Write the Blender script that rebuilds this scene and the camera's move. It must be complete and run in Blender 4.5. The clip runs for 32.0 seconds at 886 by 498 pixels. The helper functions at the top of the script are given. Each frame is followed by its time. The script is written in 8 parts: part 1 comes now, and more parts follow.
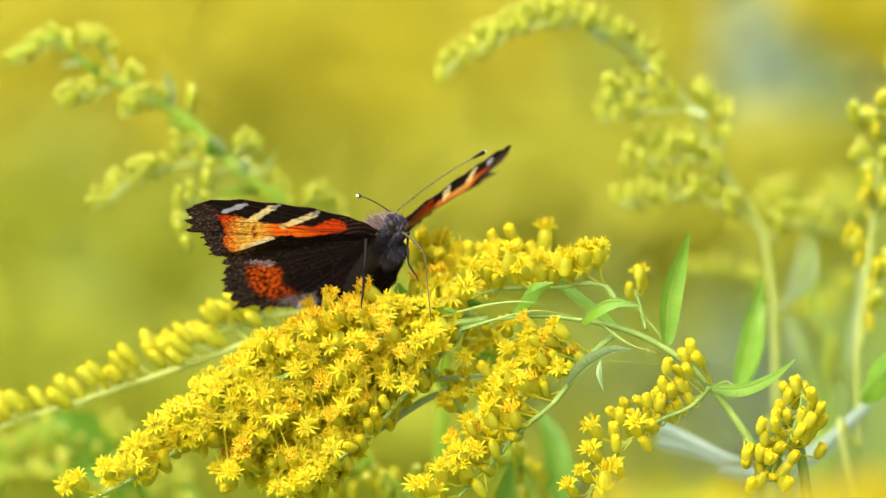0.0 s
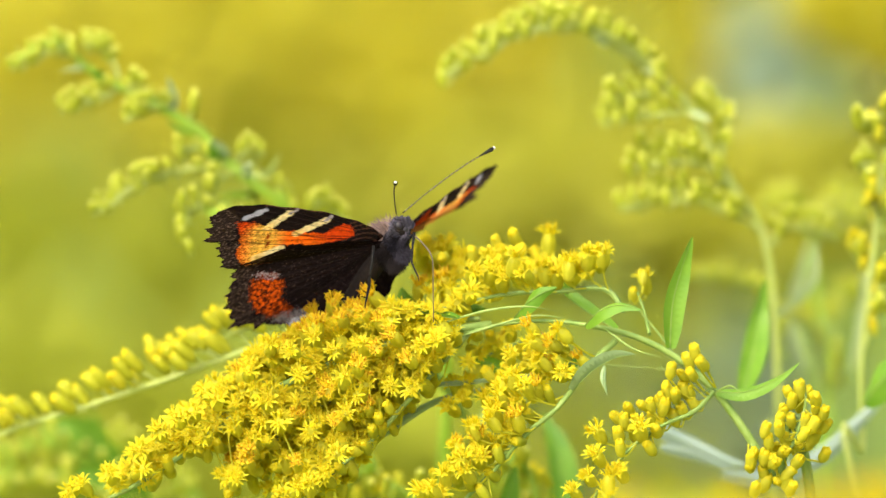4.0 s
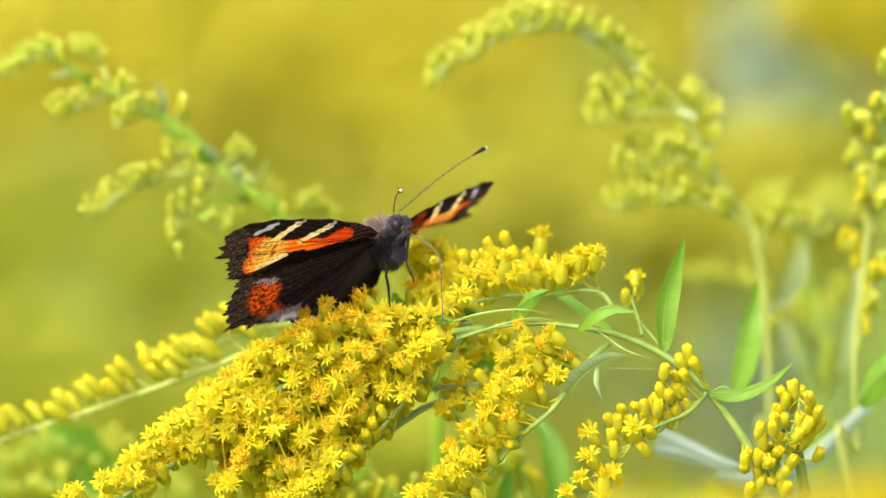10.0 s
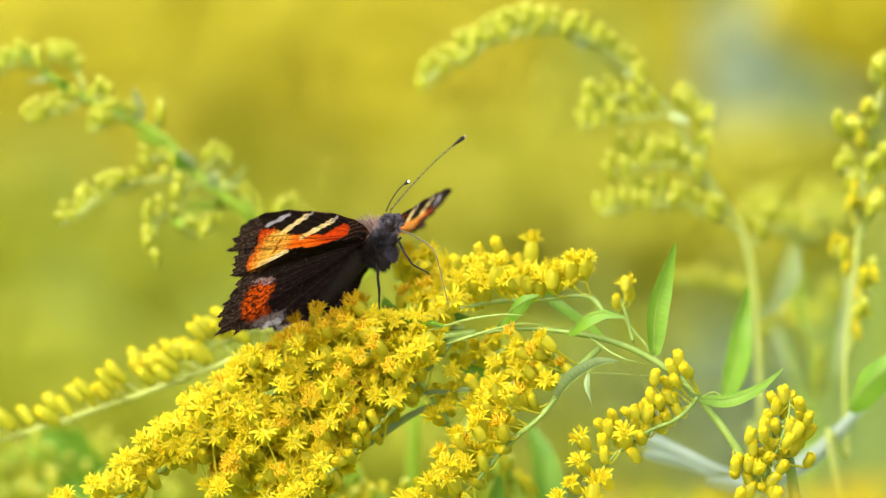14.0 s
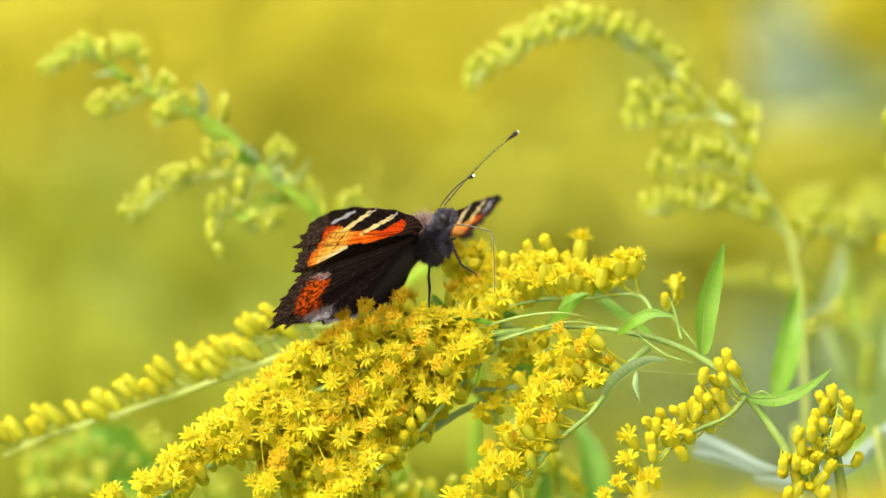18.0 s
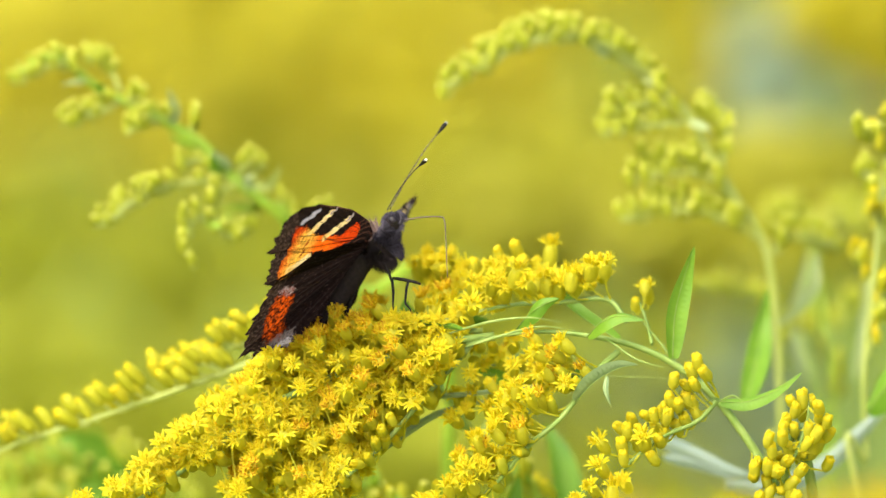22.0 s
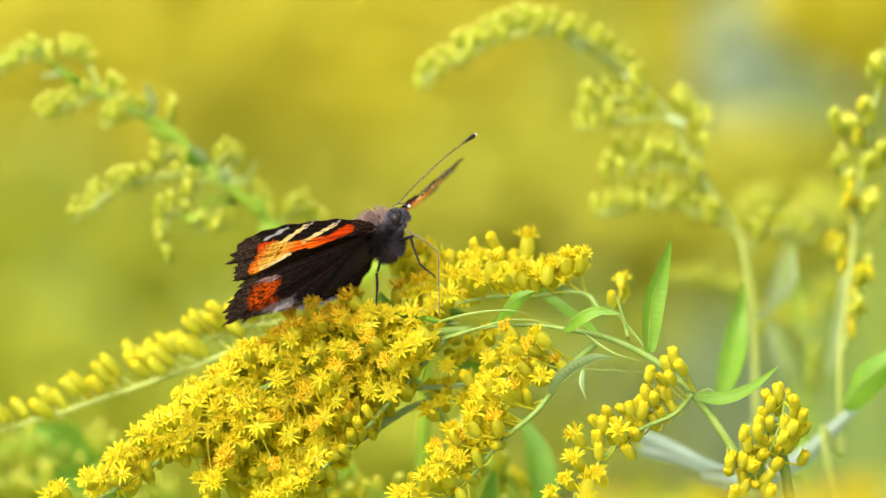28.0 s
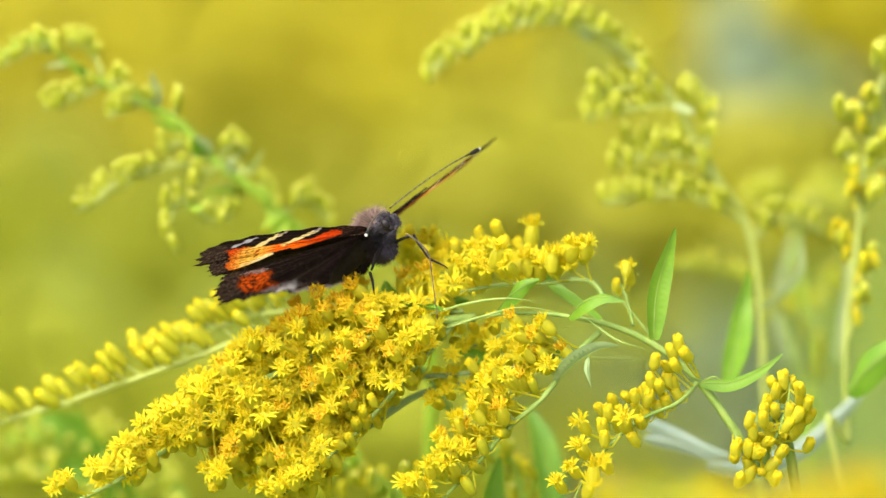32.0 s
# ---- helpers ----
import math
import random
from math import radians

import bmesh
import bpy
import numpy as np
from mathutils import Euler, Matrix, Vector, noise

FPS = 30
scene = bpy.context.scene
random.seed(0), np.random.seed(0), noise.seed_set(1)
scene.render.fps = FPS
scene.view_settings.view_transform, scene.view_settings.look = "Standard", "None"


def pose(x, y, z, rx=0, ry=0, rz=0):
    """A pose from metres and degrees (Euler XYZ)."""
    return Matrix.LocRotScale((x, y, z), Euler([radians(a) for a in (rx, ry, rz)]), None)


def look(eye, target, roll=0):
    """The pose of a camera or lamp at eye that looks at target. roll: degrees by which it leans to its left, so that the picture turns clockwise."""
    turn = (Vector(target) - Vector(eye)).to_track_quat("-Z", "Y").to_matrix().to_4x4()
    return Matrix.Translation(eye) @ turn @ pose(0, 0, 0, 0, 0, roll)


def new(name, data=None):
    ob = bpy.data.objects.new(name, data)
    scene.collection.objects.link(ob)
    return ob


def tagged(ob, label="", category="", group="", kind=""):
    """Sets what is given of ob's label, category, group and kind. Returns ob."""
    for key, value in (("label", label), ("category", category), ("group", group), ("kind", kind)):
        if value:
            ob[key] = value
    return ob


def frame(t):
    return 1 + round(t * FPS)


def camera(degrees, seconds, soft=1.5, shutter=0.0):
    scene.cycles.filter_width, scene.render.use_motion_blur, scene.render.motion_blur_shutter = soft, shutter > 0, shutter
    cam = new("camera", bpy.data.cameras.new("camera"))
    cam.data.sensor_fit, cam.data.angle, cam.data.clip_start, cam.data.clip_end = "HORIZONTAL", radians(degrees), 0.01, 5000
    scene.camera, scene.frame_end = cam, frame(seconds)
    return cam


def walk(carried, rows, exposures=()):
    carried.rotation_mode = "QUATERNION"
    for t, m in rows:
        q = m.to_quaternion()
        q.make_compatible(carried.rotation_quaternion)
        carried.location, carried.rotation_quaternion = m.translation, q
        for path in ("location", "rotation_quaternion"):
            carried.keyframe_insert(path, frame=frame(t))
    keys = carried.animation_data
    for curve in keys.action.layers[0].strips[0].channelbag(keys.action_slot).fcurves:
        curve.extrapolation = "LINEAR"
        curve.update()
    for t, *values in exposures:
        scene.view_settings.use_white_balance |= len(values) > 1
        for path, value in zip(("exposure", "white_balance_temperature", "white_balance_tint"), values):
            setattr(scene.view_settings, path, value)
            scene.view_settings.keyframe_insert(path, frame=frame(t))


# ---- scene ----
cam = camera(4.2760, 32.0, 1.3)
cam.data.dof.use_dof, cam.data.dof.focus_distance, cam.data.dof.aperture_fstop = True, 1.491, 16.0
walk(cam, [
    (0, pose(0.00000, -1.47721, 1.26047, 79.9476, -0.5547, 0.1662)), (0.5, pose(0.00000, -1.47721, 1.26047, 79.9569, -0.6238, 0.1892)),
    (1, pose(0.00000, -1.47721, 1.26047, 79.9705, -0.5834, 0.2032)), (1.5, pose(0.00000, -1.47721, 1.26047, 79.9821, -0.5202, 0.2188)),
    (2, pose(0.00000, -1.47721, 1.26047, 79.9868, -0.5018, 0.2456)), (2.5, pose(0.00000, -1.47721, 1.26047, 79.9783, -0.6103, 0.2810)),
    (3, pose(0.00000, -1.47721, 1.26047, 79.9748, -0.5045, 0.2483)), (3.5, pose(0.00000, -1.47721, 1.26047, 79.9686, -0.4393, 0.2022)),
    (5.5, pose(0.00000, -1.47721, 1.26047, 80.0004, -0.4173, 0.0660)), (6, pose(0.00000, -1.47721, 1.26047, 80.0078, -0.3765, 0.0631)),
    (6.5, pose(0.00000, -1.47721, 1.26047, 80.0074, -0.2980, 0.0446)), (7, pose(0.00000, -1.47721, 1.26047, 80.0058, -0.2936, 0.0332)),
    (7.5, pose(0.00000, -1.47721, 1.26047, 80.0073, -0.3324, 0.0319)), (8, pose(0.00000, -1.47721, 1.26047, 80.0109, -0.3456, 0.0360)),
    (8.5, pose(0.00000, -1.47721, 1.26047, 80.0073, -0.1672, 0.0159)), (9, pose(0.00000, -1.47721, 1.26047, 80.0001, -0.0027, 0.0004)),
    (9.5, pose(0.00000, -1.47721, 1.26047, 79.9927, 0.0635, 0.0098)), (10, pose(0.00000, -1.47721, 1.26047, 79.9906, 0.1840, 0.0138)),
    (10.5, pose(0.00000, -1.47721, 1.26047, 79.9869, 0.1984, 0.0296)), (11, pose(0.00000, -1.47721, 1.26047, 79.9863, 0.2369, 0.0267)),
    (11.5, pose(0.00000, -1.47721, 1.26047, 79.9847, 0.2461, 0.0201)), (12, pose(0.00000, -1.47721, 1.26047, 79.9917, 0.1531, 0.0318)),
    (12.5, pose(0.00000, -1.47721, 1.26047, 80.0005, 0.1151, 0.0389)), (13, pose(0.00000, -1.47721, 1.26047, 80.0073, 0.1265, 0.0299)),
    (13.5, pose(0.00000, -1.47721, 1.26047, 80.0074, 0.0911, 0.0169)), (14, pose(0.00000, -1.47721, 1.26047, 80.0142, 0.0662, -0.0103)),
    (14.5, pose(0.00000, -1.47721, 1.26047, 80.0225, 0.1092, -0.0365)), (16.5, pose(0.00000, -1.47721, 1.26047, 80.0072, -0.0808, 0.1411)),
    (17, pose(0.00000, -1.47721, 1.26047, 80.0094, -0.1160, 0.2252)), (17.5, pose(0.00000, -1.47721, 1.26047, 80.0058, -0.1635, 0.2719)),
    (18, pose(0.00000, -1.47721, 1.26047, 80.0021, -0.1990, 0.2775)), (18.5, pose(0.00000, -1.47721, 1.26047, 80.0068, -0.2184, 0.2561)),
    (19, pose(0.00000, -1.47721, 1.26047, 80.0156, -0.2068, 0.2210)), (19.5, pose(0.00000, -1.47721, 1.26047, 80.0172, -0.1726, 0.1981)),
    (20, pose(0.00000, -1.47721, 1.26047, 80.0183, -0.1435, 0.1847)), (20.5, pose(0.00000, -1.47721, 1.26047, 80.0229, -0.0442, 0.1575)),
    (21, pose(0.00000, -1.47721, 1.26047, 80.0240, -0.0562, 0.1408)), (21.5, pose(0.00000, -1.47721, 1.26047, 80.0292, 0.0236, 0.1051)),
    (22, pose(0.00000, -1.47721, 1.26047, 80.0282, -0.0161, 0.0981)), (22.5, pose(0.00000, -1.47721, 1.26047, 80.0197, 0.0442, 0.0597)),
    (23, pose(0.00000, -1.47721, 1.26047, 80.0130, -0.0264, 0.0656)), (23.5, pose(0.00000, -1.47721, 1.26047, 80.0067, 0.0155, 0.0604)),
    (24, pose(0.00000, -1.47721, 1.26047, 80.0030, -0.1194, 0.0899)), (24.5, pose(0.00000, -1.47721, 1.26047, 80.0103, -0.0164, 0.0706)),
    (25, pose(0.00000, -1.47721, 1.26047, 80.0145, -0.1262, 0.0900)), (25.5, pose(0.00000, -1.47721, 1.26047, 80.0193, -0.1775, 0.0981)),
    (27.5, pose(0.00000, -1.47721, 1.26047, 79.9963, -0.2733, 0.0668)), (28, pose(0.00000, -1.47721, 1.26047, 79.9920, -0.3004, 0.0326)),
    (28.5, pose(0.00000, -1.47721, 1.26047, 79.9904, -0.3740, 0.0581)), (29, pose(0.00000, -1.47721, 1.26047, 79.9925, -0.2822, 0.0487)),
    (29.5, pose(0.00000, -1.47721, 1.26047, 79.9884, -0.3207, 0.0523)), (30, pose(0.00000, -1.47721, 1.26047, 79.9727, -0.2807, 0.0385)),
    (30.5, pose(0.00000, -1.47721, 1.26047, 79.9571, -0.2289, 0.0245)), (31, pose(0.00000, -1.47721, 1.26047, 79.9466, -0.1755, 0.0135)),
    (31.5, pose(0.00000, -1.47721, 1.26047, 79.9409, -0.0996, 0.0034)), (32, pose(0.00000, -1.47721, 1.26047, 79.9357, -0.1025, 0.0210)),
], exposures=[(0.0, 1.07, 6500, 6), (32.0, 1.07, 6500, 6)])

# ---- world and light ----
world = bpy.data.worlds.new("sky")
scene.world = world
world.use_nodes = True
wn = world.node_tree.nodes
sky = wn.new("ShaderNodeTexSky")
sky.sky_type, sky.sun_disc = "NISHITA", False
sky.air_density, sky.dust_density, sky.ozone_density = 1.0, 6.0, 0.6      # a hazy day
SUN_ELEV, SUN_AZ = radians(50), radians(-147)     # azimuth from +y towards +x
sky.sun_elevation, sky.sun_rotation = SUN_ELEV, SUN_AZ
world.node_tree.links.new(sky.outputs[0], wn["Background"].inputs[0])
wn["Background"].inputs[1].default_value = 0.15
sun_dir = Vector((math.cos(SUN_ELEV) * math.sin(SUN_AZ), math.cos(SUN_ELEV) * math.cos(SUN_AZ), math.sin(SUN_ELEV)))
sun = new("sun", bpy.data.lights.new("sun", "SUN"))
sun.data.energy, sun.data.angle, sun.data.color = 2.3, radians(60.0), (1.0, 0.96, 0.88)
sun.matrix_world = look(sun_dir * 20, (0, 0, 0))

# ---- plan of the stand ----
# u runs to the right and v downward across the perch, 14 to a millimetre; d is the distance behind it in millimetres.
PITCH = radians(10)
EYE_R, EYE_F, EYE_U = Vector((1, 0, 0)), Vector((0, math.cos(PITCH), -math.sin(PITCH))), Vector((0, math.sin(PITCH), math.cos(PITCH)))
PERCH = Vector((0, 0, 1.0))
MM = 0.001


def at(u, v, d=0.0):
    k = 1 + d / 1500
    return PERCH + (EYE_R * (u - 784) - EYE_U * (v - 441)) * (k * MM / 14) + EYE_F * (d * MM)


# ---- materials ----
def material(name):
    m = bpy.data.materials.new(name)
    m.use_nodes = True
    m.node_tree.nodes.clear()
    return m, m.node_tree.nodes, m.node_tree.links


def plant_material(name, low, high, scale, rough=0.5, through_light=0.4, bump=0.2, spread=0.25):
    """A leaf or petal: a colour between low and high by grain and by piece, light coming through it."""
    m, n, l = material(name)
    out, mix = n.new("ShaderNodeOutputMaterial"), n.new("ShaderNodeMixShader")
    pr, tr = n.new("ShaderNodeBsdfPrincipled"), n.new("ShaderNodeBsdfTranslucent")
    co, no, no2 = n.new("ShaderNodeTexCoord"), n.new("ShaderNodeTexNoise"), n.new("ShaderNodeTexNoise")
    ramp, info, add = n.new("ShaderNodeMix"), n.new("ShaderNodeObjectInfo"), n.new("ShaderNodeMath")
    geo, add2 = n.new("ShaderNodeNewGeometry"), n.new("ShaderNodeMath")
    bm_, mul = n.new("ShaderNodeBump"), n.new("ShaderNodeMath")
    no.inputs["Scale"].default_value, no.inputs["Detail"].default_value = scale, 4
    no2.inputs["Scale"].default_value = scale * 5
    ramp.data_type = "RGBA"
    ramp.inputs[6].default_value, ramp.inputs[7].default_value = (*low, 1), (*high, 1)
    add.operation, add2.operation, mul.operation = "MULTIPLY_ADD", "MULTIPLY_ADD", "MULTIPLY_ADD"
    add.inputs[1].default_value = spread
    add2.inputs[1].default_value = spread
    mul.inputs[1].default_value, mul.inputs[2].default_value = 1.6, -0.3 - spread
    l.new(co.outputs["Object"], no.inputs["Vector"]), l.new(co.outputs["Object"], no2.inputs["Vector"])
    l.new(no.outputs[0], mul.inputs[0])
    l.new(info.outputs["Random"], add.inputs[0]), l.new(mul.outputs[0], add.inputs[2])
    l.new(geo.outputs["Random Per Island"], add2.inputs[0]), l.new(add.outputs[0], add2.inputs[2])
    l.new(add2.outputs[0], ramp.inputs[0])
    l.new(ramp.outputs[2], pr.inputs["Base Color"]), l.new(ramp.outputs[2], tr.inputs["Color"])
    pr.inputs["Roughness"].default_value = rough
    pr.inputs["Specular IOR Level"].default_value = 0.35
    bm_.inputs["Strength"].default_value, bm_.inputs["Distance"].default_value = bump, 0.0002
    l.new(no2.outputs[0], bm_.inputs["Height"])
    l.new(bm_.outputs[0], pr.inputs["Normal"])
    mix.inputs[0].default_value = through_light
    l.new(pr.outputs[0], mix.inputs[1]), l.new(tr.outputs[0], mix.inputs[2]), l.new(mix.outputs[0], out.inputs[0])
    return m


PETAL = plant_material("petal_yellow", (0.74, 0.635, 0.012), (0.85, 0.76, 0.03), 900, 0.55, 0.62)
FLORET = plant_material("floret_amber", (0.80, 0.60, 0.010), (0.88, 0.72, 0.022), 1200, 0.6, 0.5)
AGED = plant_material("petal_aged", (0.72, 0.49, 0.008), (0.83, 0.63, 0.016), 1200, 0.6, 0.5)
WITHERED = plant_material("floret_withered", (0.56, 0.27, 0.010), (0.75, 0.46, 0.02), 1200, 0.7, 0.45)
CUP = plant_material("cup_green_yellow", (0.65, 0.635, 0.04), (0.79, 0.745, 0.065), 1100, 0.45, 0.65)
SMALL_BUD = plant_material("bud_pale_tip", (0.70, 0.72, 0.12), (0.92, 0.90, 0.26), 900, 0.45, 0.6)
GREEN_BUD = plant_material("bud_green", (0.46, 0.52, 0.035), (0.61, 0.64, 0.065), 900, 0.45, 0.6)
BUD = plant_material("bud_yellow_green", (0.54, 0.565, 0.03), (0.69, 0.67, 0.05), 900, 0.45, 0.6)
STEM = plant_material("stem_green", (0.17, 0.28, 0.045), (0.31, 0.40, 0.10), 600, 0.5, 0.15, 0.4)
LEAF = plant_material("leaf_green", (0.11, 0.255, 0.015), (0.22, 0.39, 0.035), 250, 0.45, 0.45, 0.3)
PALE_LEAF = plant_material("leaf_grey_green", (0.20, 0.30, 0.12), (0.33, 0.42, 0.21), 250, 0.5, 0.3, 0.3)
SPRIG = plant_material("sprig_light_green", (0.36, 0.55, 0.06), (0.52, 0.67, 0.10), 250, 0.5, 0.6, 0.2)
PALE_BACK = plant_material("leaf_pale_grey", (0.42, 0.52, 0.22), (0.54, 0.62, 0.33), 250, 0.5, 0.5, 0.2)
SILVER = plant_material("leaf_silver_green", (0.27, 0.37, 0.31), (0.40, 0.48, 0.42), 250, 0.5, 0.4, 0.3)
PALE_STEM = plant_material("stem_pale", (0.48, 0.56, 0.13), (0.60, 0.66, 0.22), 250, 0.5, 0.5, 0.2)
FAR_YELLOW = plant_material("far_plume_yellow", (0.535, 0.49, 0.03), (0.665, 0.61, 0.055), 60, 0.6, 0.4, 0.0, 0.4)
FAR_GOLD = plant_material("far_plume_gold", (0.49, 0.45, 0.02), (0.60, 0.54, 0.04), 60, 0.6, 0.4, 0.0, 0.4)
FAR_GREEN = plant_material("far_leaf_green", (0.29, 0.325, 0.016), (0.43, 0.46, 0.038), 40, 0.6, 0.4, 0.0, 0.4)
FAR_OLIVE = plant_material("far_plume_olive", (0.40, 0.40, 0.03), (0.52, 0.51, 0.055), 60, 0.6, 0.4, 0.0, 0.4)
FAR_BLUE = plant_material("far_leaf_blue_green", (0.18, 0.255, 0.145), (0.255, 0.325, 0.205), 40, 0.6, 0.3, 0.0, 0.4)
GRASS = plant_material("meadow_ground", (0.10, 0.14, 0.02), (0.26, 0.26, 0.04), 3, 0.9, 0.0, 0.5, 0.2)


def plain(name, low, high, scale, rough, bump=0.3, distance=0.0001, strands=False):
    m, n, l = material(name)
    out, pr = n.new("ShaderNodeOutputMaterial"), n.new("ShaderNodeBsdfPrincipled")
    co, no, ramp, bp = n.new("ShaderNodeTexCoord"), n.new("ShaderNodeTexNoise"), n.new("ShaderNodeMix"), n.new("ShaderNodeBump")
    no.inputs["Scale"].default_value, no.inputs["Detail"].default_value = scale, 5
    ramp.data_type = "RGBA"
    ramp.inputs[6].default_value, ramp.inputs[7].default_value = (*low, 1), (*high, 1)
    pr.inputs["Roughness"].default_value = rough
    pr.inputs["Specular IOR Level"].default_value = 0.2
    bp.inputs["Strength"].default_value, bp.inputs["Distance"].default_value = bump, distance
    l.new(co.outputs["Object"], no.inputs["Vector"]), l.new(no.outputs[0], ramp.inputs[0])
    if strands:                                         # each hair its own shade
        geo = n.new("ShaderNodeNewGeometry")
        l.new(geo.outputs["Random Per Island"], ramp.inputs[0])
    l.new(no.outputs[0], bp.inputs["Height"]), l.new(bp.outputs[0], pr.inputs["Normal"])
    l.new(ramp.outputs[2], pr.inputs["Base Color"]), l.new(pr.outputs[0], out.inputs[0])
    return m


BODY = plain("body_scales", (0.006, 0.005, 0.006), (0.03, 0.02, 0.02), 2500, 0.8)
FUR = plain("fur_grey", (0.01, 0.008, 0.012), (0.135, 0.12, 0.155), 1500, 0.7, strands=True)
FUR_DARK = plain("fur_dark", (0.006, 0.005, 0.008), (0.052, 0.045, 0.062), 1500, 0.75, strands=True)
FUR_BROWN = plain("fur_brown", (0.08, 0.052, 0.044), (0.27, 0.185, 0.155), 1500, 0.7, strands=True)
EYE = plain("eye_dark", (0.006, 0.005, 0.006), (0.03, 0.024, 0.03), 4000, 0.35)
LEG = plain("leg_dark", (0.002, 0.002, 0.002), (0.009, 0.007, 0.006), 2500, 0.6)
ANTENNA = plain("antenna_grey", (0.08, 0.07, 0.055), (0.21, 0.185, 0.145), 2200, 0.6)
VEIN = plain("vein_black", (0.003, 0.002, 0.002), (0.012, 0.008, 0.007), 2500, 0.9)
TONGUE = plain("tongue_brown", (0.05, 0.04, 0.025), (0.15, 0.12, 0.075), 2200, 0.5)
CLUB_TIP = plain("club_tip_white", (0.55, 0.53, 0.48), (0.8, 0.78, 0.72), 2000, 0.6)


def wing_material():
    m, n, l = material("wing_scales")
    out, mix = n.new("ShaderNodeOutputMaterial"), n.new("ShaderNodeMixShader")
    pr, tr = n.new("ShaderNodeBsdfPrincipled"), n.new("ShaderNodeBsdfTranslucent")
    at_, co, no, vo = n.new("ShaderNodeAttribute"), n.new("ShaderNodeTexCoord"), n.new("ShaderNodeTexNoise"), n.new("ShaderNodeTexVoronoi")
    hs, mp, bp = n.new("ShaderNodeHueSaturation"), n.new("ShaderNodeMapRange"), n.new("ShaderNodeBump")
    at_.attribute_name = "scales"
    no.inputs["Scale"].default_value, no.inputs["Detail"].default_value = 1500, 4
    vo.inputs["Scale"].default_value = 4500
    mp.inputs[1].default_value, mp.inputs[2].default_value, mp.inputs[3].default_value, mp.inputs[4].default_value = 0.3, 0.7, 0.78, 1.22
    l.new(co.outputs["Object"], no.inputs["Vector"]), l.new(co.outputs["Object"], vo.inputs["Vector"])
    l.new(no.outputs[0], mp.inputs[0]), l.new(mp.outputs[0], hs.inputs["Value"]), l.new(at_.outputs["Color"], hs.inputs["Color"])
    vs, th, am, dk = n.new("ShaderNodeTexVoronoi"), n.new("ShaderNodeMapRange"), n.new("ShaderNodeMath"), n.new("ShaderNodeMix")
    vs.inputs["Scale"].default_value = 1750
    th.inputs[1].default_value, th.inputs[2].default_value, th.inputs[3].default_value, th.inputs[4].default_value = 0.38, 0.62, 0.0, 1.0
    am.operation, dk.data_type = "MULTIPLY", "RGBA"
    dk.inputs[7].default_value = (0.035, 0.008, 0.004, 1)
    l.new(co.outputs["Object"], vs.inputs["Vector"]), l.new(vs.outputs["Distance"], th.inputs[0])
    l.new(th.outputs[0], am.inputs[0]), l.new(at_.outputs["Alpha"], am.inputs[1])
    l.new(am.outputs[0], dk.inputs[0]), l.new(hs.outputs[0], dk.inputs[6])
    dn, dt, dust = n.new("ShaderNodeTexNoise"), n.new("ShaderNodeMapRange"), n.new("ShaderNodeMix")
    dn.inputs["Scale"].default_value, dn.inputs["Detail"].default_value = 2600, 3
    dt.inputs[1].default_value, dt.inputs[2].default_value, dt.inputs[3].default_value, dt.inputs[4].default_value = 0.52, 0.68, 0.0, 1.0
    dust.data_type, dust.blend_type = "RGBA", "ADD"
    dust.inputs[7].default_value = (0.007, 0.004, 0.0035, 1)
    l.new(co.outputs["Object"], dn.inputs["Vector"]), l.new(dn.outputs[0], dt.inputs[0])
    l.new(dt.outputs[0], dust.inputs[0]), l.new(dk.outputs[2], dust.inputs[6])
    l.new(dust.outputs[2], pr.inputs["Base Color"]), l.new(dust.outputs[2], tr.inputs["Color"])
    pr.inputs["Roughness"].default_value = 0.7
    pr.inputs["Specular IOR Level"].default_value = 0.04
    bp.inputs["Strength"].default_value, bp.inputs["Distance"].default_value = 0.35, 0.0001
    l.new(vo.outputs["Distance"], bp.inputs["Height"]), l.new(bp.outputs[0], pr.inputs["Normal"])
    mix.inputs[0].default_value = 0.5
    l.new(pr.outputs[0], mix.inputs[1]), l.new(tr.outputs[0], mix.inputs[2]), l.new(mix.outputs[0], out.inputs[0])
    return m


WING = wing_material()


# ---- building blocks ----
def part(name, bm, mat, parent, label=""):
    """One mesh object from a bmesh, under a thing or a part, in that parent's space."""
    me = bpy.data.meshes.new(name)
    bm.to_mesh(me)
    bm.free()
    for m in (mat if isinstance(mat, (list, tuple)) else [mat]):
        me.materials.append(m)
    ob = new(name, me)
    ob.parent = parent
    if label:
        ob["label"] = label
    return ob


def smooth_line(pts, per=6):
    """A Catmull-Rom line through pts."""
    pts = [Vector(p) for p in pts]
    if len(pts) < 3:
        return [pts[0].lerp(pts[-1], i / per) for i in range(per + 1)]
    p = [2 * pts[0] - pts[1], *pts, 2 * pts[-1] - pts[-2]]
    out = []
    for i in range(1, len(p) - 2):
        a, b, c, d = p[i - 1:i + 3]
        for k in range(per):
            t = k / per
            out.append(0.5 * (2 * b + (c - a) * t + (2 * a - 5 * b + 4 * c - d) * t * t + (3 * b - a - 3 * c + d) * t ** 3))
    return out + [pts[-1]]


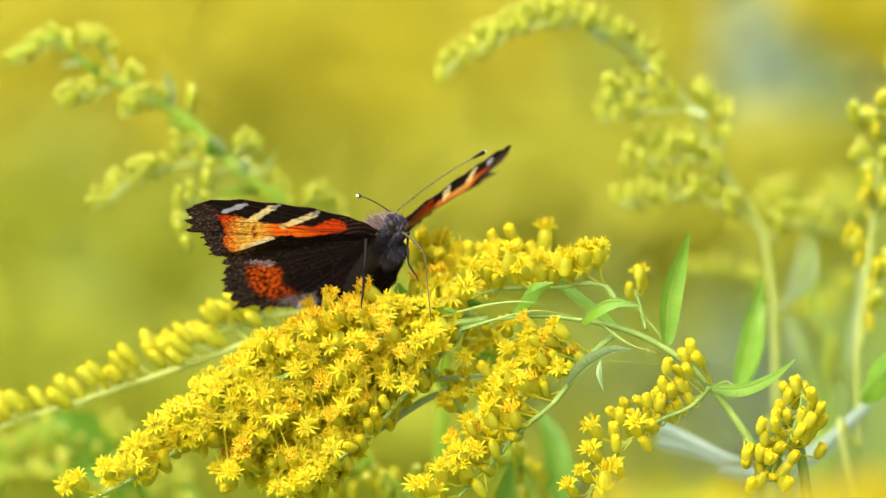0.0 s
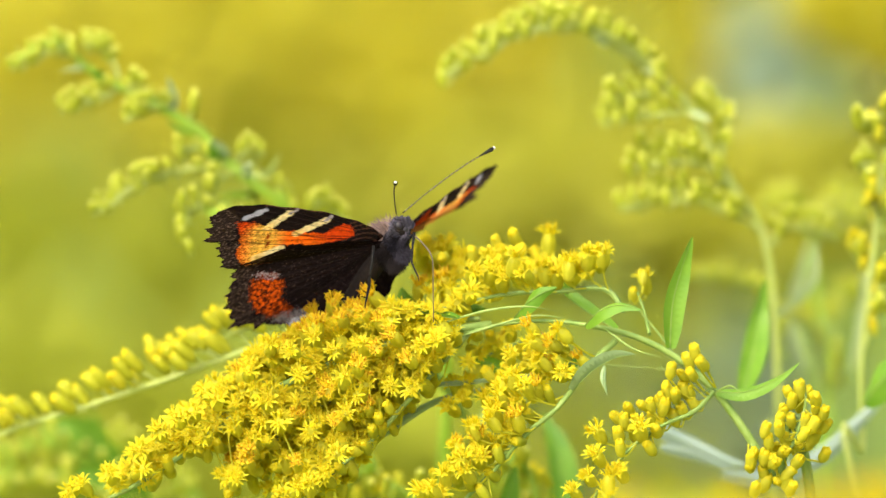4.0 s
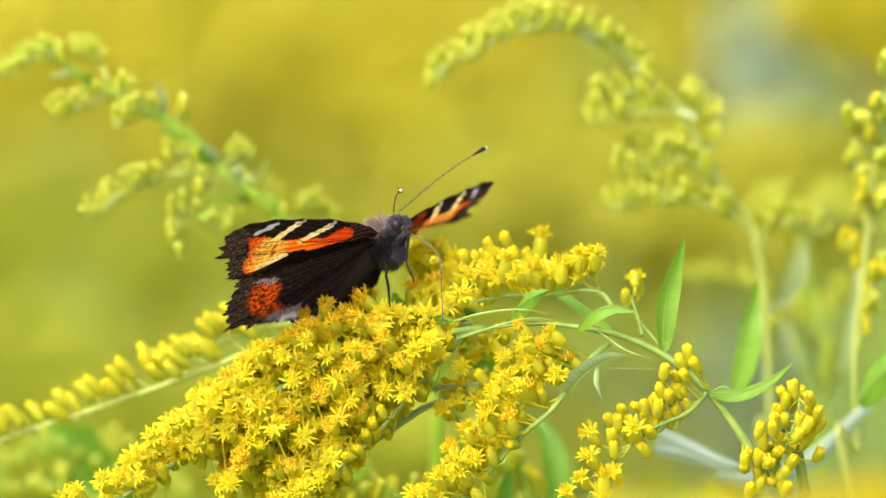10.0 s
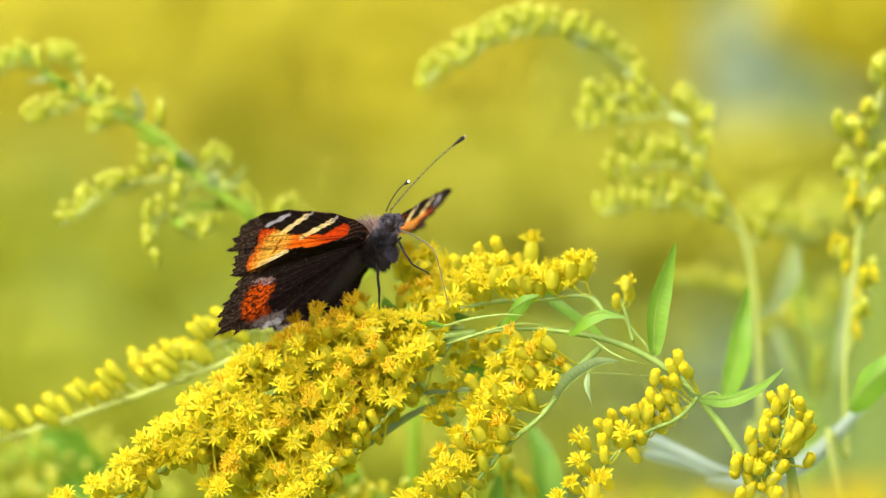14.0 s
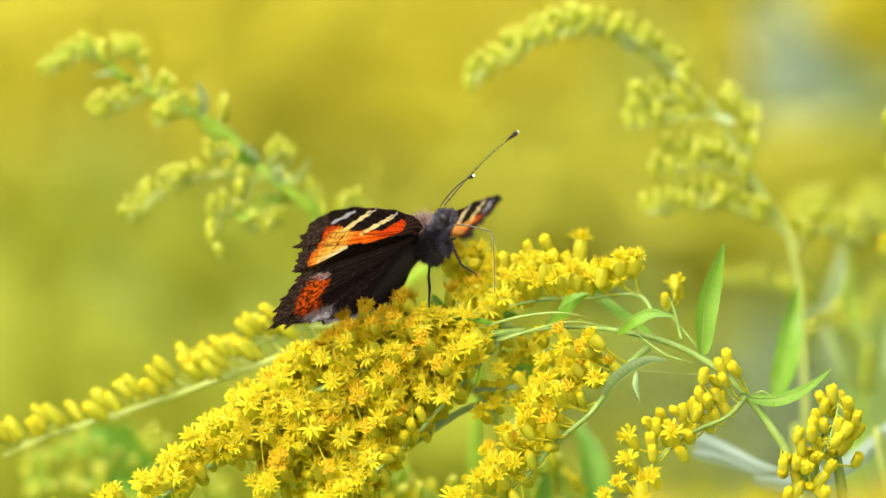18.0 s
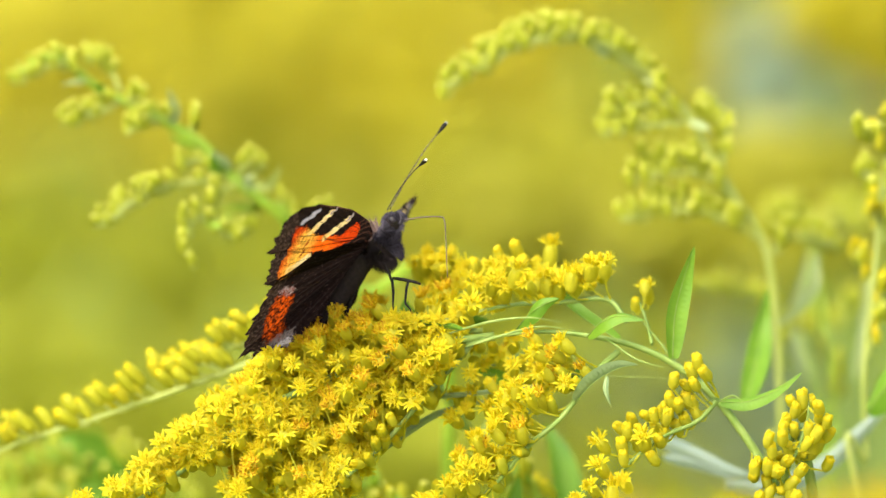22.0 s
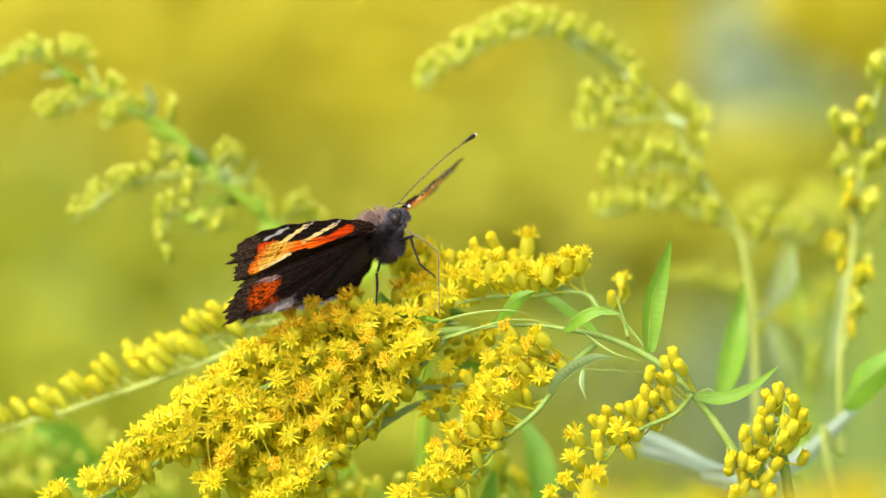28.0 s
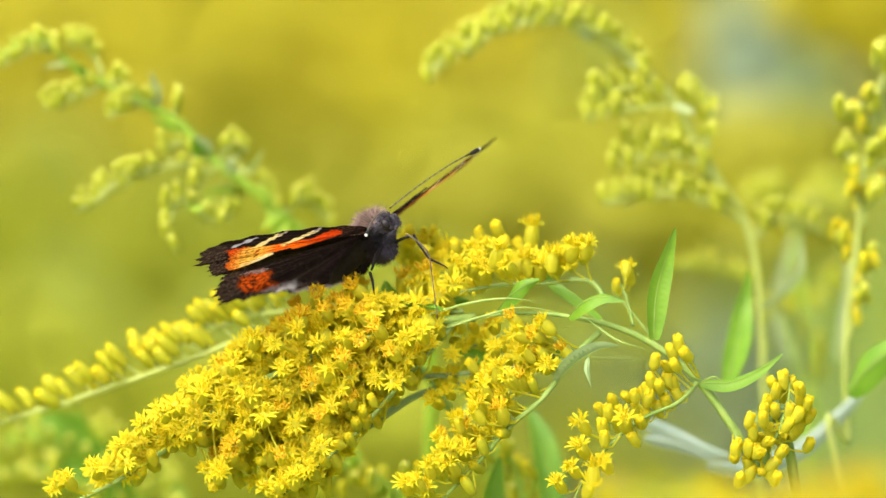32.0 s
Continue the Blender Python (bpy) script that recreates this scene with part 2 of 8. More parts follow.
def tube(bm, pts, radii, sides=6, slot=0, caps=True):
    """A round rod along pts; radii for each point, or (first, last)."""
    n = len(pts)
    if len(radii) == 2 and n != 2:
        radii = [radii[0] + (radii[1] - radii[0]) * i / (n - 1) for i in range(n)]
    rings, side = [], None
    for i, p in enumerate(pts):
        way = (pts[min(i + 1, n - 1)] - pts[max(i - 1, 0)]).normalized()
        if side is None:
            side = way.orthogonal().normalized()
        side = (side - way * side.dot(way)).normalized()
        other = way.cross(side)
        rings.append([bm.verts.new(p + (side * math.cos(2 * math.pi * k / sides) + other * math.sin(2 * math.pi * k / sides)) * radii[i]) for k in range(sides)])
    for a, b in zip(rings, rings[1:]):
        for k in range(sides):
            f = bm.faces.new((a[k], a[(k + 1) % sides], b[(k + 1) % sides], b[k]))
            f.material_index, f.smooth = slot, True
    if caps:
        for r in (rings[0][::-1], rings[-1]):
            bm.faces.new(r).material_index = slot


def lathe(bm, profile, sides=8, slots=None, m=Matrix()):
    """A turned body from (z, radius) pairs, one material slot for each band."""
    rings = [[bm.verts.new(m @ Vector((r * math.cos(2 * math.pi * k / sides), r * math.sin(2 * math.pi * k / sides), z))) for k in range(sides)] for z, r in profile]
    for i, (a, b) in enumerate(zip(rings, rings[1:])):
        for k in range(sides):
            f = bm.faces.new((a[k], a[(k + 1) % sides], b[(k + 1) % sides], b[k]))
            f.smooth, f.material_index = True, slots[i] if slots else 0
    for ring, s in ((rings[0][::-1], slots[0] if slots else 0), (rings[-1], slots[-1] if slots else 0)):
        bm.faces.new(ring).material_index = s


def strip(bm, pts, widths, across, fold=0.2, slot=0):
    """A folded blade along pts: two halves meeting at a sunken midrib."""
    n, rows = len(pts), []
    for i, p in enumerate(pts):
        way = (pts[min(i + 1, n - 1)] - pts[max(i - 1, 0)]).normalized()
        side = (across - way * across.dot(way)).normalized()
        up = side.cross(way) * widths[i] * fold
        rows.append([bm.verts.new(p - side * widths[i] / 2 + up), bm.verts.new(p), bm.verts.new(p + side * widths[i] / 2 + up)])
    for a, b in zip(rows, rows[1:]):
        for k in (0, 1):
            f = bm.faces.new((a[k], a[k + 1], b[k + 1], b[k]))
            f.material_index, f.smooth = slot, True


def mesh_of(bm, name, mats):
    me = bpy.data.meshes.new(name)
    bm.to_mesh(me)
    bm.free()
    for m in mats:
        me.materials.append(m)
    return me


# ---- flower heads, in millimetres along z from the foot of the cup ----
def open_head(rng, age=0.0):
    bm = bmesh.new()
    lathe(bm, [(z * MM, r * MM) for z, r in ((0, 0.22), (0.35, 0.6), (1.1, 0.84), (2.1, 0.82), (2.8, 0.6))], 9)
    for k in range(9):                                  # bracts of the cup
        a = 2 * math.pi * k / 9 + rng.uniform(-0.2, 0.2)
        o = Vector((math.cos(a), math.sin(a), 0))
        top = rng.uniform(1.7, 3.0)
        strip(bm, [(o * 0.66 + Vector((0, 0, 0.4))) * MM, (o * 0.9 + Vector((0, 0, top * 0.5))) * MM, (o * 0.86 + Vector((0, 0, top))) * MM],
              [0.45 * MM, 0.52 * MM, 0.08 * MM], Vector((-o.y, o.x, 0)), -0.15)
    rays = rng.randint(9, 12)
    for k in range(rays):                               # ray petals
        a = 2 * math.pi * k / rays + rng.uniform(-0.25, 0.25)
        o, t = Vector((math.cos(a), math.sin(a), 0)), Vector((-math.sin(a), math.cos(a), 0))
        ln, rise, droop = rng.uniform(1.15, 1.75) * (1 - 0.45 * age), rng.uniform(0.15, 0.75) + age * 0.5, rng.uniform(-0.1, 0.5)
        pts = [o * 0.35 + Vector((0, 0, 2.6)), o * (0.35 + 0.4 * ln) + Vector((0, 0, 2.8 + rise * 0.6)), o * (0.35 + 0.75 * ln) + Vector((0, 0, 2.85 + rise)),
               o * (0.35 + ln) + Vector((0, 0, 2.85 + rise - droop))]
        w = rng.uniform(0.34, 0.46) * (1 - 0.3 * age)
        strip(bm, [p * MM for p in pts], [0.24 * MM, w * MM, w * 0.8 * MM, 0.06 * MM], t, 0.2, 1)
    for k in range(rng.randint(7, 10)):                 # disc florets: a tube, five pointed lobes, stamens
        a, r = rng.uniform(0, 6.28), 0.5 * math.sqrt(rng.random())
        foot = Vector((math.cos(a) * r, math.sin(a) * r, 2.5))
        lean = Vector((math.cos(a) * r, math.sin(a) * r, 0)) * 1.1
        h = rng.uniform(0.7, 1.35)
        top = foot + lean + Vector((0, 0, h))
        tube(bm, [foot * MM, top * MM], [0.09 * MM, 0.17 * MM], 5, 1, False)
        up = (lean * 0.5 + Vector((0, 0, h))).normalized()
        side = up.orthogonal().normalized()
        for q in range(5):
            g = side.copy()
            g.rotate(Matrix.Rotation(q * 1.2566 + k, 3, up))
            g2 = up.cross(g) * 0.11
            f = bm.faces.new([bm.verts.new(v * MM) for v in (top + g * 0.12 - g2, top + g * 0.12 + g2, top + g * 0.62 + up * rng.uniform(0.05, 0.35))])
            f.material_index = 1
        tube(bm, [top * MM, (top + lean * 0.4 + Vector((rng.uniform(-0.15, 0.15), rng.uniform(-0.15, 0.15), 0.6))) * MM], [0.09 * MM, 0.05 * MM], 3, 2)
    return mesh_of(bm, "flower_head", (CUP, PETAL if age < 0.5 else AGED, FLORET if age < 0.5 else WITHERED))


def bud_head(rng, tip=0.3):
    bm = bmesh.new()
    ln, fat = rng.uniform(2.8, 3.5), rng.uniform(0.76, 0.94)
    if tip > 0.5:
        ln, fat = rng.uniform(2.35, 2.85), rng.uniform(0.78, 0.92)
    shape = ((0, 0.2), (0.35, 0.55), (1.1, 0.74), (1.8, 0.78), (2.35, 0.76), (2.75, 0.62), (3.0, 0.34))
    if tip > 0.5:
        shape = ((0, 0.2), (0.4, 0.52), (1.2, 0.72), (1.9, 0.74), (2.4, 0.72), (2.8, 0.58), (3.02, 0.3))
    lathe(bm, [(z * ln / 3 * MM, r * fat / 0.8 * MM) for z, r in shape], 9, [0, 0, 0, 0, 1 if tip > 0.5 else 0, 1])
    for k in range(10):
        a = 2 * math.pi * k / 10 + rng.uniform(-0.2, 0.2)
        o = Vector((math.cos(a), math.sin(a), 0))
        top = rng.uniform(0.45, 0.8) * ln
        strip(bm, [(o * fat * 0.75 + Vector((0, 0, 0.5))) * MM, (o * fat * 0.97 + Vector((0, 0, top * 0.6))) * MM, (o * fat * 0.93 + Vector((0, 0, top))) * MM],
              [0.5 * MM, 0.5 * MM, 0.1 * MM], Vector((-o.y, o.x, 0)), -0.15)
    for k in range(rng.randint(9, 12) if tip > 0.5 else 3):      # folded petal tips crowding the mouth
        a = rng.uniform(0, 6.28)
        o = Vector((math.cos(a), math.sin(a), 0)) * rng.uniform(0.6, 1.0) * fat
        h = ln * rng.uniform(0.93, 1.06)
        tube(bm, [(o * 0.7 + Vector((0, 0, ln * 0.7))) * MM, (o * 0.72 + Vector((0, 0, h * 0.92))) * MM, (o * 0.35 + Vector((0, 0, h + 0.12))) * MM], [0.14 * MM, 0.24 * MM, 0.1 * MM], 5, 1)
    return mesh_of(bm, "flower_bud", (GREEN_BUD if tip < 0.1 else BUD if tip < 0.5 else CUP, PETAL if tip > 0.1 else SMALL_BUD))


rng = random.Random(7)
OPEN = [open_head(rng) for _ in range(7)]
OLD = [open_head(rng, 0.8) for _ in range(3)]
GREEN_BUDS = [bud_head(rng, 0.2) for _ in range(4)]
YELLOW_BUDS = [bud_head(rng, 0.7) for _ in range(4)]
SMALL_BUDS = [bud_head(rng, 0.0) for _ in range(4)]
KINDS = {"s": SMALL_BUDS, "o": OPEN, "a": OLD, "g": GREEN_BUDS, "y": YELLOW_BUDS}


def set_head(branch, kind, centre, axis, size, rng):
    """A head whose face lies at centre; returns its foot."""
    me = rng.choice(KINDS[kind])
    ob = new(me.name, me)
    ob.parent = branch
    foot = centre - axis * 2.7 * MM * size
    turn = axis.to_track_quat("Z", "Y").to_matrix().to_4x4() @ Matrix.Rotation(rng.uniform(0, 6.28), 4, "Z")
    ob.matrix_basis = Matrix.Translation(foot) @ turn @ Matrix.Diagonal((size, size, size, 1))
    return foot


def raceme(thing, origin, line, heads, rng, radius=0.45, lift=(0.0, -0.5, 0.7), pull=0.6, size=1.0, wild=0.3, name="flower_branch", mats=None):
    """A flowering side branch. line: (u, v, d) of its stem; heads: (kind, u, v, d). lift: the way heads turn, as right, back, up."""
    pts = smooth_line([at(*p) - origin for p in line], 7)
    bm = bmesh.new()
    tube(bm, pts, [radius * MM, radius * 0.45 * MM], 7)
    feet = []
    turn_to = EYE_R * lift[0] + EYE_F * lift[1] + EYE_U * lift[2]
    for kind, u, v, d in heads:
        c = at(u, v, d) - origin
        near = min(range(len(pts)), key=lambda i: (pts[i] - c).length)
        off = c - pts[near]
        axis = (off.normalized() * pull * min(1, off.length / (3 * MM)) + turn_to + Vector([rng.gauss(0, wild) for _ in range(3)])).normalized()
        feet.append((kind, c, axis, size * rng.uniform(0.9, 1.1), near))
    for kind, c, axis, sz, near in feet:                # little stalks
        foot = c - axis * 2.7 * MM * sz
        root = pts[max(near - 2, 0)]
        mid = root.lerp(foot, 0.6) - axis * 0.5 * MM
        tube(bm, [root, mid, foot + axis * 0.1 * MM], [0.16 * MM, 0.14 * MM, 0.2 * MM], 4, 1, False)
    branch = part(name, bm, (mats or STEM, mats or CUP), thing)
    for kind, c, axis, sz, near in feet:
        set_head(branch, kind, c, axis, sz, rng)
    return branch


def crowd(thing, origin, edge, n, depth, kinds, rng, lift=(-0.3, -0.9, 0.6), gap=19):
    """Heads crowded behind the outer ones, too close to pick apart: one joined part."""
    us, vs = [p[0] for p in edge], [p[1] for p in edge]
    spots, tries = [], 0
    while len(spots) < n and tries < n * 60:
        tries += 1
        p = Vector((rng.uniform(min(us), max(us)), rng.uniform(min(vs), max(vs))))
        if inside(p, edge) and all((p - q).length > gap for q in spots):
            spots.append(p)
    bm = bmesh.new()
    base = EYE_R * lift[0] + EYE_F * lift[1] + EYE_U * lift[2]
    slots = []
    for p in spots:
        kind = rng.choice(kinds)
        me = rng.choice(KINDS[kind]).copy()
        axis = (base + Vector([rng.gauss(0, 0.35) for _ in range(3)])).normalized()
        sz = rng.uniform(0.78, 0.98)
        turn = axis.to_track_quat("Z", "Y").to_matrix().to_4x4()
        me.transform(Matrix.Translation(at(p.x, p.y, rng.uniform(*depth)) - origin - axis * 2.7 * MM * sz) @ turn @ Matrix.Diagonal((sz, sz, sz, 1)))
        first = len(bm.faces)
        bm.from_mesh(me)
        bm.faces.ensure_lookup_table()
        names = [m.name for m in me.materials]
        for f in bm.faces[first:]:
            f.material_index = CROWD.index(names[f.material_index])
        bpy.data.meshes.remove(me)
    return tagged(part("bloom", bm, [bpy.data.materials[k] for k in CROWD], thing), kind="stuff")


def inside(p, poly):
    hit = False
    for (x0, y0), (x1, y1) in zip(poly, poly[1:] + poly[:1]):
        if (y0 > p.y) != (y1 > p.y) and p.x < (x1 - x0) * (p.y - y0) / (y1 - y0) + x0:
            hit = not hit
    return hit


CROWD = [m.name for m in (CUP, PETAL, FLORET, AGED, WITHERED, BUD, SMALL_BUD, GREEN_BUD)]


def along(line, n, rng, kinds, side=(0, -1), reach=(20, 40), depth=3.0, start=0.05):
    """Heads scattered along a stem line, on the side given in u and v."""
    pts = smooth_line([Vector(p) for p in line], 8)
    out = []
    for i in range(n):
        t = start + (1 - start) * (i + rng.uniform(0.1, 0.9)) / n
        k = min(int(t * (len(pts) - 1)), len(pts) - 2)
        p = pts[k].lerp(pts[k + 1], t * (len(pts) - 1) - k)
        r = rng.uniform(*reach) * (1.05 - 0.45 * t)
        out.append((rng.choice(kinds), p.x + side[0] * r + rng.uniform(-10, 10), p.y + side[1] * r + rng.uniform(-8, 8), p.z + rng.uniform(-depth, depth)))
    return out


def leaf(thing, origin, line, width, mat, across=None, fold=0.3, name="leaf", label=""):
    """A lance-shaped leaf along (u, v, d)."""
    pts = smooth_line([at(*p) - origin for p in line], 6)
    n = len(pts) - 1
    bm = bmesh.new()
    w = [width * MM * (0.12 + 0.88 * math.sin(math.pi * min(1, (i / n) * 0.94 + 0.06) ** 0.75)) if i < n else 0.1 * MM for i in range(n + 1)]
    strip(bm, pts, w, across or (EYE_R + EYE_F * 0.35), fold)
    bmesh.ops.subdivide_edges(bm, edges=bm.edges[:], cuts=1)
    ob = part(name, bm, mat, thing, label)
    rib = bmesh.new()
    tube(rib, [q + EYE_F * -0.05 * MM for q in pts[:-1]], [0.09 * width / 3 * MM, 0.03 * MM], 5)
    part("midrib", rib, STEM, ob)
    return ob


def spray(thing, origin, line, n, side, reach, rng, kinds="s", size=0.62, thin=0.4, loose=1.0):
    """A loose side branch far out of focus: many small buds on upturned twiglets, with small green leaves between."""
    heads = along(line, n, rng, kinds, side, reach, 8)
    heads = [(k, u + rng.gauss(0, 14), v + rng.gauss(0, 11 * loose), d) for k, u, v, d in heads]
    raceme(thing, origin, line, heads, rng, thin, (-0.2, -0.1, 0.95), 0.4, size, 0.3, mats=SPRIG)
    pts = smooth_line([Vector(p) for p in line], 4)
    for k in range(max(2, n // 9)):
        p = rng.choice(pts[:-2])
        du, dv = rng.uniform(-34, 20), rng.uniform(-50, -22)
        leaf(thing, origin, [(p.x, p.y, p.z), (p.x + du * 0.4, p.y + dv * 0.6, p.z - 2), (p.x + du, p.y + dv, p.z - 4)], rng.uniform(1.1, 1.9), SPRIG, EYE_R + EYE_U * rng.uniform(-0.4, 0.4))


def comb(thing, origin, line, n, rng, reach=(15, 33), size=0.64, kinds="s", lean=-0.35, thin=0.3, mat=None):
    """A side branch with plump buds standing side by side on its upper edge, in two uneven rows."""
    pts = smooth_line([Vector(p) for p in line], 8)
    heads = []
    for i in range(n):
        t = min(0.999, 0.12 + 0.88 * (i + rng.uniform(0.2, 0.8)) / n)
        k = int(t * (len(pts) - 1))
        p = pts[k].lerp(pts[k + 1], t * (len(pts) - 1) - k)
        r = (reach[0] if i % 2 else reach[1]) * rng.uniform(0.8, 1.15) * (1.1 - 0.35 * t)
        heads.append((rng.choice(kinds), p.x + lean * r + rng.uniform(-3, 3), p.y - r, p.z + rng.uniform(-3, 3)))
    return raceme(thing, origin, line, heads, rng, thin, (lean, -0.15, 0.95), 0.25, size, 0.26, mats=mat or PALE_STEM)


def plant(name, foot, label, group):
    ob = new(name)
    ob.location = foot
    return tagged(ob, label, "wildflower", group)


def stalk(thing, origin, line, foot, radii, mat=None):
    """The main stem, from its foot in the ground up through the line."""
    up = [at(*p) - origin for p in line]
    low = Vector((0, 0, -0.02))
    first = up[0]
    mids = [low, Vector((first.x * 0.15, first.y * 0.15, first.z * 0.4)), Vector((first.x * 0.55, first.y * 0.55, first.z * 0.8))]
    pts = smooth_line(mids + up, 7)
    bm = bmesh.new()
    tube(bm, pts, [radii[0] * MM, radii[1] * MM], 8)
    return part("stem", bm, mat or STEM, thing)


# ---- ground ----
bm = bmesh.new()
bmesh.ops.create_grid(bm, x_segments=40, y_segments=40, size=150)
for v in bm.verts:
    v.co.z = 0.02 * noise.noise(v.co * 0.3) - 0.01
me = mesh_of(bm, "ground", (GRASS,))
tagged(new("ground", me), "green and straw-coloured meadow ground under the goldenrod", "ground", kind="structure")

# ---- the goldenrod that carries the butterfly ----
rng = random.Random(11)
foot = Vector((0.10, 0.06, 0.0))
perch = plant("goldenrod", foot, "flowering goldenrod with arching yellow racemes and narrow green leaves", "goldenrod plants")
stalk(perch, foot, [(1420, 960, 4), (1345, 860, 2), (1305, 792, 0), (1240, 703, 0), (1170, 642, 0), (1100, 606, 0), (1030, 588, 0), (950, 578, 1), (870, 582, 1), (790, 600, 1)], foot, (0.85, 0.17))
flat = lambda kind, pts, d, spread: [(kind, u, v, d + rng.uniform(-spread, spread)) for u, v in pts]

# the large drooping raceme
main_line = [(840, 585, 2), (740, 600, 1), (600, 640, 0), (480, 690, 0), (400, 740, 0), (300, 815, 0), (215, 872, 0), (130, 915, 0)]
heads = flat("o", [(611, 620), (659, 578), (718, 658), (744, 611), (697, 699), (561, 634), (499, 676), (425, 705), (330, 788), (383, 767), (466, 759), (413, 667),
                   (354, 717), (330, 705), (253, 776), (224, 844), (164, 853), (218, 812), (525, 608), (448, 620), (579, 676), (484, 634), (443, 722),
                   (117, 871), (312, 741), (95, 884), (285, 755)], -6, 2)
heads += flat("o", [(602, 711), (520, 775), (620, 692), (716, 622), (664, 694), (584, 742)], -6, 2)
heads += flat("a", [(549, 705), (567, 759), (496, 830), (531, 582), (573, 572), (640, 578), (612, 566), (664, 604), (692, 646), (636, 628), (604, 656), (622, 730)], -6, 2)
heads += flat("y", [(685, 634), (710, 593), (389, 859), (425, 835), (377, 889), (640, 745), (660, 665)], -4, 2)
heads += flat("g", [(350, 805), (300, 790), (250, 862), (410, 800), (440, 790), (460, 840), (590, 800), (560, 830), (630, 770), (610, 740), (540, 850), (650, 720), (480, 880)], -2, 2)
raceme(perch, foot, main_line, heads, rng, 0.6, (-0.3, -0.95, 0.6), 0.3, 0.9)
# inner sprays behind and below it
for line, n, kinds, side in (
        ([(820, 575, 4), (700, 580, 5), (580, 600, 5), (460, 640, 4), (380, 690, 3)], 44, "ooaoy", (-0.3, -1)),
        ([(800, 600, 2), (720, 690, 0), (640, 780, -2), (560, 850, -3), (500, 900, -3)], 44, "gooyo", (-1, -0.2)),
        ([(780, 600, 3), (660, 670, 2), (540, 730, 1), (440, 810, 0), (380, 880, 0)], 56, "ooooa", (-0.5, -0.7)),
        ([(760, 590, 5), (620, 640, 6), (480, 680, 5), (350, 760, 4), (240, 840, 4)], 46, "oogao", (-0.3, -1))):
    raceme(perch, foot, line, along(line, int(n * 1.3), rng, kinds, side, (0, 28 if kinds == "ooaoy" else 56), 5), rng, 0.4, (-0.3, -0.9, 0.6), 0.4, 0.87)

# spent heads on which the butterfly stands
line = [(760, 590, 2), (690, 565, 3), (630, 555, 4), (570, 580, 4), (520, 605, 3)]
heads = flat("a", [(627, 532), (560, 546), (590, 560), (537, 584), (522, 566), (508, 596), (610, 562), (640, 556), (572, 574), (602, 580), (656, 566), (684, 566), (552, 600)], 1, 4)
heads += flat("a", [(711, 514)], 6, 1)
heads += flat("a", [(622, 524), (640, 530)], 11, 1)
heads += flat("o", [(676, 562), (650, 572), (508, 604), (540, 606), (720, 560)], 1, 2)
raceme(perch, foot, line, heads, rng, 0.4, (-0.2, -0.5, 0.8), 0.4, 1.0)

# the raised tuft beyond the butterfly
line = [(1075, 560, 2), (1040, 520, 3), (960, 525, 3), (870, 530, 3), (800, 545, 3), (740, 560, 3)]
heads = flat("o", [(801, 526), (780, 544), (738, 560), (807, 490), (844, 487), (895, 490), (883, 466), (953, 490), (977, 472), (1014, 457), (1038, 454), (930, 480), (860, 500), (990, 488)], 0, 3)
heads += flat("a", [(753, 502), (700, 562)], 4, 1)
heads += flat("o", [(765, 520), (735, 530)], 4, 1)
raceme(perch, foot, line, heads, rng, 0.4, (-0.1, -0.55, 0.7), 0.4, 1.0)
line = [(1000, 545, 8), (920, 500, 14), (840, 490, 16), (760, 485, 17), (700, 490, 18)]
heads = flat("o", [(747, 454), (717, 447), (771, 466), (740, 470), (790, 470), (941, 423), (700, 462), (725, 480), (760, 442)], 15, 3)
heads += flat("y", [(844, 426), (874, 417), (801, 447), (823, 450), (911, 447), (870, 445), (850, 455), (890, 440)], 11, 2)
raceme(perch, foot, line, heads, rng, 0.4, (-0.1, -0.3, 0.9), 0.3, 1.0)
line = [(1120, 600, 4), (1110, 560, 6), (1098, 525, 7)]
raceme(perch, foot, line, [("y", 1106, 486, 8), ("y", 1090, 516, 7), ("o", 1110, 498, 9)], rng, 0.25, (0, -0.3, 0.9), 0.3, 0.82)

# the second raceme
line = [(1060, 612, 0), (1020, 650, -2), (960, 728, -4), (905, 776, -4), (850, 838, -3), (800, 890, -3), (740, 950, -3)]
heads = flat("o", [(959, 593), (911, 612), (926, 644), (880, 672), (965, 669), (853, 708), (886, 717), (838, 751), (871, 775), (808, 763), (777, 799), (820, 817),
                   (756, 848), (795, 841), (714, 878), (753, 886), (900, 690), (845, 735), (860, 690), (790, 820), (735, 872)], -6, 2)
heads += flat("a", [(905, 584), (917, 690), (996, 641), (885, 745), (944, 615), (820, 780)], -5, 2)
heads += flat("g", [(905, 740), (940, 700), (955, 645), (885, 790), (850, 800), (820, 872), (835, 845), (985, 665), (800, 860)], -4, 1)
raceme(perch, foot, line, heads, rng, 0.45, (-0.35, -0.7, 0.75), 0.35, 0.9)
line = [(930, 600, 9), (880, 620, 10), (830, 640, 10)]
raceme(perch, foot, line, [("o", 844, 623, 15), ("o", 817, 654, 15), ("a", 866, 612, 14), ("o", 838, 640, 16)], rng, 0.3)

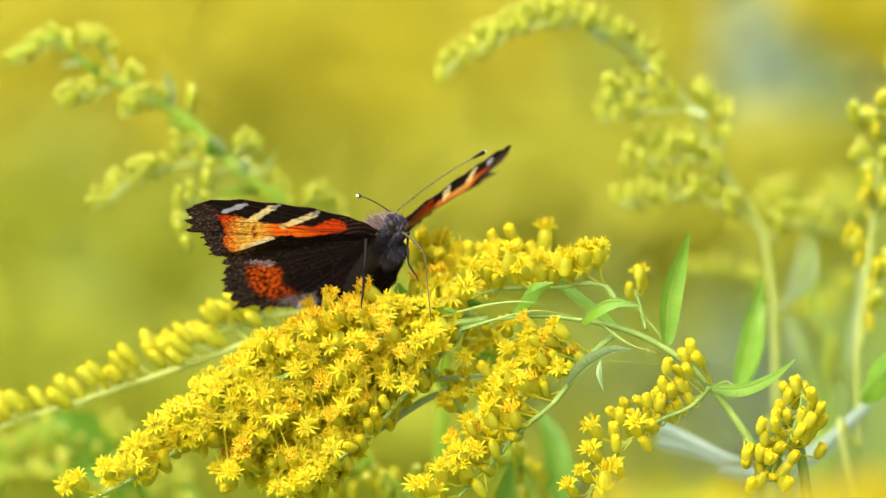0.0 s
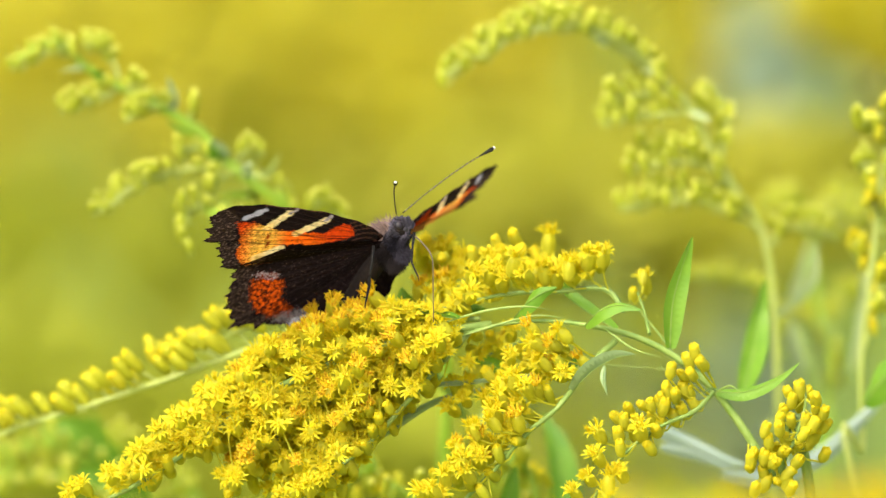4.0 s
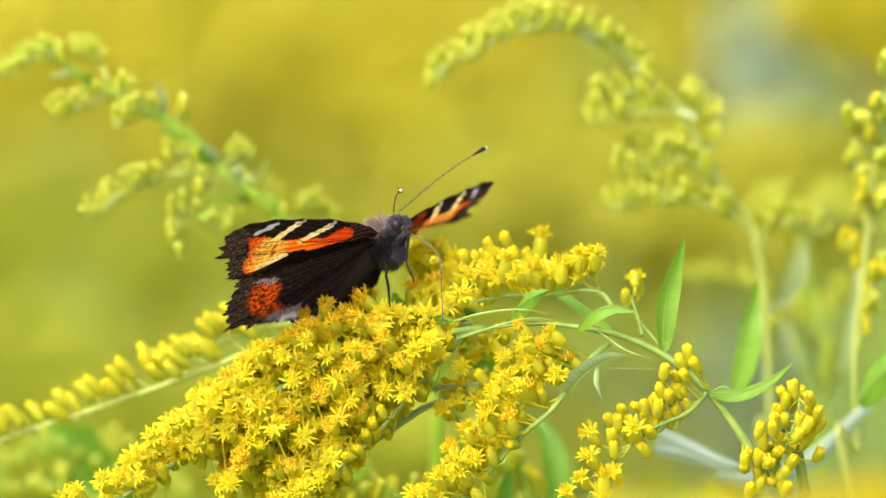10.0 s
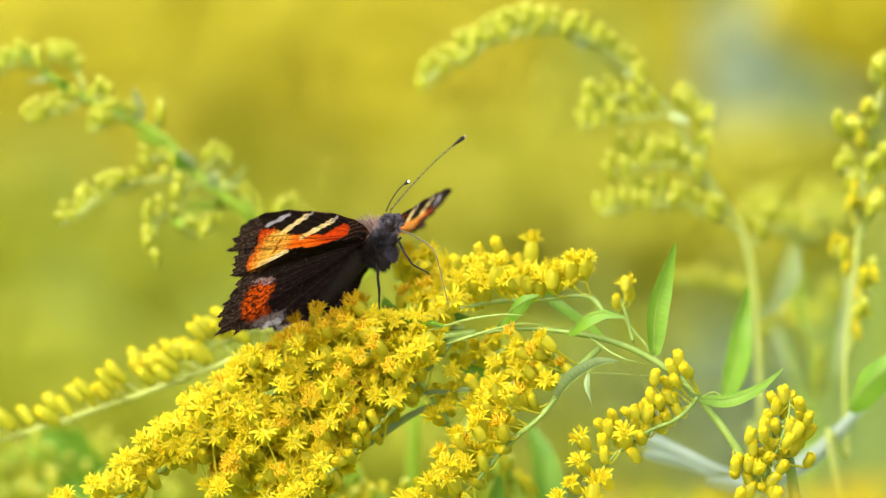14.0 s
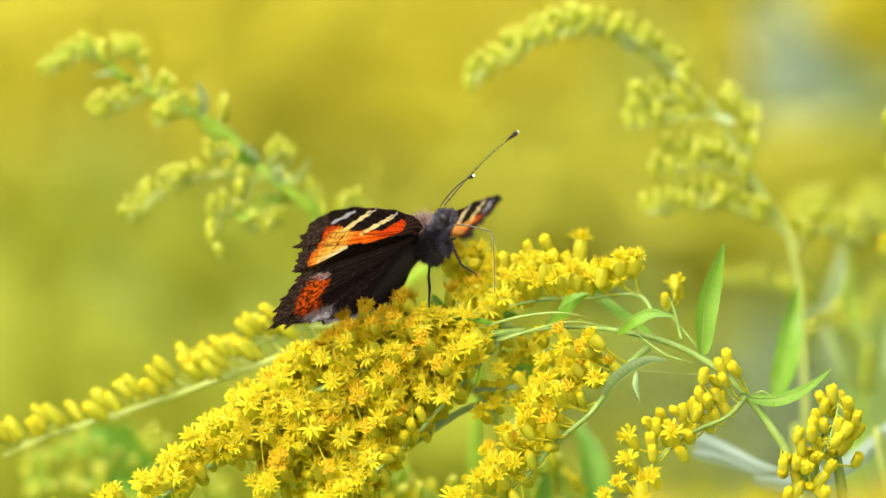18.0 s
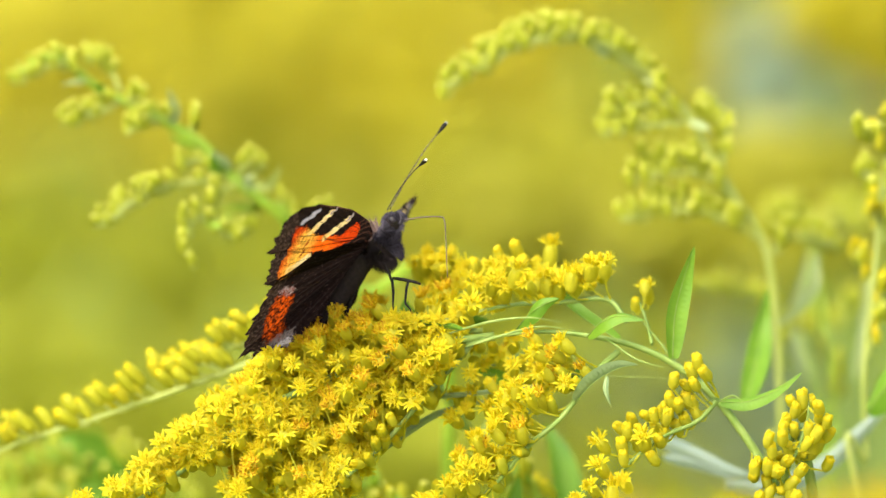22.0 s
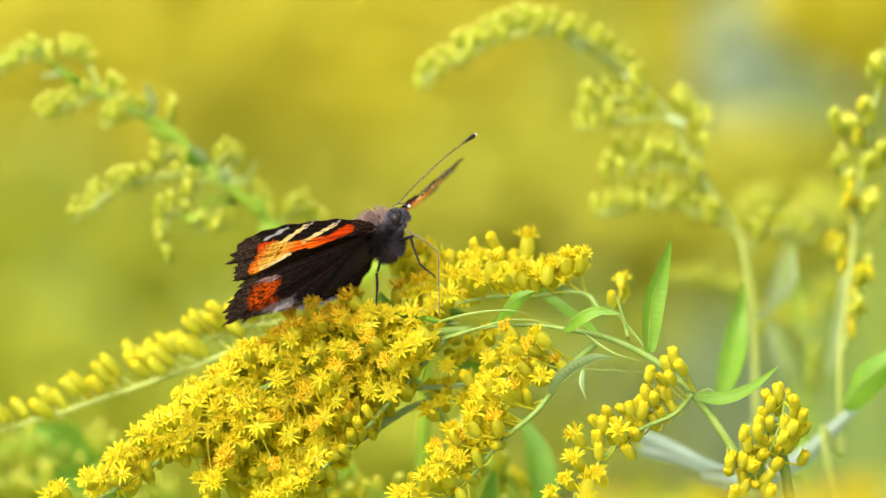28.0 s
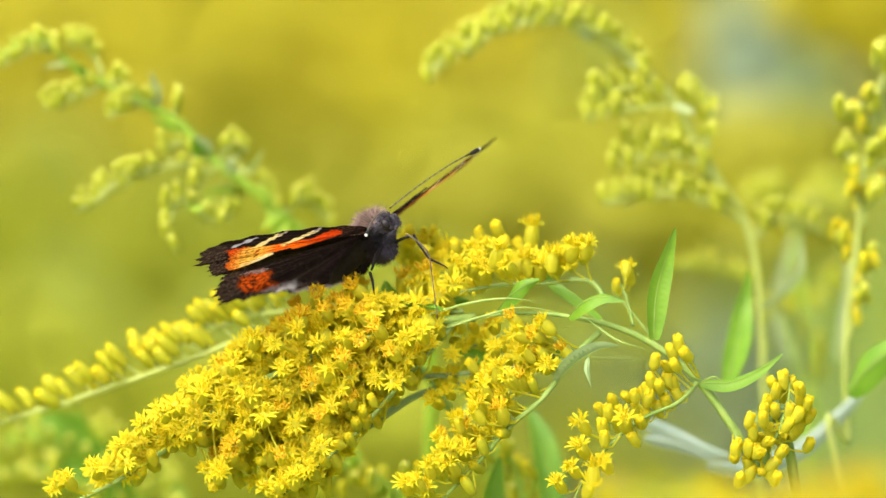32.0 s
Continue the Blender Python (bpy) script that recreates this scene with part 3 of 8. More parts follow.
# the third raceme, half in bud
line = [(1238, 695, 0), (1200, 735, -2), (1140, 762, -3), (1085, 805, -3), (1040, 860, -3), (1010, 920, -3)]
heads = flat("o", [(1104, 764), (1026, 769), (1026, 811), (1050, 850), (986, 876), (1044, 880), (1068, 840), (1010, 850)], -5, 2)
heads += flat("y", [(1053, 738), (1074, 740), (1068, 787), (1101, 720), (1135, 708), (1123, 735), (1147, 684), (1177, 681), (1174, 720), (1171, 663), (1189, 660), (1183, 632),
                    (1198, 617), (1165, 695), (1150, 715), (1115, 790), (1160, 648), (1205, 640), (1140, 700), (1120, 712), (1158, 730), (1090, 760), (1080, 722), (1140, 744), (1186, 690), (1064, 765), (1095, 742), (1190, 708), (1128, 760)], -3, 3)
raceme(perch, foot, line, heads, rng, 0.35, (-0.25, -0.45, 0.85), 0.35, 0.92, 0.25)

# the fourth, all buds
line = [(1292, 776, 0), (1330, 830, -1), (1370, 800, -3), (1395, 730, -3), (1395, 690, -3)]
heads = flat("y", [(1385, 680), (1406, 688), (1375, 702), (1370, 738), (1350, 752), (1420, 742), (1440, 748), (1436, 800), (1330, 772), (1310, 800), (1320, 830), (1350, 820),
                   (1380, 832), (1365, 800), (1345, 790), (1390, 790), (1300, 828), (1415, 718), (1345, 856), (1378, 860), (1312, 862), (1402, 762), (1358, 770), (1390, 706), (1362, 692), (1412, 700), (1360, 722), (1432, 726), (1398, 736), (1352, 738), (1410, 776), (1330, 752), (1374, 776), (1340, 812), (1392, 812), (1420, 762), (1366, 842), (1326, 800), (1300, 806), (1334, 846)], -4, 3)
raceme(perch, foot, line, heads, rng, 0.35, (0.1, -0.45, 0.85), 0.35, 0.94, 0.25)

# the crowded hearts of the three open racemes
crowd(perch, foot, [(150, 868), (260, 770), (330, 705), (420, 640), (500, 595), (580, 562), (640, 550), (700, 560), (780, 555), (800, 600), (740, 650), (700, 720), (650, 760), (600, 850), (560, 890),
                    (470, 880), (400, 860), (420, 790), (360, 800), (280, 830), (220, 880)], 260, (-3, 5), "oooooooy", rng, gap=15)
crowd(perch, foot, [(470, 690), (530, 610), (620, 585), (690, 590), (700, 660), (650, 730), (580, 780), (500, 790)], 90, (3, 8), "oooy", rng, gap=16)
crowd(perch, foot, [(800, 600), (860, 585), (905, 600), (880, 660), (850, 700), (800, 740), (760, 730), (780, 660)], 15, (0, 7), "ooyo", rng, gap=22)
crowd(perch, foot, [(720, 455), (800, 455), (900, 460), (1000, 470), (1050, 470), (1000, 510), (880, 520), (780, 560), (745, 535)], 36, (5, 14), "ooooyo", rng, gap=16)
crowd(perch, foot, [(890, 590), (970, 590), (980, 660), (930, 700), (880, 790), (800, 850), (740, 890), (700, 890), (760, 810), (830, 740), (860, 680)], 40, (-2, 4), "oooooag", rng, gap=15)

# leaves of the perch
leaf(perch, foot, [(1156, 624, 0), (1160, 548, 0), (1175, 486, 0), (1194, 426, -1)], 2.9, LEAF)
leaf(perch, foot, [(1285, 705, 34), (1302, 640, 40), (1312, 570, 44), (1323, 500, 44)], 3.3, LEAF)
leaf(perch, foot, [(1240, 700, -1), (1290, 700, -2), (1340, 680, -3), (1385, 648, -4)], 2.0, LEAF, EYE_U + EYE_F * 0.7)
leaf(perch, foot, [(880, 572, -1), (900, 548, -3), (925, 530, -4), (955, 518, -4)], 2.4, LEAF, EYE_U + EYE_R * 0.3)
leaf(perch, foot, [(1005, 585, -2), (1030, 560, -4), (1065, 548, -5), (1106, 556, -6)], 2.4, LEAF, EYE_U + EYE_F)
leaf(perch, foot, [(985, 700, -4), (1020, 665, -6), (1060, 642, -6), (1095, 636, -6)], 2.4, PALE_LEAF, EYE_U * 0.6 - EYE_F, 0.4)
leaf(perch, foot, [(1040, 655, -6), (1038, 680, -7), (1046, 708, -7)], 0.7, PALE_LEAF, EYE_R, 0.3)
leaf(perch, foot, [(1060, 592, 3), (1010, 560, 6), (975, 530, 8), (945, 490, 8)], 2.2, LEAF)
leaf(perch, foot, [(780, 575, -3), (690, 560, 2), (630, 545, 6)], 2.6, LEAF)
leaf(perch, foot, [(640, 700, 6), (760, 690, 4), (860, 680, 2), (1000, 660, 0)], 0.7, PALE_LEAF, EYE_U)
leaf(perch, foot, [(600, 815, 3), (680, 760, 4), (760, 715, 6), (880, 690, 8)], 1.0, PALE_LEAF, EYE_U)

for pts, w in (([(880, 700, 9), (850, 660, 8), (800, 640, 8)], 2.2), ([(900, 680, 8), (860, 690, 7), (810, 716, 7)], 2.0), ([(720, 575, 12), (690, 550, 11), (680, 520, 11)], 2.6), ([(760, 585, 13), (790, 560, 12), (830, 556, 12)], 2.2),
               ([(1000, 640, 4), (960, 650, 3), (915, 640, 3)], 2.0)):
    leaf(perch, foot, pts, w, LEAF, EYE_U + EYE_R * 0.4)
for pts in ([(790, 604, -3), (850, 585, -4), (920, 568, -4), (985, 575, -4)], [(760, 580, -2), (830, 560, -4), (900, 552, -5), (960, 560, -4)],
            [(1040, 590, -3), (1090, 625, -4), (1140, 640, -4)], [(1170, 640, 2), (1130, 590, 4), (1085, 540, 6)], [(1240, 700, -1), (1225, 695, -4), (1210, 710, -6)], [(1238, 700, -2), (1262, 690, -4), (1280, 700, -5)],
            [(900, 640, 3), (960, 650, 2), (1040, 655, 2), (1150, 660, 1)]):
    leaf(perch, foot, pts, 0.3, STEM, EYE_U, 0.25, "bract")

# ---- the budding goldenrod close behind the butterfly ----
rng = random.Random(13)
foot = Vector((0.05, 0.10, 0.0))
g = plant("goldenrod", foot, "goldenrod with a long raceme of plump green-yellow buds", "goldenrod plants")
stalk(g, foot, [(900, 1000, 70), (800, 760, 52), (700, 620, 31)], foot, (1.0, 0.5))
line = [(700, 620, 31), (600, 590, 25), (480, 606, 25), (350, 655, 26), (240, 695, 28), (130, 732, 30), (0, 775, 31), (-80, 810, 31)]
raceme(g, foot, line, along(line, 32, rng, "ggggy", (-0.55, -1), (34, 80), 4, 0.3), rng, 0.5, (-0.8, -0.1, 0.65), 0.5, 1.02, 0.12, mats=PALE_STEM)
line = [(640, 600, 25), (560, 575, 25), (460, 580, 26), (380, 605, 28), (300, 640, 30), (240, 660, 30)]
raceme(g, foot, line, along(line, 26, rng, "ggggy", (-0.5, -1), (26, 66), 4, 0.3), rng, 0.35, (-0.8, -0.1, 0.65), 0.5, 1.0, 0.12, mats=PALE_STEM)

# ---- the butterfly ----
butterfly = tagged(new("butterfly"), "worn orange and black butterfly with ragged wings feeding on goldenrod", "butterfly")


def blob(bm, centre, radii, m=Matrix(), rings=14, sides=18, rough=0.0, slot=0):
    c = Vector(centre)
    r0 = bmesh.ops.create_uvsphere(bm, u_segments=sides, v_segments=rings, radius=1.0)
    for v in r0["verts"]:
        k = 1 + rough * noise.noise(v.co * 4 + c * 1000)
        v.co = m @ (c + Vector((v.co.x * radii[0], v.co.y * radii[1], v.co.z * radii[2])) * k)
    for v in r0["verts"]:
        for f in v.link_faces:
            f.smooth, f.material_index = True, slot


def mmv(*p):
    return Vector(p) * MM


HEAD = (3.1, -1.15, -0.85)
bm = bmesh.new()
blob(bm, mmv(0.3, -0.8, -2.1), mmv(1.15, 1.0, 1.9), rough=0.08)
blob(bm, mmv(1.7, -0.95, -1.3), mmv(1.1, 0.9, 1.1), rough=0.08)
blob(bm, mmv(-0.4, -0.1, -0.4), mmv(1.6, 1.2, 1.2), rough=0.08)
thorax = part("thorax", bm, BODY, butterfly, "dark thorax under grey fur")
bm = bmesh.new()
lathe(bm, [((0.6 + 10.4 * i / 16) * MM, (1.4 * math.sqrt(max(0.02, 1 - 0.95 * (i / 16) ** 2.4)) + 0.09 * math.sin(i * math.pi / 1.0 + (i % 2) * 1.5)) * MM) for i in range(17)], 16,
      m=Matrix.Translation(mmv(-2.0, 0, -0.6)) @ Matrix.Rotation(radians(-96), 4, "Y"))
part("abdomen", bm, BODY, butterfly)
bm = bmesh.new()
blob(bm, mmv(*HEAD), mmv(1.05, 1.1, 1.1), rough=0.06)
head = part("head", bm, BODY, butterfly)
feelers = {}
for s in (-1, 1):
    bm = bmesh.new()
    blob(bm, mmv(HEAD[0] + 0.45, HEAD[1] + s * 0.78, HEAD[2] + 0.05), mmv(0.6, 0.6, 0.72))
    part("eye", bm, EYE, head, "glossy dark compound eye")
    bm = bmesh.new()
    tube(bm, smooth_line([mmv(HEAD[0] + 0.5, HEAD[1] + s * 0.3, HEAD[2] - 0.8), mmv(HEAD[0] + 1.35, HEAD[1] + s * 0.32, HEAD[2] - 0.5), mmv(HEAD[0] + 1.75, HEAD[1] + s * 0.3, HEAD[2] + 0.5)], 5), [0.36 * MM, 0.1 * MM], 6)
    part("palp", bm, FUR, head, "furry grey palp before the face")
    bm = bmesh.new()
    tip = mmv(14.3, 0, 0)
    pts = smooth_line([mmv(0, 0, 0), mmv(4.8, 0, 0.35), mmv(9.8, 0, 0.4), tip], 12)
    n = len(pts) - 1
    rad = [(0.075 + 0.012 * (i % 2) + (0.27 * max(0, (i / n - 0.84) / 0.16) ** 0.9)) * MM for i in range(n + 1)]
    rad[-1] = 0.17 * MM
    tube(bm, pts, rad, 8)
    bm.faces.ensure_lookup_table()
    for k, f in enumerate(bm.faces):
        f.material_index = (k // 8) % 2 if k // 8 < n * 0.84 else 0
    feelers[s] = feeler = part("antenna", bm, (LEG, ANTENNA), head, "banded grey clubbed antenna")
    bm = bmesh.new()
    blob(bm, tip - mmv(0.05, 0, 0), mmv(0.24, 0.2, 0.2), rings=6, sides=8)
    part("club", bm, CLUB_TIP, feeler, "white antenna tip")
bm = bmesh.new()
tube(bm, smooth_line([mmv(-0.4, 0, -0.1), mmv(1.2, 0, 0.12), mmv(2.8, 0, 0.2), mmv(4.5, 0, 0.14), mmv(5.3, 0, 0)], 6), [0.13 * MM, 0.1 * MM], 7)
proboscis = part("proboscis", bm, TONGUE, head, "dark uncoiled feeding tube")
bm = bmesh.new()
tube(bm, smooth_line([mmv(-0.15, 0, -0.12), mmv(0.5, 0, 0.12), mmv(1.6, 0, 0.16), mmv(4.6, 0, 0.08), mmv(8.4, 0, 0)], 6), [0.1 * MM, 0.06 * MM], 7)
sucker = part("feeding_tip", bm, TONGUE, proboscis)
for s, pts in ((-1, ((-2.6, 0.3, -1.6), (-8.0, 0.6, -2.4), (-11.0, -0.6, -4.0), (-12.4, -1.8, -5.4))),
               (1, ((-2.6, 0.8, -1.2), (-8.0, 1.8, -1.4), (-11.0, 2.2, -3.2), (-11.8, 2.4, -4.4)))):
    bm = bmesh.new()
    p = [mmv(*q) for q in pts]
    tube(bm, [p[0], p[1], p[2], p[3]], [0.26 * MM, 0.19 * MM, 0.13 * MM, 0.09 * MM], 7)
    part("leg", bm, LEG, butterfly)


def limb(name, pts, radii, label="", spines=0):
    """A jointed rod along its own x, with short spines below."""
    bm = bmesh.new()
    pts = [mmv(*p) for p in pts]
    tube(bm, pts, [r * MM for r in radii], 7)
    for k in range(spines):
        p = pts[1].lerp(pts[-1], (k + 0.5) / spines)
        tube(bm, [p, p + mmv(0.22, (-1) ** k * 0.12, -0.28)], [0.03 * MM, 0.01 * MM], 3)
    return part(name, bm, LEG, butterfly, label)


fore_femur = limb("femur", ((-0.2, 0, 0), (1.2, 0, 0.1), (2.6, 0, 0.1), (3.6, 0, 0)), (0.2, 0.24, 0.2, 0.17))
fore_tibia = limb("tibia", ((0, 0, 0), (1.6, 0, -0.4), (3.9, 0, -0.72), (4.4, 0, -0.66), (6.4, 0, 0), (7.0, 0, 0.05)), (0.18, 0.17, 0.13, 0.14, 0.09, 0.06), spines=5)
mid_femur = limb("femur", ((-0.2, 0, 0), (1.5, 0, 0.08), (3.2, 0, 0.08), (4.2, 0, 0)), (0.2, 0.22, 0.18, 0.16))
mid_tibia = limb("tibia", ((-0.55, 0, 0), (2.0, 0, 0.12), (4.2, 0, 0.05), (5.2, 0, 0), (6.0, 0, 0.05)), (0.2, 0.19, 0.13, 0.09, 0.07), spines=5)


def hairs(bm, rng, centre, radii, n, length, lean, keep, slot=0):
    """Tapering hairs standing on an ellipsoid."""
    c = Vector(centre)
    for _ in range(n):
        d = Vector([rng.gauss(0, 1) for _ in range(3)]).normalized()
        if not keep(d):
            continue
        foot = c + Vector((d.x * radii[0], d.y * radii[1], d.z * radii[2])) * MM * 0.97
        way = (d + Vector(lean) + Vector([rng.gauss(0, 0.25) for _ in range(3)])).normalized()
        side = way.orthogonal().normalized() * rng.uniform(0.03, 0.075) * MM
        ln = rng.uniform(*length) * MM
        mid = foot + way * ln * 0.55
        end = foot + way * ln + Vector((0, 0, -0.15 * ln))
        f = [bm.verts.new(q) for q in (foot - side, foot + side, mid + side * 0.7, end, mid - side * 0.7)]
        bm.faces.new(f).material_index = slot


rng = random.Random(5)
bm = bmesh.new()
hairs(bm, rng, mmv(0.3, -0.8, -2.1), (1.1, 1.0, 1.9), 4600, (0.4, 1.0), (-0.15, 0, -0.35), lambda d: d.x > -0.1)
hairs(bm, rng, mmv(1.7, -0.95, -1.3), (1.0, 0.9, 1.1), 2000, (0.35, 0.85), (0.0, 0, -0.1), lambda d: d.z < 0.35)
tagged(part("chest_fur", bm, FUR_DARK, butterfly, "dark fur on the chest"), kind="stuff")
bm = bmesh.new()
hairs(bm, rng, mmv(1.7, -0.95, -1.3), (1.0, 0.9, 1.1), 1500, (0.4, 0.95), (0.0, 0, 0.1), lambda d: d.z > 0.1)
hairs(bm, rng, mmv(*HEAD), (1.0, 1.05, 1.05), 2000, (0.3, 0.9), (0.0, 0, 0.4), lambda d: abs(d.y) < 0.3 or d.x < -0.15 or d.z > 0.75)
for s in (-1, 1):                                       # bristles of the palps
    hairs(bm, rng, mmv(HEAD[0] + 1.3, HEAD[1] + s * 0.32, HEAD[2] - 0.3), (0.35, 0.25, 0.75), 420, (0.15, 0.4), (0.4, 0, 0.3), lambda d: True)
tagged(part("fur", bm, FUR, butterfly, "blue-grey body fur"), kind="stuff")
bm = bmesh.new()
hairs(bm, rng, mmv(-0.9, -0.7, -1.8), (1.3, 1.15, 1.8), 4200, (0.6, 1.5), (-0.5, 0, -0.2), lambda d: d.z < 0.45 and d.x < 0.4)
tagged(part("side_fur", bm, BODY, butterfly, "blackish fur at the wing bases"), kind="stuff")
bm = bmesh.new()
hairs(bm, rng, mmv(-0.7, -0.1, -1.1), (2.0, 1.5, 2.0), 5200, (0.8, 3.3), (-0.6, 0, 0.45), lambda d: d.z > 0.5)
tagged(part("back_fur", bm, FUR_BROWN, butterfly, "warm brown fur on the back"), kind="stuff")

# wing outlines and markings, millimetres in the wing's plane
FORE_ROOT, HIND_ROOT = Vector((-11.4, -13.5)), Vector((-13.2, -12.6))
FORE_EDGE = [(-11.0, -13.7), (-7.8, -13.6), (-4.6, -12.9), (0.5, -11.2), (4.5, -9.2), (8.5, -7.0), (11.4, -4.5), (12.2, -2.4), (10.6, 0.0), (8.1, 1.8), (7.0, 1.6), (5.5, 1.9),
             (3.0, 2.8), (1.4, 3.6), (0.2, 3.1), (-1.0, 2.2), (-4.5, -2.4), (-8.4, -7.6), (-11.6, -12.6)]
HIND_EDGE = [(-11.8, -13.0), (-6.6, -8.8), (-2.0, -3.6), (-0.6, 2.3), (-2.8, 4.5), (-4.6, 6.3), (-6.2, 7.5), (-8.2, 8.1), (-10.4, 8.7), (-11.4, 10.1), (-12.2, 8.4), (-13.4, 7.5), (-14.4, 7.8), (-14.9, 6.3), (-16.6, 5.0),
             (-19.0, 2.8), (-20.8, 0.2), (-21.6, -2.8), (-22.2, -5.6), (-21.2, -8.4), (-19.6, -11.2), (-18.0, -13.4), (-15.2, -14.2)]


# the far forewing: a strip torn from the trailing side
FORE_TORN = FORE_EDGE[:7] + [(12.3, -2.1), (11.2, 0.6), (10.0, 3.9), (8.3, 2.6), (6.6, 0.3), (4.8, -0.5), (3.3, -1.5), (1.4, -2.6), (-0.6, -3.9), (-3.7, -5.2), (-6.0, -6.0), (-8.4, -8.2), (-11.6, -12.6)]
# the far hindwing, hidden from view: halved so it shades the blooms behind less
HIND_HALVED = [(HIND_ROOT.x + (x - HIND_ROOT.x) * 0.5, HIND_ROOT.y + (y - HIND_ROOT.y) * 0.5) for x, y in HIND_EDGE]


def near_line(p, a, b):
    a, b = Vector(a), Vector(b)
    t = max(0, min(1, (p - a).dot(b - a) / (b - a).length_squared))
    return (p - a - (b - a) * t).length


DARK, BROWN, ORANGE, AMBER, RED = Vector((0.008, 0.005, 0.005)), Vector((0.028, 0.014, 0.011)), Vector((1.0, 0.16, 0.008)), Vector((1.0, 0.52, 0.07)), Vector((0.66, 0.045, 0.005))
CREAM, WHITE, ROSE = Vector((0.86, 0.64, 0.30)), Vector((0.40, 0.37, 0.43)), Vector((0.36, 0.29, 0.29))
FORE_FIELD = [(8.2, -2.8), (7.3, -3.6), (4.3, -4.8), (2.6, -5.2), (1.7, -5.5), (0.3, -6.4), (-0.4, -6.7), (-2.6, -8.0), (-4.0, -8.9), (-4.0, -10.2), (-4.4, -11.8), (-6.2, -12.1), (-7.7, -11.2), (-7.5, -10.1),
              (-4.6, -6.0), (-3.4, -5.8), (-1.4, -4.1), (-2.1, -3.4), (-2.6, -2.8), (-1.2, 1.2), (-0.3, 1.6), (1.0, 1.4), (2.4, 0.9), (3.6, -0.5), (6.0, -1.9)]
HIND_FIELD = [(-4.3, 2.5), (-4.9, 1.7), (-7.2, 0.2), (-8.7, 0.0), (-10.1, 1.35), (-11.5, 2.3), (-14.0, 2.2), (-16.2, 3.2), (-14.5, 4.8), (-13.3, 5.5), (-10.6, 5.5), (-7.6, 4.7), (-5.8, 3.6)]
SMOKE = [(-0.9, 1.7), (-2.2, 2.6), (-5.0, -0.6), (-3.4, -2.2)]        # the dusky red trailing corner


def warped(p, a, b):
    """p shifted by scale-sized noise, for ragged borders between colours."""
    q = p.copy()
    for f, w, k in ((1.3, a, 1), (5.0, b, 3), (12.0, b * 0.7, 5)):
        q += Vector((noise.noise((p.x * f, p.y * f, k)), noise.noise((p.x * f, p.y * f, k + 6)))) * w
    return q


def fore_colour(p, r):
    q, soft = warped(p, 0.25, 0.36), warped(p, 0.1, 0.12)
    grain = 0.5 + 0.5 * noise.noise((p.x * 3.5, p.y * 3.5, 5))
    c = DARK.lerp(BROWN, max(0, grain - 0.3))
    if r > 0.84 and p.y > -3.5:                         # buff flecks along the worn margin
        if noise.noise((p.x * 3, p.y * 3, 41)) > 0.3:
            c = Vector((0.11, 0.065, 0.05))
        else:
            c = c.lerp(Vector((0.07, 0.045, 0.035)), max(0, grain - 0.25))
    if p.y < -9.0 and p.x < -5 and abs(math.sin(3.2 * math.hypot(p.x + 11, p.y + 10))) > 0.86:
        c = c.lerp(Vector((0.10, 0.045, 0.03)), 0.7)
    if r > 0.94 and p.x < 8 and p.y < -6 and grain > 0.5:
        c = Vector((0.20, 0.10, 0.06))
    if inside(q, SMOKE):
        c = c.lerp(RED * 0.35, 0.75 if noise.noise((p.x * 6, p.y * 6, 51)) > -0.05 else 0.2)
    if inside(q, FORE_FIELD):
        c = ORANGE.lerp(AMBER, max(0, min(1, 1.5 - near_line(p, (3.8, -4.4), (-0.9, -0.9)) / 2.2)) * (0.7 + 0.5 * grain))
        c = c.lerp(RED, max(0, min(1, max((-6.6 - p.y) / 2.2, (p.x - 4.4) / 2.2))) * (0.65 + 0.5 * grain))
        rim = max(0.0, min(1.0, (p.x + 1.6 * p.y + 2.5) / 4.5))            # flecked towards the outer margin
        fleck = noise.noise((p.x * 4, p.y * 4, 21)) + 0.4 * noise.noise((p.x * 9, p.y * 9, 4))
        if fleck > 0.27 - 0.24 * rim:
            c = c.lerp(RED * 0.5, 0.4 + 0.4 * rim)
    for a, b, w, col in (((3.7, -4.7), (3.95, -8.3), 0.68, CREAM), ((3.8, -8.3), (3.7, -9.2), 0.3, ROSE), ((-0.75, -6.6), (-1.65, -10.6), 0.68, CREAM), ((-1.65, -10.6), (-1.5, -11.4), 0.35, ROSE),
                         ((7.9, -4.1), (7.3, -6.4), 0.55, WHITE), ((-0.9, -0.4), (-1.8, -3.2), 0.9, CREAM)):
        d = near_line(soft, a, b)
        if d < w:
            tone = col
            if col is CREAM:                            # yellowing towards the orange field
                tone = CREAM.lerp(AMBER, max(0.0, min(0.8, 0.75 - (p - Vector(a)).length / 1.8)))
            c = tone if d < w * 0.8 else tone.lerp(c, 0.5)
    for s in ((2.25, -4.0), (0.7, -3.0)):
        if near_line(q, s, (s[0] - 0.5, s[1] + 0.5)) < 0.3:
            c = DARK.lerp(ORANGE, 0.3)
    for a, b in (((1.7, -5.4), (0.2, -6.5)), ((0.2, -6.5), (-1.1, -6.6)), ((-1.1, -6.6), (-4.3, -8.1)), ((-4.3, -8.1), (-7.5, -10.1)), ((-1.4, -4.1), (3.4, -1.2)), ((0.2, -6.5), (5.6, -2.6))):
        if near_line(p, a, b) < 0.13:
            c = c.lerp(DARK, 0.6)
    return c


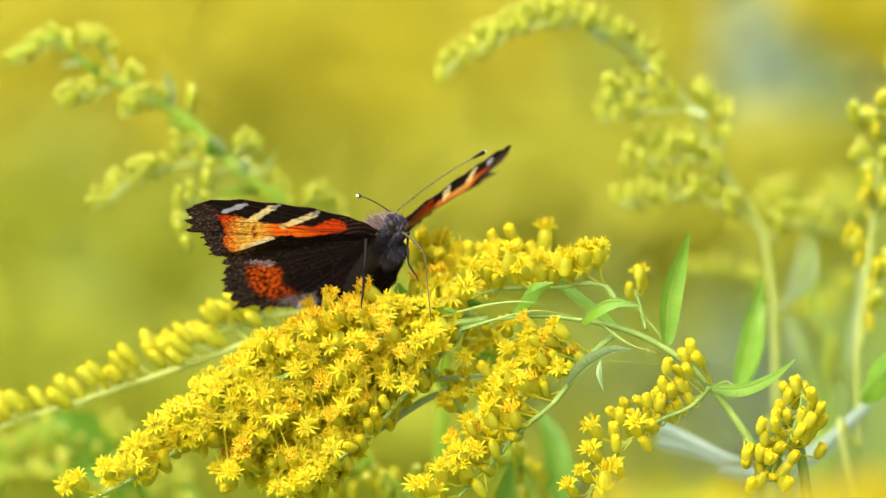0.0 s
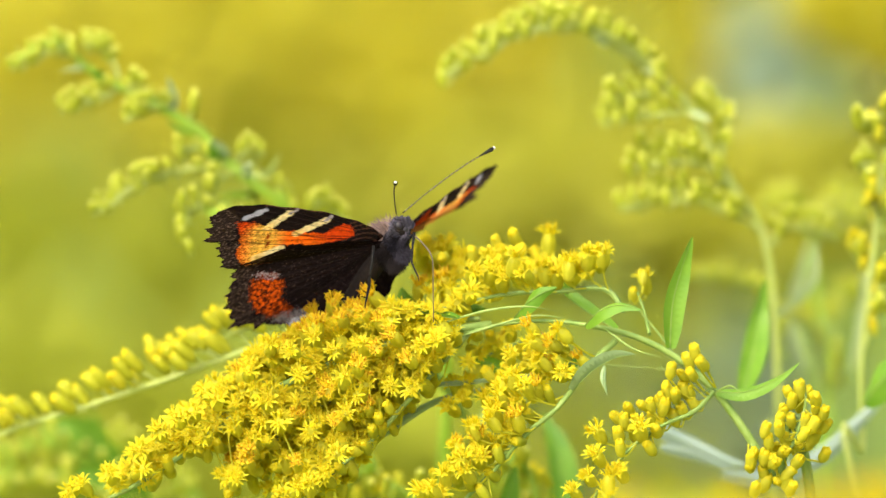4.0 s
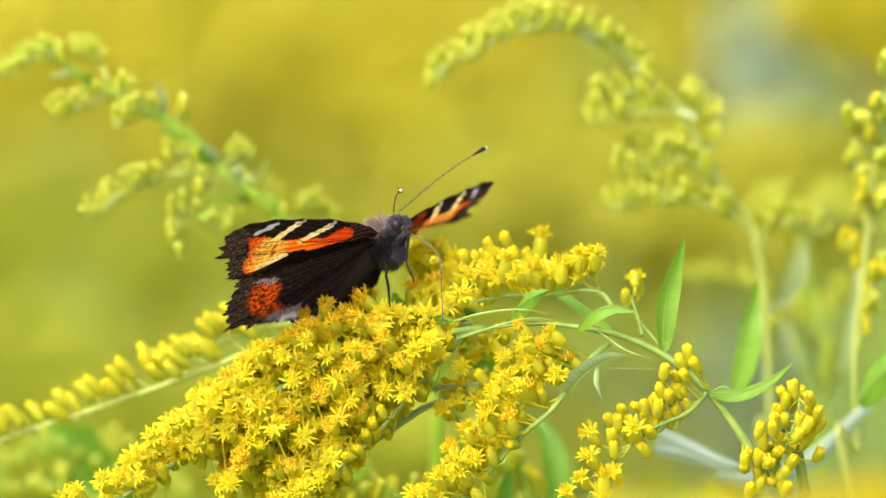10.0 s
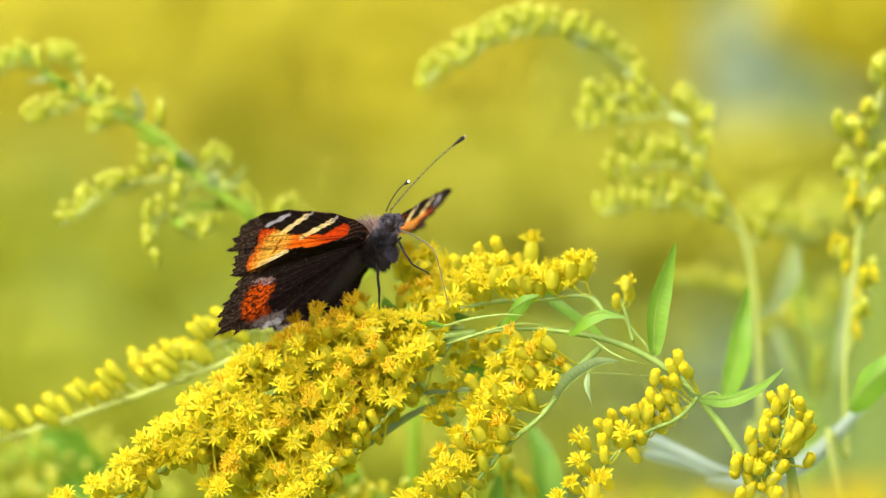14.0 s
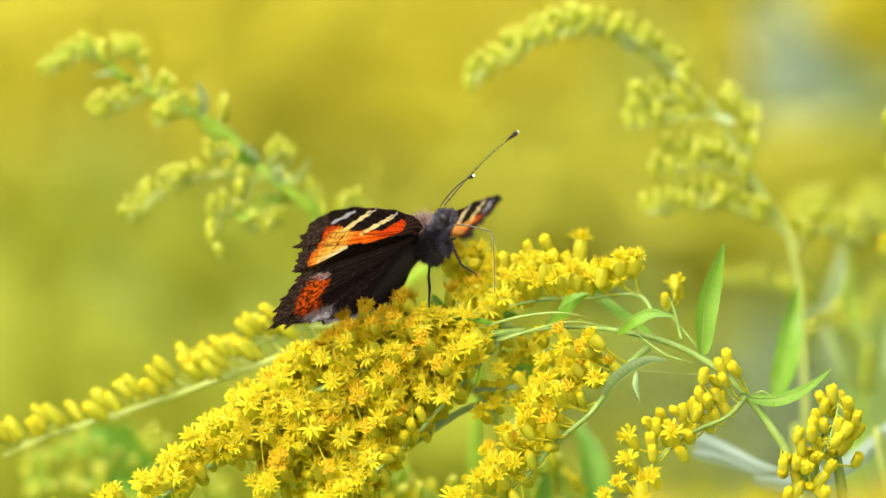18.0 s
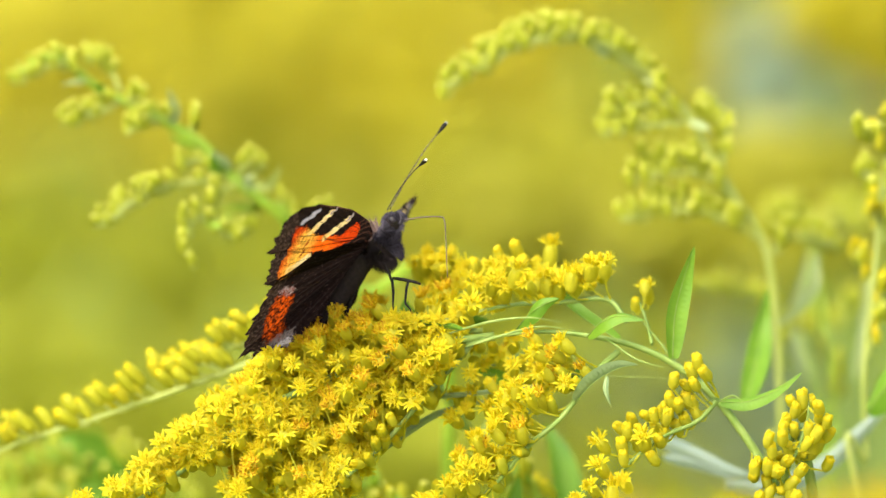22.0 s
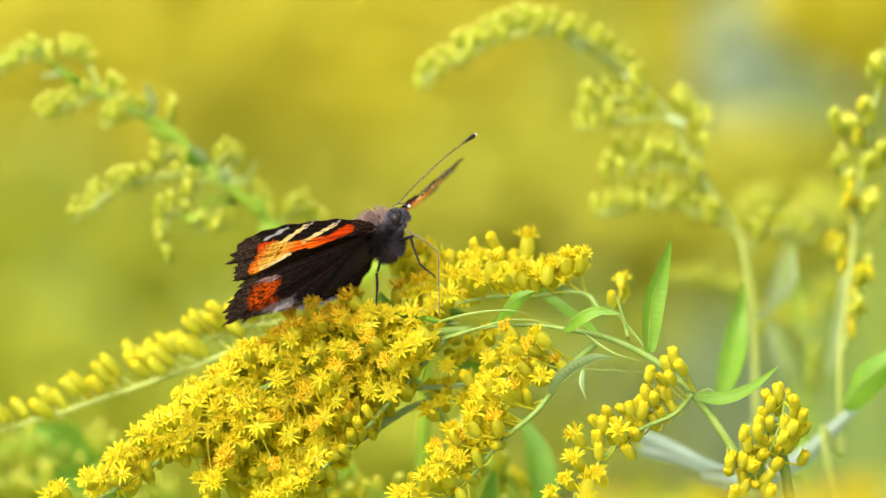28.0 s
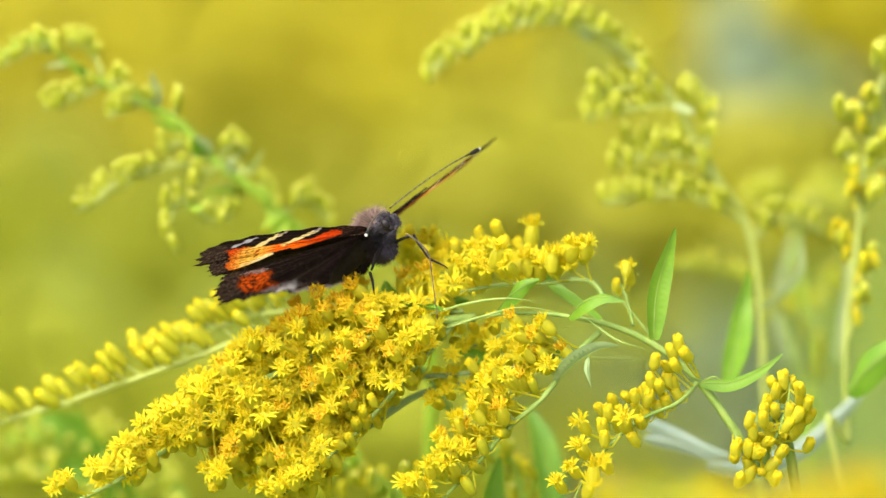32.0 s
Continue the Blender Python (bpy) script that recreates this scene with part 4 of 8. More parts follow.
def torn_colour(p, r):
    """The far forewing: golden in an uneven band along the tear."""
    c = fore_colour(p, r)
    gold_band = 1.0 - abs(p.y - 0.6 * p.x + 4.3) / 1.9 + 0.5 * noise.noise((p.x * 2, p.y * 2, 81))
    if p.x < 4.2 and gold_band > 0 and r < 0.97:
        c = c.lerp(Vector((0.62, 0.25, 0.06)), min(0.85, gold_band * 1.6))
    return c


def hind_colour(p, r):
    q = warped(p, 0.5, 0.6)
    grain = 0.5 + 0.5 * noise.noise((p.x * 3.5, p.y * 3.5, 15))
    c = DARK.lerp(BROWN, max(0, grain - 0.35))
    if noise.noise((p.x * 9, p.y * 9, 61)) > 0.52 and p.x > -19:       # stray pale scales
        c = Vector((0.10, 0.065, 0.06))
    if r > 0.86 and p.y > -1:
        if noise.noise((p.x * 3, p.y * 3, 43)) > 0.3:
            c = Vector((0.10, 0.06, 0.045))
        else:
            c = c.lerp(Vector((0.07, 0.045, 0.035)), max(0, grain - 0.3))
    if inside(q, HIND_FIELD):
        c = RED.lerp(ORANGE, 0.25 + 0.7 * grain) * 0.9
        c = c.lerp(DARK, max(0.0, min(0.75, (-12.0 - p.x) / 5.0 + 0.5 * (grain - 0.5))))
        if noise.noise((p.x * 8, p.y * 8, 31)) > 0.12:
            c = c.lerp(RED * 0.12, 0.7)
    if near_line(q, (-4.3, 1.2), (-6.2, 0.3)) < 0.7:
        c = ROSE if noise.noise((p.x * 6, p.y * 6, 71)) > 0.0 else BROWN.lerp(RED, 0.2)
    if near_line(q, (-15.0, 4.4), (-16.8, 2.0)) < 1.1 and grain > 0.35:
        c = c.lerp(ROSE * 0.5, 0.8)
    if near_line(q, (-17.2, 4.2), (-17.7, 2.2)) < 0.34:
        c = WHITE.lerp(Vector((0.62, 0.55, 0.55)), grain)
    if r > 0.92 + 0.06 * grain and p.y < 3.0 and p.x < -15.5 and p.y > -3.0:
        c = ROSE * 0.7
    return c


def wing(name, edge, root, colour, ragged, side, label, wear=1.0):
    """A thin cambered wing as a fan of rings from its root, with raised veins. side: 1 where its underside is +z, else -1."""
    line = smooth_line([Vector((x, y, 0)) for x, y in edge], 24)
    cols, rows, n = [], 130, len(line)
    verts, faces = [], []
    length = 0.0
    for j, e in enumerate(line):
        e2, r0 = Vector((e.x, e.y)), root
        if j:
            length += (line[j] - line[j - 1]).length
        tooth = ragged(e2)
        deep = 1.8 if edge is FORE_TORN else 1.0
        wob = 1 + 0.028 * (tooth > 0.5) - tooth * deep * (0.016 + 0.013 * math.sin(length * 2.6 + 2 * noise.noise((e.x, e.y, 3))) + 0.045 * wear * max(0, noise.noise((e.x * 0.9, e.y * 0.9, 11 + side))) + 0.022 * abs(noise.noise((e.x * 2.1, e.y * 2.1, 2))) + 0.02 * noise.noise((e.x * 6, e.y * 6, 2)))
        if edge is FORE_TORN and tooth > 0.5:
            wob += 0.035 * math.sin(length * 2.9 + noise.noise((e.x, e.y, 9)))
        for i in range(rows + 1):
            k = (i / rows) ** 0.9
            p = r0 + (e2 - r0) * k * (1 + (wob - 1) * k ** 6)
            d = (p - root).length
            z = side * (-0.0002 * d * d + 0.12 * math.sin(j * 0.25) * k * (1 - 0.3 * k))
            if root is HIND_ROOT:                       # the inner margin folds down along the abdomen
                z += side * 1.7 * max(0.0, min(1.0, (-16.5 - p.x) / 5.0)) ** 1.5 * max(0.0, min(1.0, (p.y + 12.0) / 6.0))
            verts.append(Vector((p.x - FORE_ROOT.x, p.y - FORE_ROOT.y, z + (side * 0.14 if root is HIND_ROOT else 0))) * MM)
            c = colour(p, k)
            lit = c.x - 2.4 * c.z - 0.1                 # stippled where it is orange, most towards the edge
            stip = max(0.0, min(1.0, lit * 3)) * (1.0 if root is HIND_ROOT else max(0.08, min(0.55, 0.2 + 0.06 * p.x)))
            cols.append((c.x, c.y, c.z, stip))
    for j in range(n - 1):
        for i in range(rows):
            a = j * (rows + 1) + i
            faces.append((a, a + 1, a + rows + 2, a + rows + 1))
    me = bpy.data.meshes.new(name)
    me.from_pydata(verts, [], faces)
    me.materials.append(WING)
    layer = me.color_attributes.new("scales", "FLOAT_COLOR", "POINT")
    for k, c in enumerate(cols):
        layer.data[k].color = c
    for f in me.polygons:
        f.use_smooth = True
    ob = new(name, me)
    ob.parent = butterfly
    ob["label"] = label
    for j in range(8, n - 6, max(6, n // 11)):
        bm = bmesh.new()
        pts = [verts[j * (rows + 1) + i] + Vector((0, 0, side * 0.005 * MM)) for i in range(3, rows - 2, 8)]
        tube(bm, pts, [0.04 * MM, 0.015 * MM], 4)
        part("vein", bm, VEIN, ob)
    return ob


fore_rag = lambda e: 1.0 if e.y > -2.5 and e.x > -1.2 else 0.12
hind_rag = lambda e: 1.0 if e.y > 1.0 or e.x < -14 else 0.1
right_wings = [wing("forewing", FORE_EDGE, FORE_ROOT, fore_colour, fore_rag, 1, "worn orange forewing with black and cream bars"),
               wing("hindwing", HIND_EDGE, HIND_ROOT, hind_colour, hind_rag, 1, "ragged dark hindwing with an orange patch")]
torn_rag = lambda e: 1.0 if e.y > 0.6 * e.x - 7.0 and e.x > -8 else 0.12
left_wings = [wing("forewing", FORE_TORN, FORE_ROOT, torn_colour, torn_rag, -1, "torn orange forewing with black and cream bars", 1.6),
              wing("hindwing", HIND_HALVED, HIND_ROOT, hind_colour, hind_rag, -1, "ragged dark hindwing with an orange patch")]

# ---- goldenrods close behind, out of the depth of sharpness ----
rng = random.Random(21)
foot = Vector((-0.03, 0.16, 0.0))
nodding_goldenrod = g = plant("goldenrod", foot, "budding goldenrod with a nodding green-yellow tip", "goldenrod plants")
spine = [(760, 700, 67), (600, 500, 64), (470, 376, 59), (412, 330, 58), (367, 294, 58), (322, 244, 58), (267, 209, 58), (217, 184, 58), (157, 154, 58), (117, 129, 58), (87, 99, 58), (62, 86, 58), (27, 99, 58), (-13, 124, 58)]
stalk(g, foot, spine, foot, (0.9, 0.4), SPRIG)
for line, n, lean in (
        ([(117, 125, 58), (82, 100, 58), (37, 108, 58), (-13, 136, 58)], 17, -0.3),
        ([(177, 150, 58), (160, 110, 59), (132, 92, 60), (112, 92, 60)], 9, 0.1),
        ([(180, 166, 58), (140, 186, 56), (107, 192, 56), (72, 212, 56)], 13, -0.3),
        ([(225, 186, 58), (210, 168, 57), (190, 160, 57)], 6, 0.0),
        ([(250, 200, 58), (215, 205, 55), (190, 222, 54)], 10, -0.2),
        ([(275, 214, 58), (255, 196, 58), (238, 190, 58)], 4, 0.2),
        ([(300, 228, 58), (306, 206, 58), (312, 190, 58)], 6, 0.1),
        ([(340, 266, 58), (305, 272, 57), (275, 280, 57)], 6, -0.3),
        ([(372, 300, 58), (300, 310, 55), (247, 318, 54), (215, 332, 53)], 9, -0.3),
        ([(270, 316, 55), (212, 338, 53), (172, 358, 52)], 9, -0.3),
        ([(200, 342, 53), (166, 372, 52), (130, 392, 52)], 9, -0.3),
        ([(380, 306, 58), (400, 282, 59), (436, 284, 60)], 9, 0.1),
        ([(390, 310, 58), (345, 334, 54), (335, 372, 53), (362, 402, 52), (400, 404, 52)], 17, -0.1),
        ([(400, 320, 58), (420, 352, 61), (412, 386, 61), (385, 400, 61)], 12, 0.2),
        ([(345, 370, 53), (300, 384, 50), (292, 430, 49), (312, 462, 49)], 12, -0.3),
        ([(440, 352, 59), (466, 366, 61), (478, 398, 62), (470, 430, 62)], 12, 0.3),
        ([(500, 400, 61), (525, 372, 64), (560, 386, 67), (585, 412, 67)], 12, 0.2)):
    comb(g, foot, line, n, rng, lean=lean)
for pts, w, mat in (([(267, 209, 58), (272, 180, 56), (262, 145, 54)], 1.3, PALE_BACK), ([(117, 129, 58), (100, 128, 56), (72, 138, 54)], 1.5, PALE_BACK), ([(367, 294, 58), (356, 270, 56), (340, 256, 54)], 1.6, PALE_BACK),
                    ([(367, 294, 58), (345, 280, 56), (338, 262, 54)], 1.8, LEAF), ([(157, 154, 58), (140, 140, 56), (128, 134, 54)], 1.4, LEAF), ([(412, 330, 58), (440, 310, 58), (462, 280, 56)], 1.6, PALE_STEM),
                    ([(412, 330, 58), (400, 300, 56), (420, 296, 54)], 1.5, PALE_BACK), ([(470, 376, 59), (455, 350, 56), (430, 345, 54)], 1.8, SPRIG), ([(500, 400, 61), (480, 400, 58), (456, 420, 56)], 2.4, SPRIG),
                    ([(322, 244, 58), (290, 236, 56), (262, 224, 54)], 1.4, SPRIG), ([(217, 184, 58), (200, 200, 56), (205, 220, 54)], 1.4, SPRIG), ([(330, 376, 53), (352, 380, 51), (380, 370, 51)], 1.8, SPRIG),
                    ([(420, 352, 61), (390, 350, 59), (352, 356, 58)], 1.6, SPRIG), ([(470, 376, 59), (490, 420, 58), (480, 460, 56)], 2.6, SPRIG)):
    leaf(g, foot, pts, w, mat, EYE_R + EYE_U * 0.5)

foot = Vector((0.10, 0.20, 0.0))
arched_goldenrod = g = plant("goldenrod", foot, "tall goldenrod with an arched tip and stacked side racemes in bud", "goldenrod plants")
spine = [(1350, 1000, 71), (1345, 760, 68), (1338, 560, 66), (1322, 440, 65), (1300, 386, 65), (1264, 332, 63), (1220, 262, 62), (1188, 196, 62), (1148, 154, 62), (1107, 122, 62), (1044, 80, 62), (1012, 60, 62), (960, 48, 62), (905, 50, 62), (855, 66, 62), (800, 100, 62), (752, 142, 62)]
stalk(g, foot, spine, foot, (0.5, 0.35), PALE_STEM)
for line, n, lean in (
        ([(1190, 200, 62), (1120, 130, 62), (1040, 76, 62), (960, 48, 62), (895, 52, 62), (820, 88, 62), (742, 150, 62)], 62, -0.15),
        ([(1150, 150, 62), (1075, 86, 59), (990, 50, 58), (890, 62, 58), (800, 110, 58)], 34, -0.15),
        ([(1190, 200, 62), (1130, 206, 60), (1080, 210, 60), (1022, 222, 60)], 20, -0.3),
        ([(1160, 170, 62), (1110, 170, 61), (1060, 176, 60), (1036, 190, 60)], 14, -0.3),
        ([(1240, 290, 63), (1238, 230, 65), (1215, 186, 65), (1196, 176, 65)], 16, 0.1),
        ([(1240, 290, 63), (1250, 236, 61), (1256, 200, 61)], 9, 0.2),
        ([(1275, 350, 63), (1220, 300, 61), (1150, 288, 61), (1070, 304, 61)], 24, -0.3),
        ([(1250, 320, 63), (1200, 276, 63), (1140, 268, 63), (1094, 276, 63)], 14, -0.3),
        ([(1310, 410, 65), (1240, 370, 62), (1150, 358, 61), (1060, 372, 61)], 28, -0.3),
        ([(1290, 380, 65), (1220, 350, 64), (1150, 338, 64), (1100, 346, 64)], 14, -0.3),
        ([(1322, 440, 65), (1350, 410, 71), (1400, 408, 74), (1450, 420, 75)], 16, 0.1)):
    comb(g, foot, line, int(n * 0.75), rng, (18, 40), 0.74, lean=lean)
for pts, w in (([(1338, 560, 66), (1400, 500, 63), (1410, 430, 62)], 1.6), ([(1188, 196, 62), (1205, 200, 60), (1215, 216, 58)], 2.6), ([(1044, 80, 62), (1030, 66, 60), (1016, 60, 58)], 2.4), ([(1107, 122, 62), (1125, 125, 60), (1135, 145, 58)], 2.2)):
    leaf(g, foot, pts, w, PALE_BACK)

foot = Vector((0.17, 0.12, 0.0))
g = plant("goldenrod", foot, "upright goldenrod with yellow-tipped buds", "goldenrod plants")
spine = [(1520, 1000, 52), (1500, 800, 51), (1495, 640, 49), (1512, 480, 49), (1526, 330, 49), (1545, 220, 49), (1575, 100, 49), (1590, 0, 49)]
stalk(g, foot, spine, foot, (0.4, 0.3), PALE_STEM)
for line, n, lean, kinds in (
        ([(1545, 280, 49), (1522, 236, 48), (1482, 214, 46)], 6, -0.3, "ys"), ([(1550, 240, 49), (1540, 206, 48), (1530, 196, 48)], 4, 0.1, "ys"), ([(1575, 150, 49), (1560, 130, 48), (1545, 126, 48)], 4, 0.0, "ys"),
        ([(1530, 420, 49), (1514, 366, 48), (1508, 350, 48)], 4, 0.0, "gy"), ([(1528, 400, 49), (1540, 366, 47), (1560, 350, 47)], 4, 0.2, "ys"), ([(1510, 500, 49), (1490, 450, 52), (1470, 436, 54)], 5, 0.0, "gy"),
        ([(1505, 560, 49), (1530, 500, 48), (1545, 480, 48)], 4, 0.1, "gy"), ([(1500, 620, 49), (1520, 560, 48), (1532, 536, 48)], 4, 0.1, "gy"), ([(1520, 350, 49), (1500, 300, 50), (1490, 280, 50)], 4, 0.0, "s"),
        ([(1530, 320, 49), (1552, 290, 47), (1570, 280, 47)], 5, 0.2, "s")):
    comb(g, foot, line, n * 2, rng, (14, 34), 0.8, kinds + "s", lean)
leaf(g, foot, [(1500, 720, 32), (1530, 680, 30), (1580, 640, 29), (1640, 600, 29)], 4.2, LEAF, EYE_U)
leaf(g, foot, [(1250, 850, 44), (1330, 855, 46), (1420, 820, 48), (1500, 745, 49), (1545, 690, 49)], 2.6, SILVER, EYE_U + EYE_R * 0.4)
leaf(g, foot, [(1130, 765, 40), (1190, 795, 40), (1250, 822, 40), (1300, 832, 40)], 2.4, SILVER, EYE_U)
leaf(g, foot, [(1140, 800, 40), (1200, 812, 40), (1260, 838, 40)], 1.6, SILVER, EYE_U)

foot = Vector((0.13, 0.26, 0.0))
g = plant("goldenrod", foot, "pale green-yellow goldenrod with drooping sprays in bud", "goldenrod plants")
spine = [(1450, 1000, 162), (1440, 800, 160), (1425, 640, 157), (1410, 500, 157), (1400, 400, 157), (1370, 330, 157)]
stalk(g, foot, spine, foot, (0.7, 0.35), SPRIG)
for line, n in (([(1400, 420, 157), (1380, 372, 154), (1350, 362, 151), (1310, 380, 151)], 18), ([(1405, 460, 157), (1420, 410, 157), (1460, 392, 160), (1510, 410, 160)], 22),
                ([(1400, 440, 157), (1440, 372, 160), (1490, 356, 162), (1540, 366, 162)], 16), ([(1420, 600, 157), (1460, 550, 157), (1500, 530, 160), (1540, 550, 160)], 14)):
    comb(g, foot, line, int(n * 0.7), rng, (18, 40), 0.9, lean=-0.1)
for line, n in (([(1370, 560, 112), (1290, 508, 104), (1230, 494, 102), (1170, 500, 100)], 15), ([(1360, 640, 112), (1345, 585, 104), (1378, 566, 102), (1410, 580, 100)], 12),
                ([(1430, 690, 112), (1415, 600, 104), (1400, 562, 102), (1392, 556, 100)], 9), ([(1440, 720, 112), (1452, 660, 104), (1445, 620, 102)], 8), ([(1340, 560, 112), (1330, 520, 104), (1302, 506, 100)], 8)):
    comb(g, foot, line, int(n * 0.8), rng, (14, 30), 0.7, lean=-0.1)
leaf(g, foot, [(1395, 660, 120), (1368, 570, 118), (1392, 470, 116), (1402, 430, 116)], 1.7, PALE_BACK)
leaf(g, foot, [(1478, 660, 90), (1490, 580, 90), (1500, 500, 90), (1488, 460, 90)], 1.4, PALE_BACK)

# low growth at the lower edge, behind and before the perch
foot = Vector((-0.06, 0.14, 0.0))
g = plant("goldenrod", foot, "leafy goldenrod in green bud beneath the flowering spray", "goldenrod plants")
spine = [(330, 1100, 98), (260, 960, 96), (180, 860, 94), (110, 800, 94), (40, 790, 94)]
stalk(g, foot, spine, foot, (0.9, 0.35), SPRIG)
for line, n in (([(240, 930, 96), (150, 850, 94), (60, 800, 93), (-30, 810, 93)], 30), ([(250, 950, 94), (230, 860, 92), (190, 800, 92), (150, 790, 92)], 20),
                ([(200, 940, 94), (110, 880, 92), (20, 850, 92), (-40, 860, 92)], 24), ([(300, 980, 94), (310, 900, 92), (280, 850, 92)], 14)):
    spray(g, foot, line, int(n * 1.1), (0, -1), (-24, 40), rng, "s", 0.75)
for pts in ([(220, 900, 94), (150, 810, 92), (100, 770, 90), (40, 775, 90)], [(260, 940, 94), (160, 860, 91), (60, 850, 90)], [(280, 980, 96), (200, 900, 98), (130, 740, 98)]):
    leaf(g, foot, pts, 4.0, LEAF, EYE_U + EYE_R * 0.3)
foot = Vector((0.01, 0.12, 0.0))
g = plant("goldenrod", foot, "short goldenrod in bud beneath the flowering spray", "goldenrod plants")
spine = [(720, 1100, 50), (690, 980, 50), (660, 900, 50), (620, 860, 50)]
stalk(g, foot, spine, foot, (0.9, 0.35), SPRIG)
for line, n in (([(690, 940, 50), (650, 870, 50), (600, 850, 50), (560, 880, 50)], 22), ([(700, 960, 46), (690, 890, 44), (660, 860, 44)], 14), ([(930, 1000, 40), (920, 880, 44), (890, 820, 46), (860, 860, 46)], 14)):
    spray(g, foot, line, int(n * 1.3), (0, -1), (-18, 34), rng, "sg", 0.85)
leaf(g, foot, [(860, 1000, 30), (870, 900, 30), (885, 830, 30)], 3.0, LEAF)
leaf(g, foot, [(980, 960, 60), (960, 820, 62), (930, 740, 64)], 4.0, LEAF)

# ---- tall plants further back ----
def far_plant(u, v, d, size, mat, label, seed, leafy=0.5):
    """A goldenrod far behind: stem, leaves and a loose plume with its middle at (u, v, d); size in millimetres."""
    r = random.Random(seed)
    mid = at(u, v, d)
    foot = Vector((mid.x, mid.y, 0))
    thing = plant("goldenrod", foot, label, "goldenrod plants further back")
    c = mid - foot
    bm = bmesh.new()
    tube(bm, smooth_line([Vector((0, 0, -0.02)), c * 0.5 + Vector((0.01, 0, 0)), c, c + Vector((0.02, 0, size * 0.6 * MM))], 5), [3 * MM, 1 * MM], 6)
    part("stem", bm, STEM, thing)
    bm = bmesh.new()
    for k in range(420):
        p = Vector([r.gauss(0, 0.45) for _ in range(3)])
        p = Vector((p.x * 1.5, p.y, p.z * 0.75)) * size * MM + c
        way = Vector([r.gauss(0, 1) for _ in range(3)]).normalized()
        s = r.uniform(2.5, 5.5) * MM
        a = way.orthogonal().normalized() * s
        b = way.cross(a).normalized() * s
        for f in ((a, b), (a, way * s)):
            bm.faces.new([bm.verts.new(p + q) for q in (-f[0], -f[1], f[0], f[1])])
    tagged(part("plume", bm, mat, thing), kind="stuff")
    bm = bmesh.new()
    for k in range(70):
        z = r.uniform(0.05, 0.80) * c.z
        a = r.uniform(0, 6.28)
        o = Vector((math.cos(a), math.sin(a), r.uniform(-0.2, 0.7))).normalized()
        p = Vector((c.x, c.y, 0)) * (z / c.z) + Vector((0, 0, z))
        ln = r.uniform(40, 90) * MM
        strip(bm, [p, p + o * ln * 0.5, p + o * ln + Vector((0, 0, -0.2 * ln))], [4 * MM, 14 * MM, 1 * MM], o.cross(Vector((0, 0, 1))), 0.2)
    tagged(part("foliage", bm, FAR_GREEN, thing), kind="stuff")
    return thing


for k, (u, v, d, size, mat) in enumerate((
        (80, 60, 900, 34, FAR_YELLOW), (400, 70, 950, 38, FAR_YELLOW), (680, 130, 900, 34, FAR_GOLD), (920, 30, 900, 32, FAR_GOLD), (-60, 230, 950, 34, FAR_YELLOW),
        (90, 330, 900, 32, FAR_OLIVE), (420, 320, 1000, 34, FAR_YELLOW), (250, 470, 900, 34, FAR_GREEN), (700, 330, 900, 30, FAR_OLIVE), (930, 260, 950, 32, FAR_OLIVE),
        (40, 560, 850, 34, FAR_GREEN), (300, 640, 850, 34, FAR_GREEN), (1080, 400, 900, 26, FAR_GOLD), (1492, 130, 700, 14, FAR_BLUE), (1450, 60, 750, 10, FAR_BLUE),
        (1545, 190, 700, 12, FAR_BLUE), (1575, 20, 600, 12, FAR_GOLD), (1480, 290, 900, 28, FAR_OLIVE), (1140, 440, 900, 26, FAR_GOLD), (480, 175, 950, 34, FAR_YELLOW), (520, 265, 900, 30, FAR_OLIVE), (1420, 330, 640, 14, FAR_OLIVE), (1000, 330, 850, 20, FAR_OLIVE), (900, 420, 900, 20, FAR_OLIVE), (1130, 130, 900, 24, FAR_OLIVE), (1270, 300, 950, 30, FAR_OLIVE), (1500, 330, 900, 24, FAR_OLIVE),
        (1350, 540, 950, 34, FAR_GREEN), (1080, 640, 900, 34, FAR_GREEN), (650, 540, 900, 36, FAR_GREEN), (1250, 790, 800, 26, FAR_BLUE), (1000, 820, 800, 30, FAR_GREEN),
        (700, 800, 800, 34, FAR_GREEN), (350, 860, 800, 34, FAR_GREEN), (1520, 700, 850, 30, FAR_GREEN), (60, 800, 800, 34, FAR_GREEN))):
    label = {FAR_YELLOW: "tall goldenrod with a yellow plume in the meadow", FAR_GOLD: "tall goldenrod with a deep gold plume in the meadow",
             FAR_OLIVE: "tall goldenrod with a fading olive plume in the meadow", FAR_GREEN: "tall goldenrod still in green-yellow bud in the meadow", FAR_BLUE: "tall blue-green leafy plant in the meadow"}[mat]
    far_plant(u, v, d, size, mat, label, 100 + k)

# blurred bloom close to the lens
foot = Vector((0.10, -0.27, 0.0))
g = plant("goldenrod", foot, "gold goldenrod bloom close to the lens", "goldenrod plants")
stalk(g, foot, [(1640, 1150, -260), (1600, 980, -260), (1560, 900, -260)], foot, (2.4, 0.5))
line = [(1600, 980, -260), (1560, 910, -260), (1480, 900, -260), (1380, 930, -260)]
raceme(g, foot, line, along(line, 40, rng, "aao", (0, -1), (-40, 40), 8), rng, 0.4, (-0.2, 0.2, 0.8))
line = [(1500, 980, -230), (1350, 915, -230), (1200, 895, -230), (1060, 905, -230)]
raceme(g, foot, line, along(line, 34, rng, "gyos", (0, -1), (-20, 30), 8), rng, 0.4, (-0.2, 0.2, 0.8))

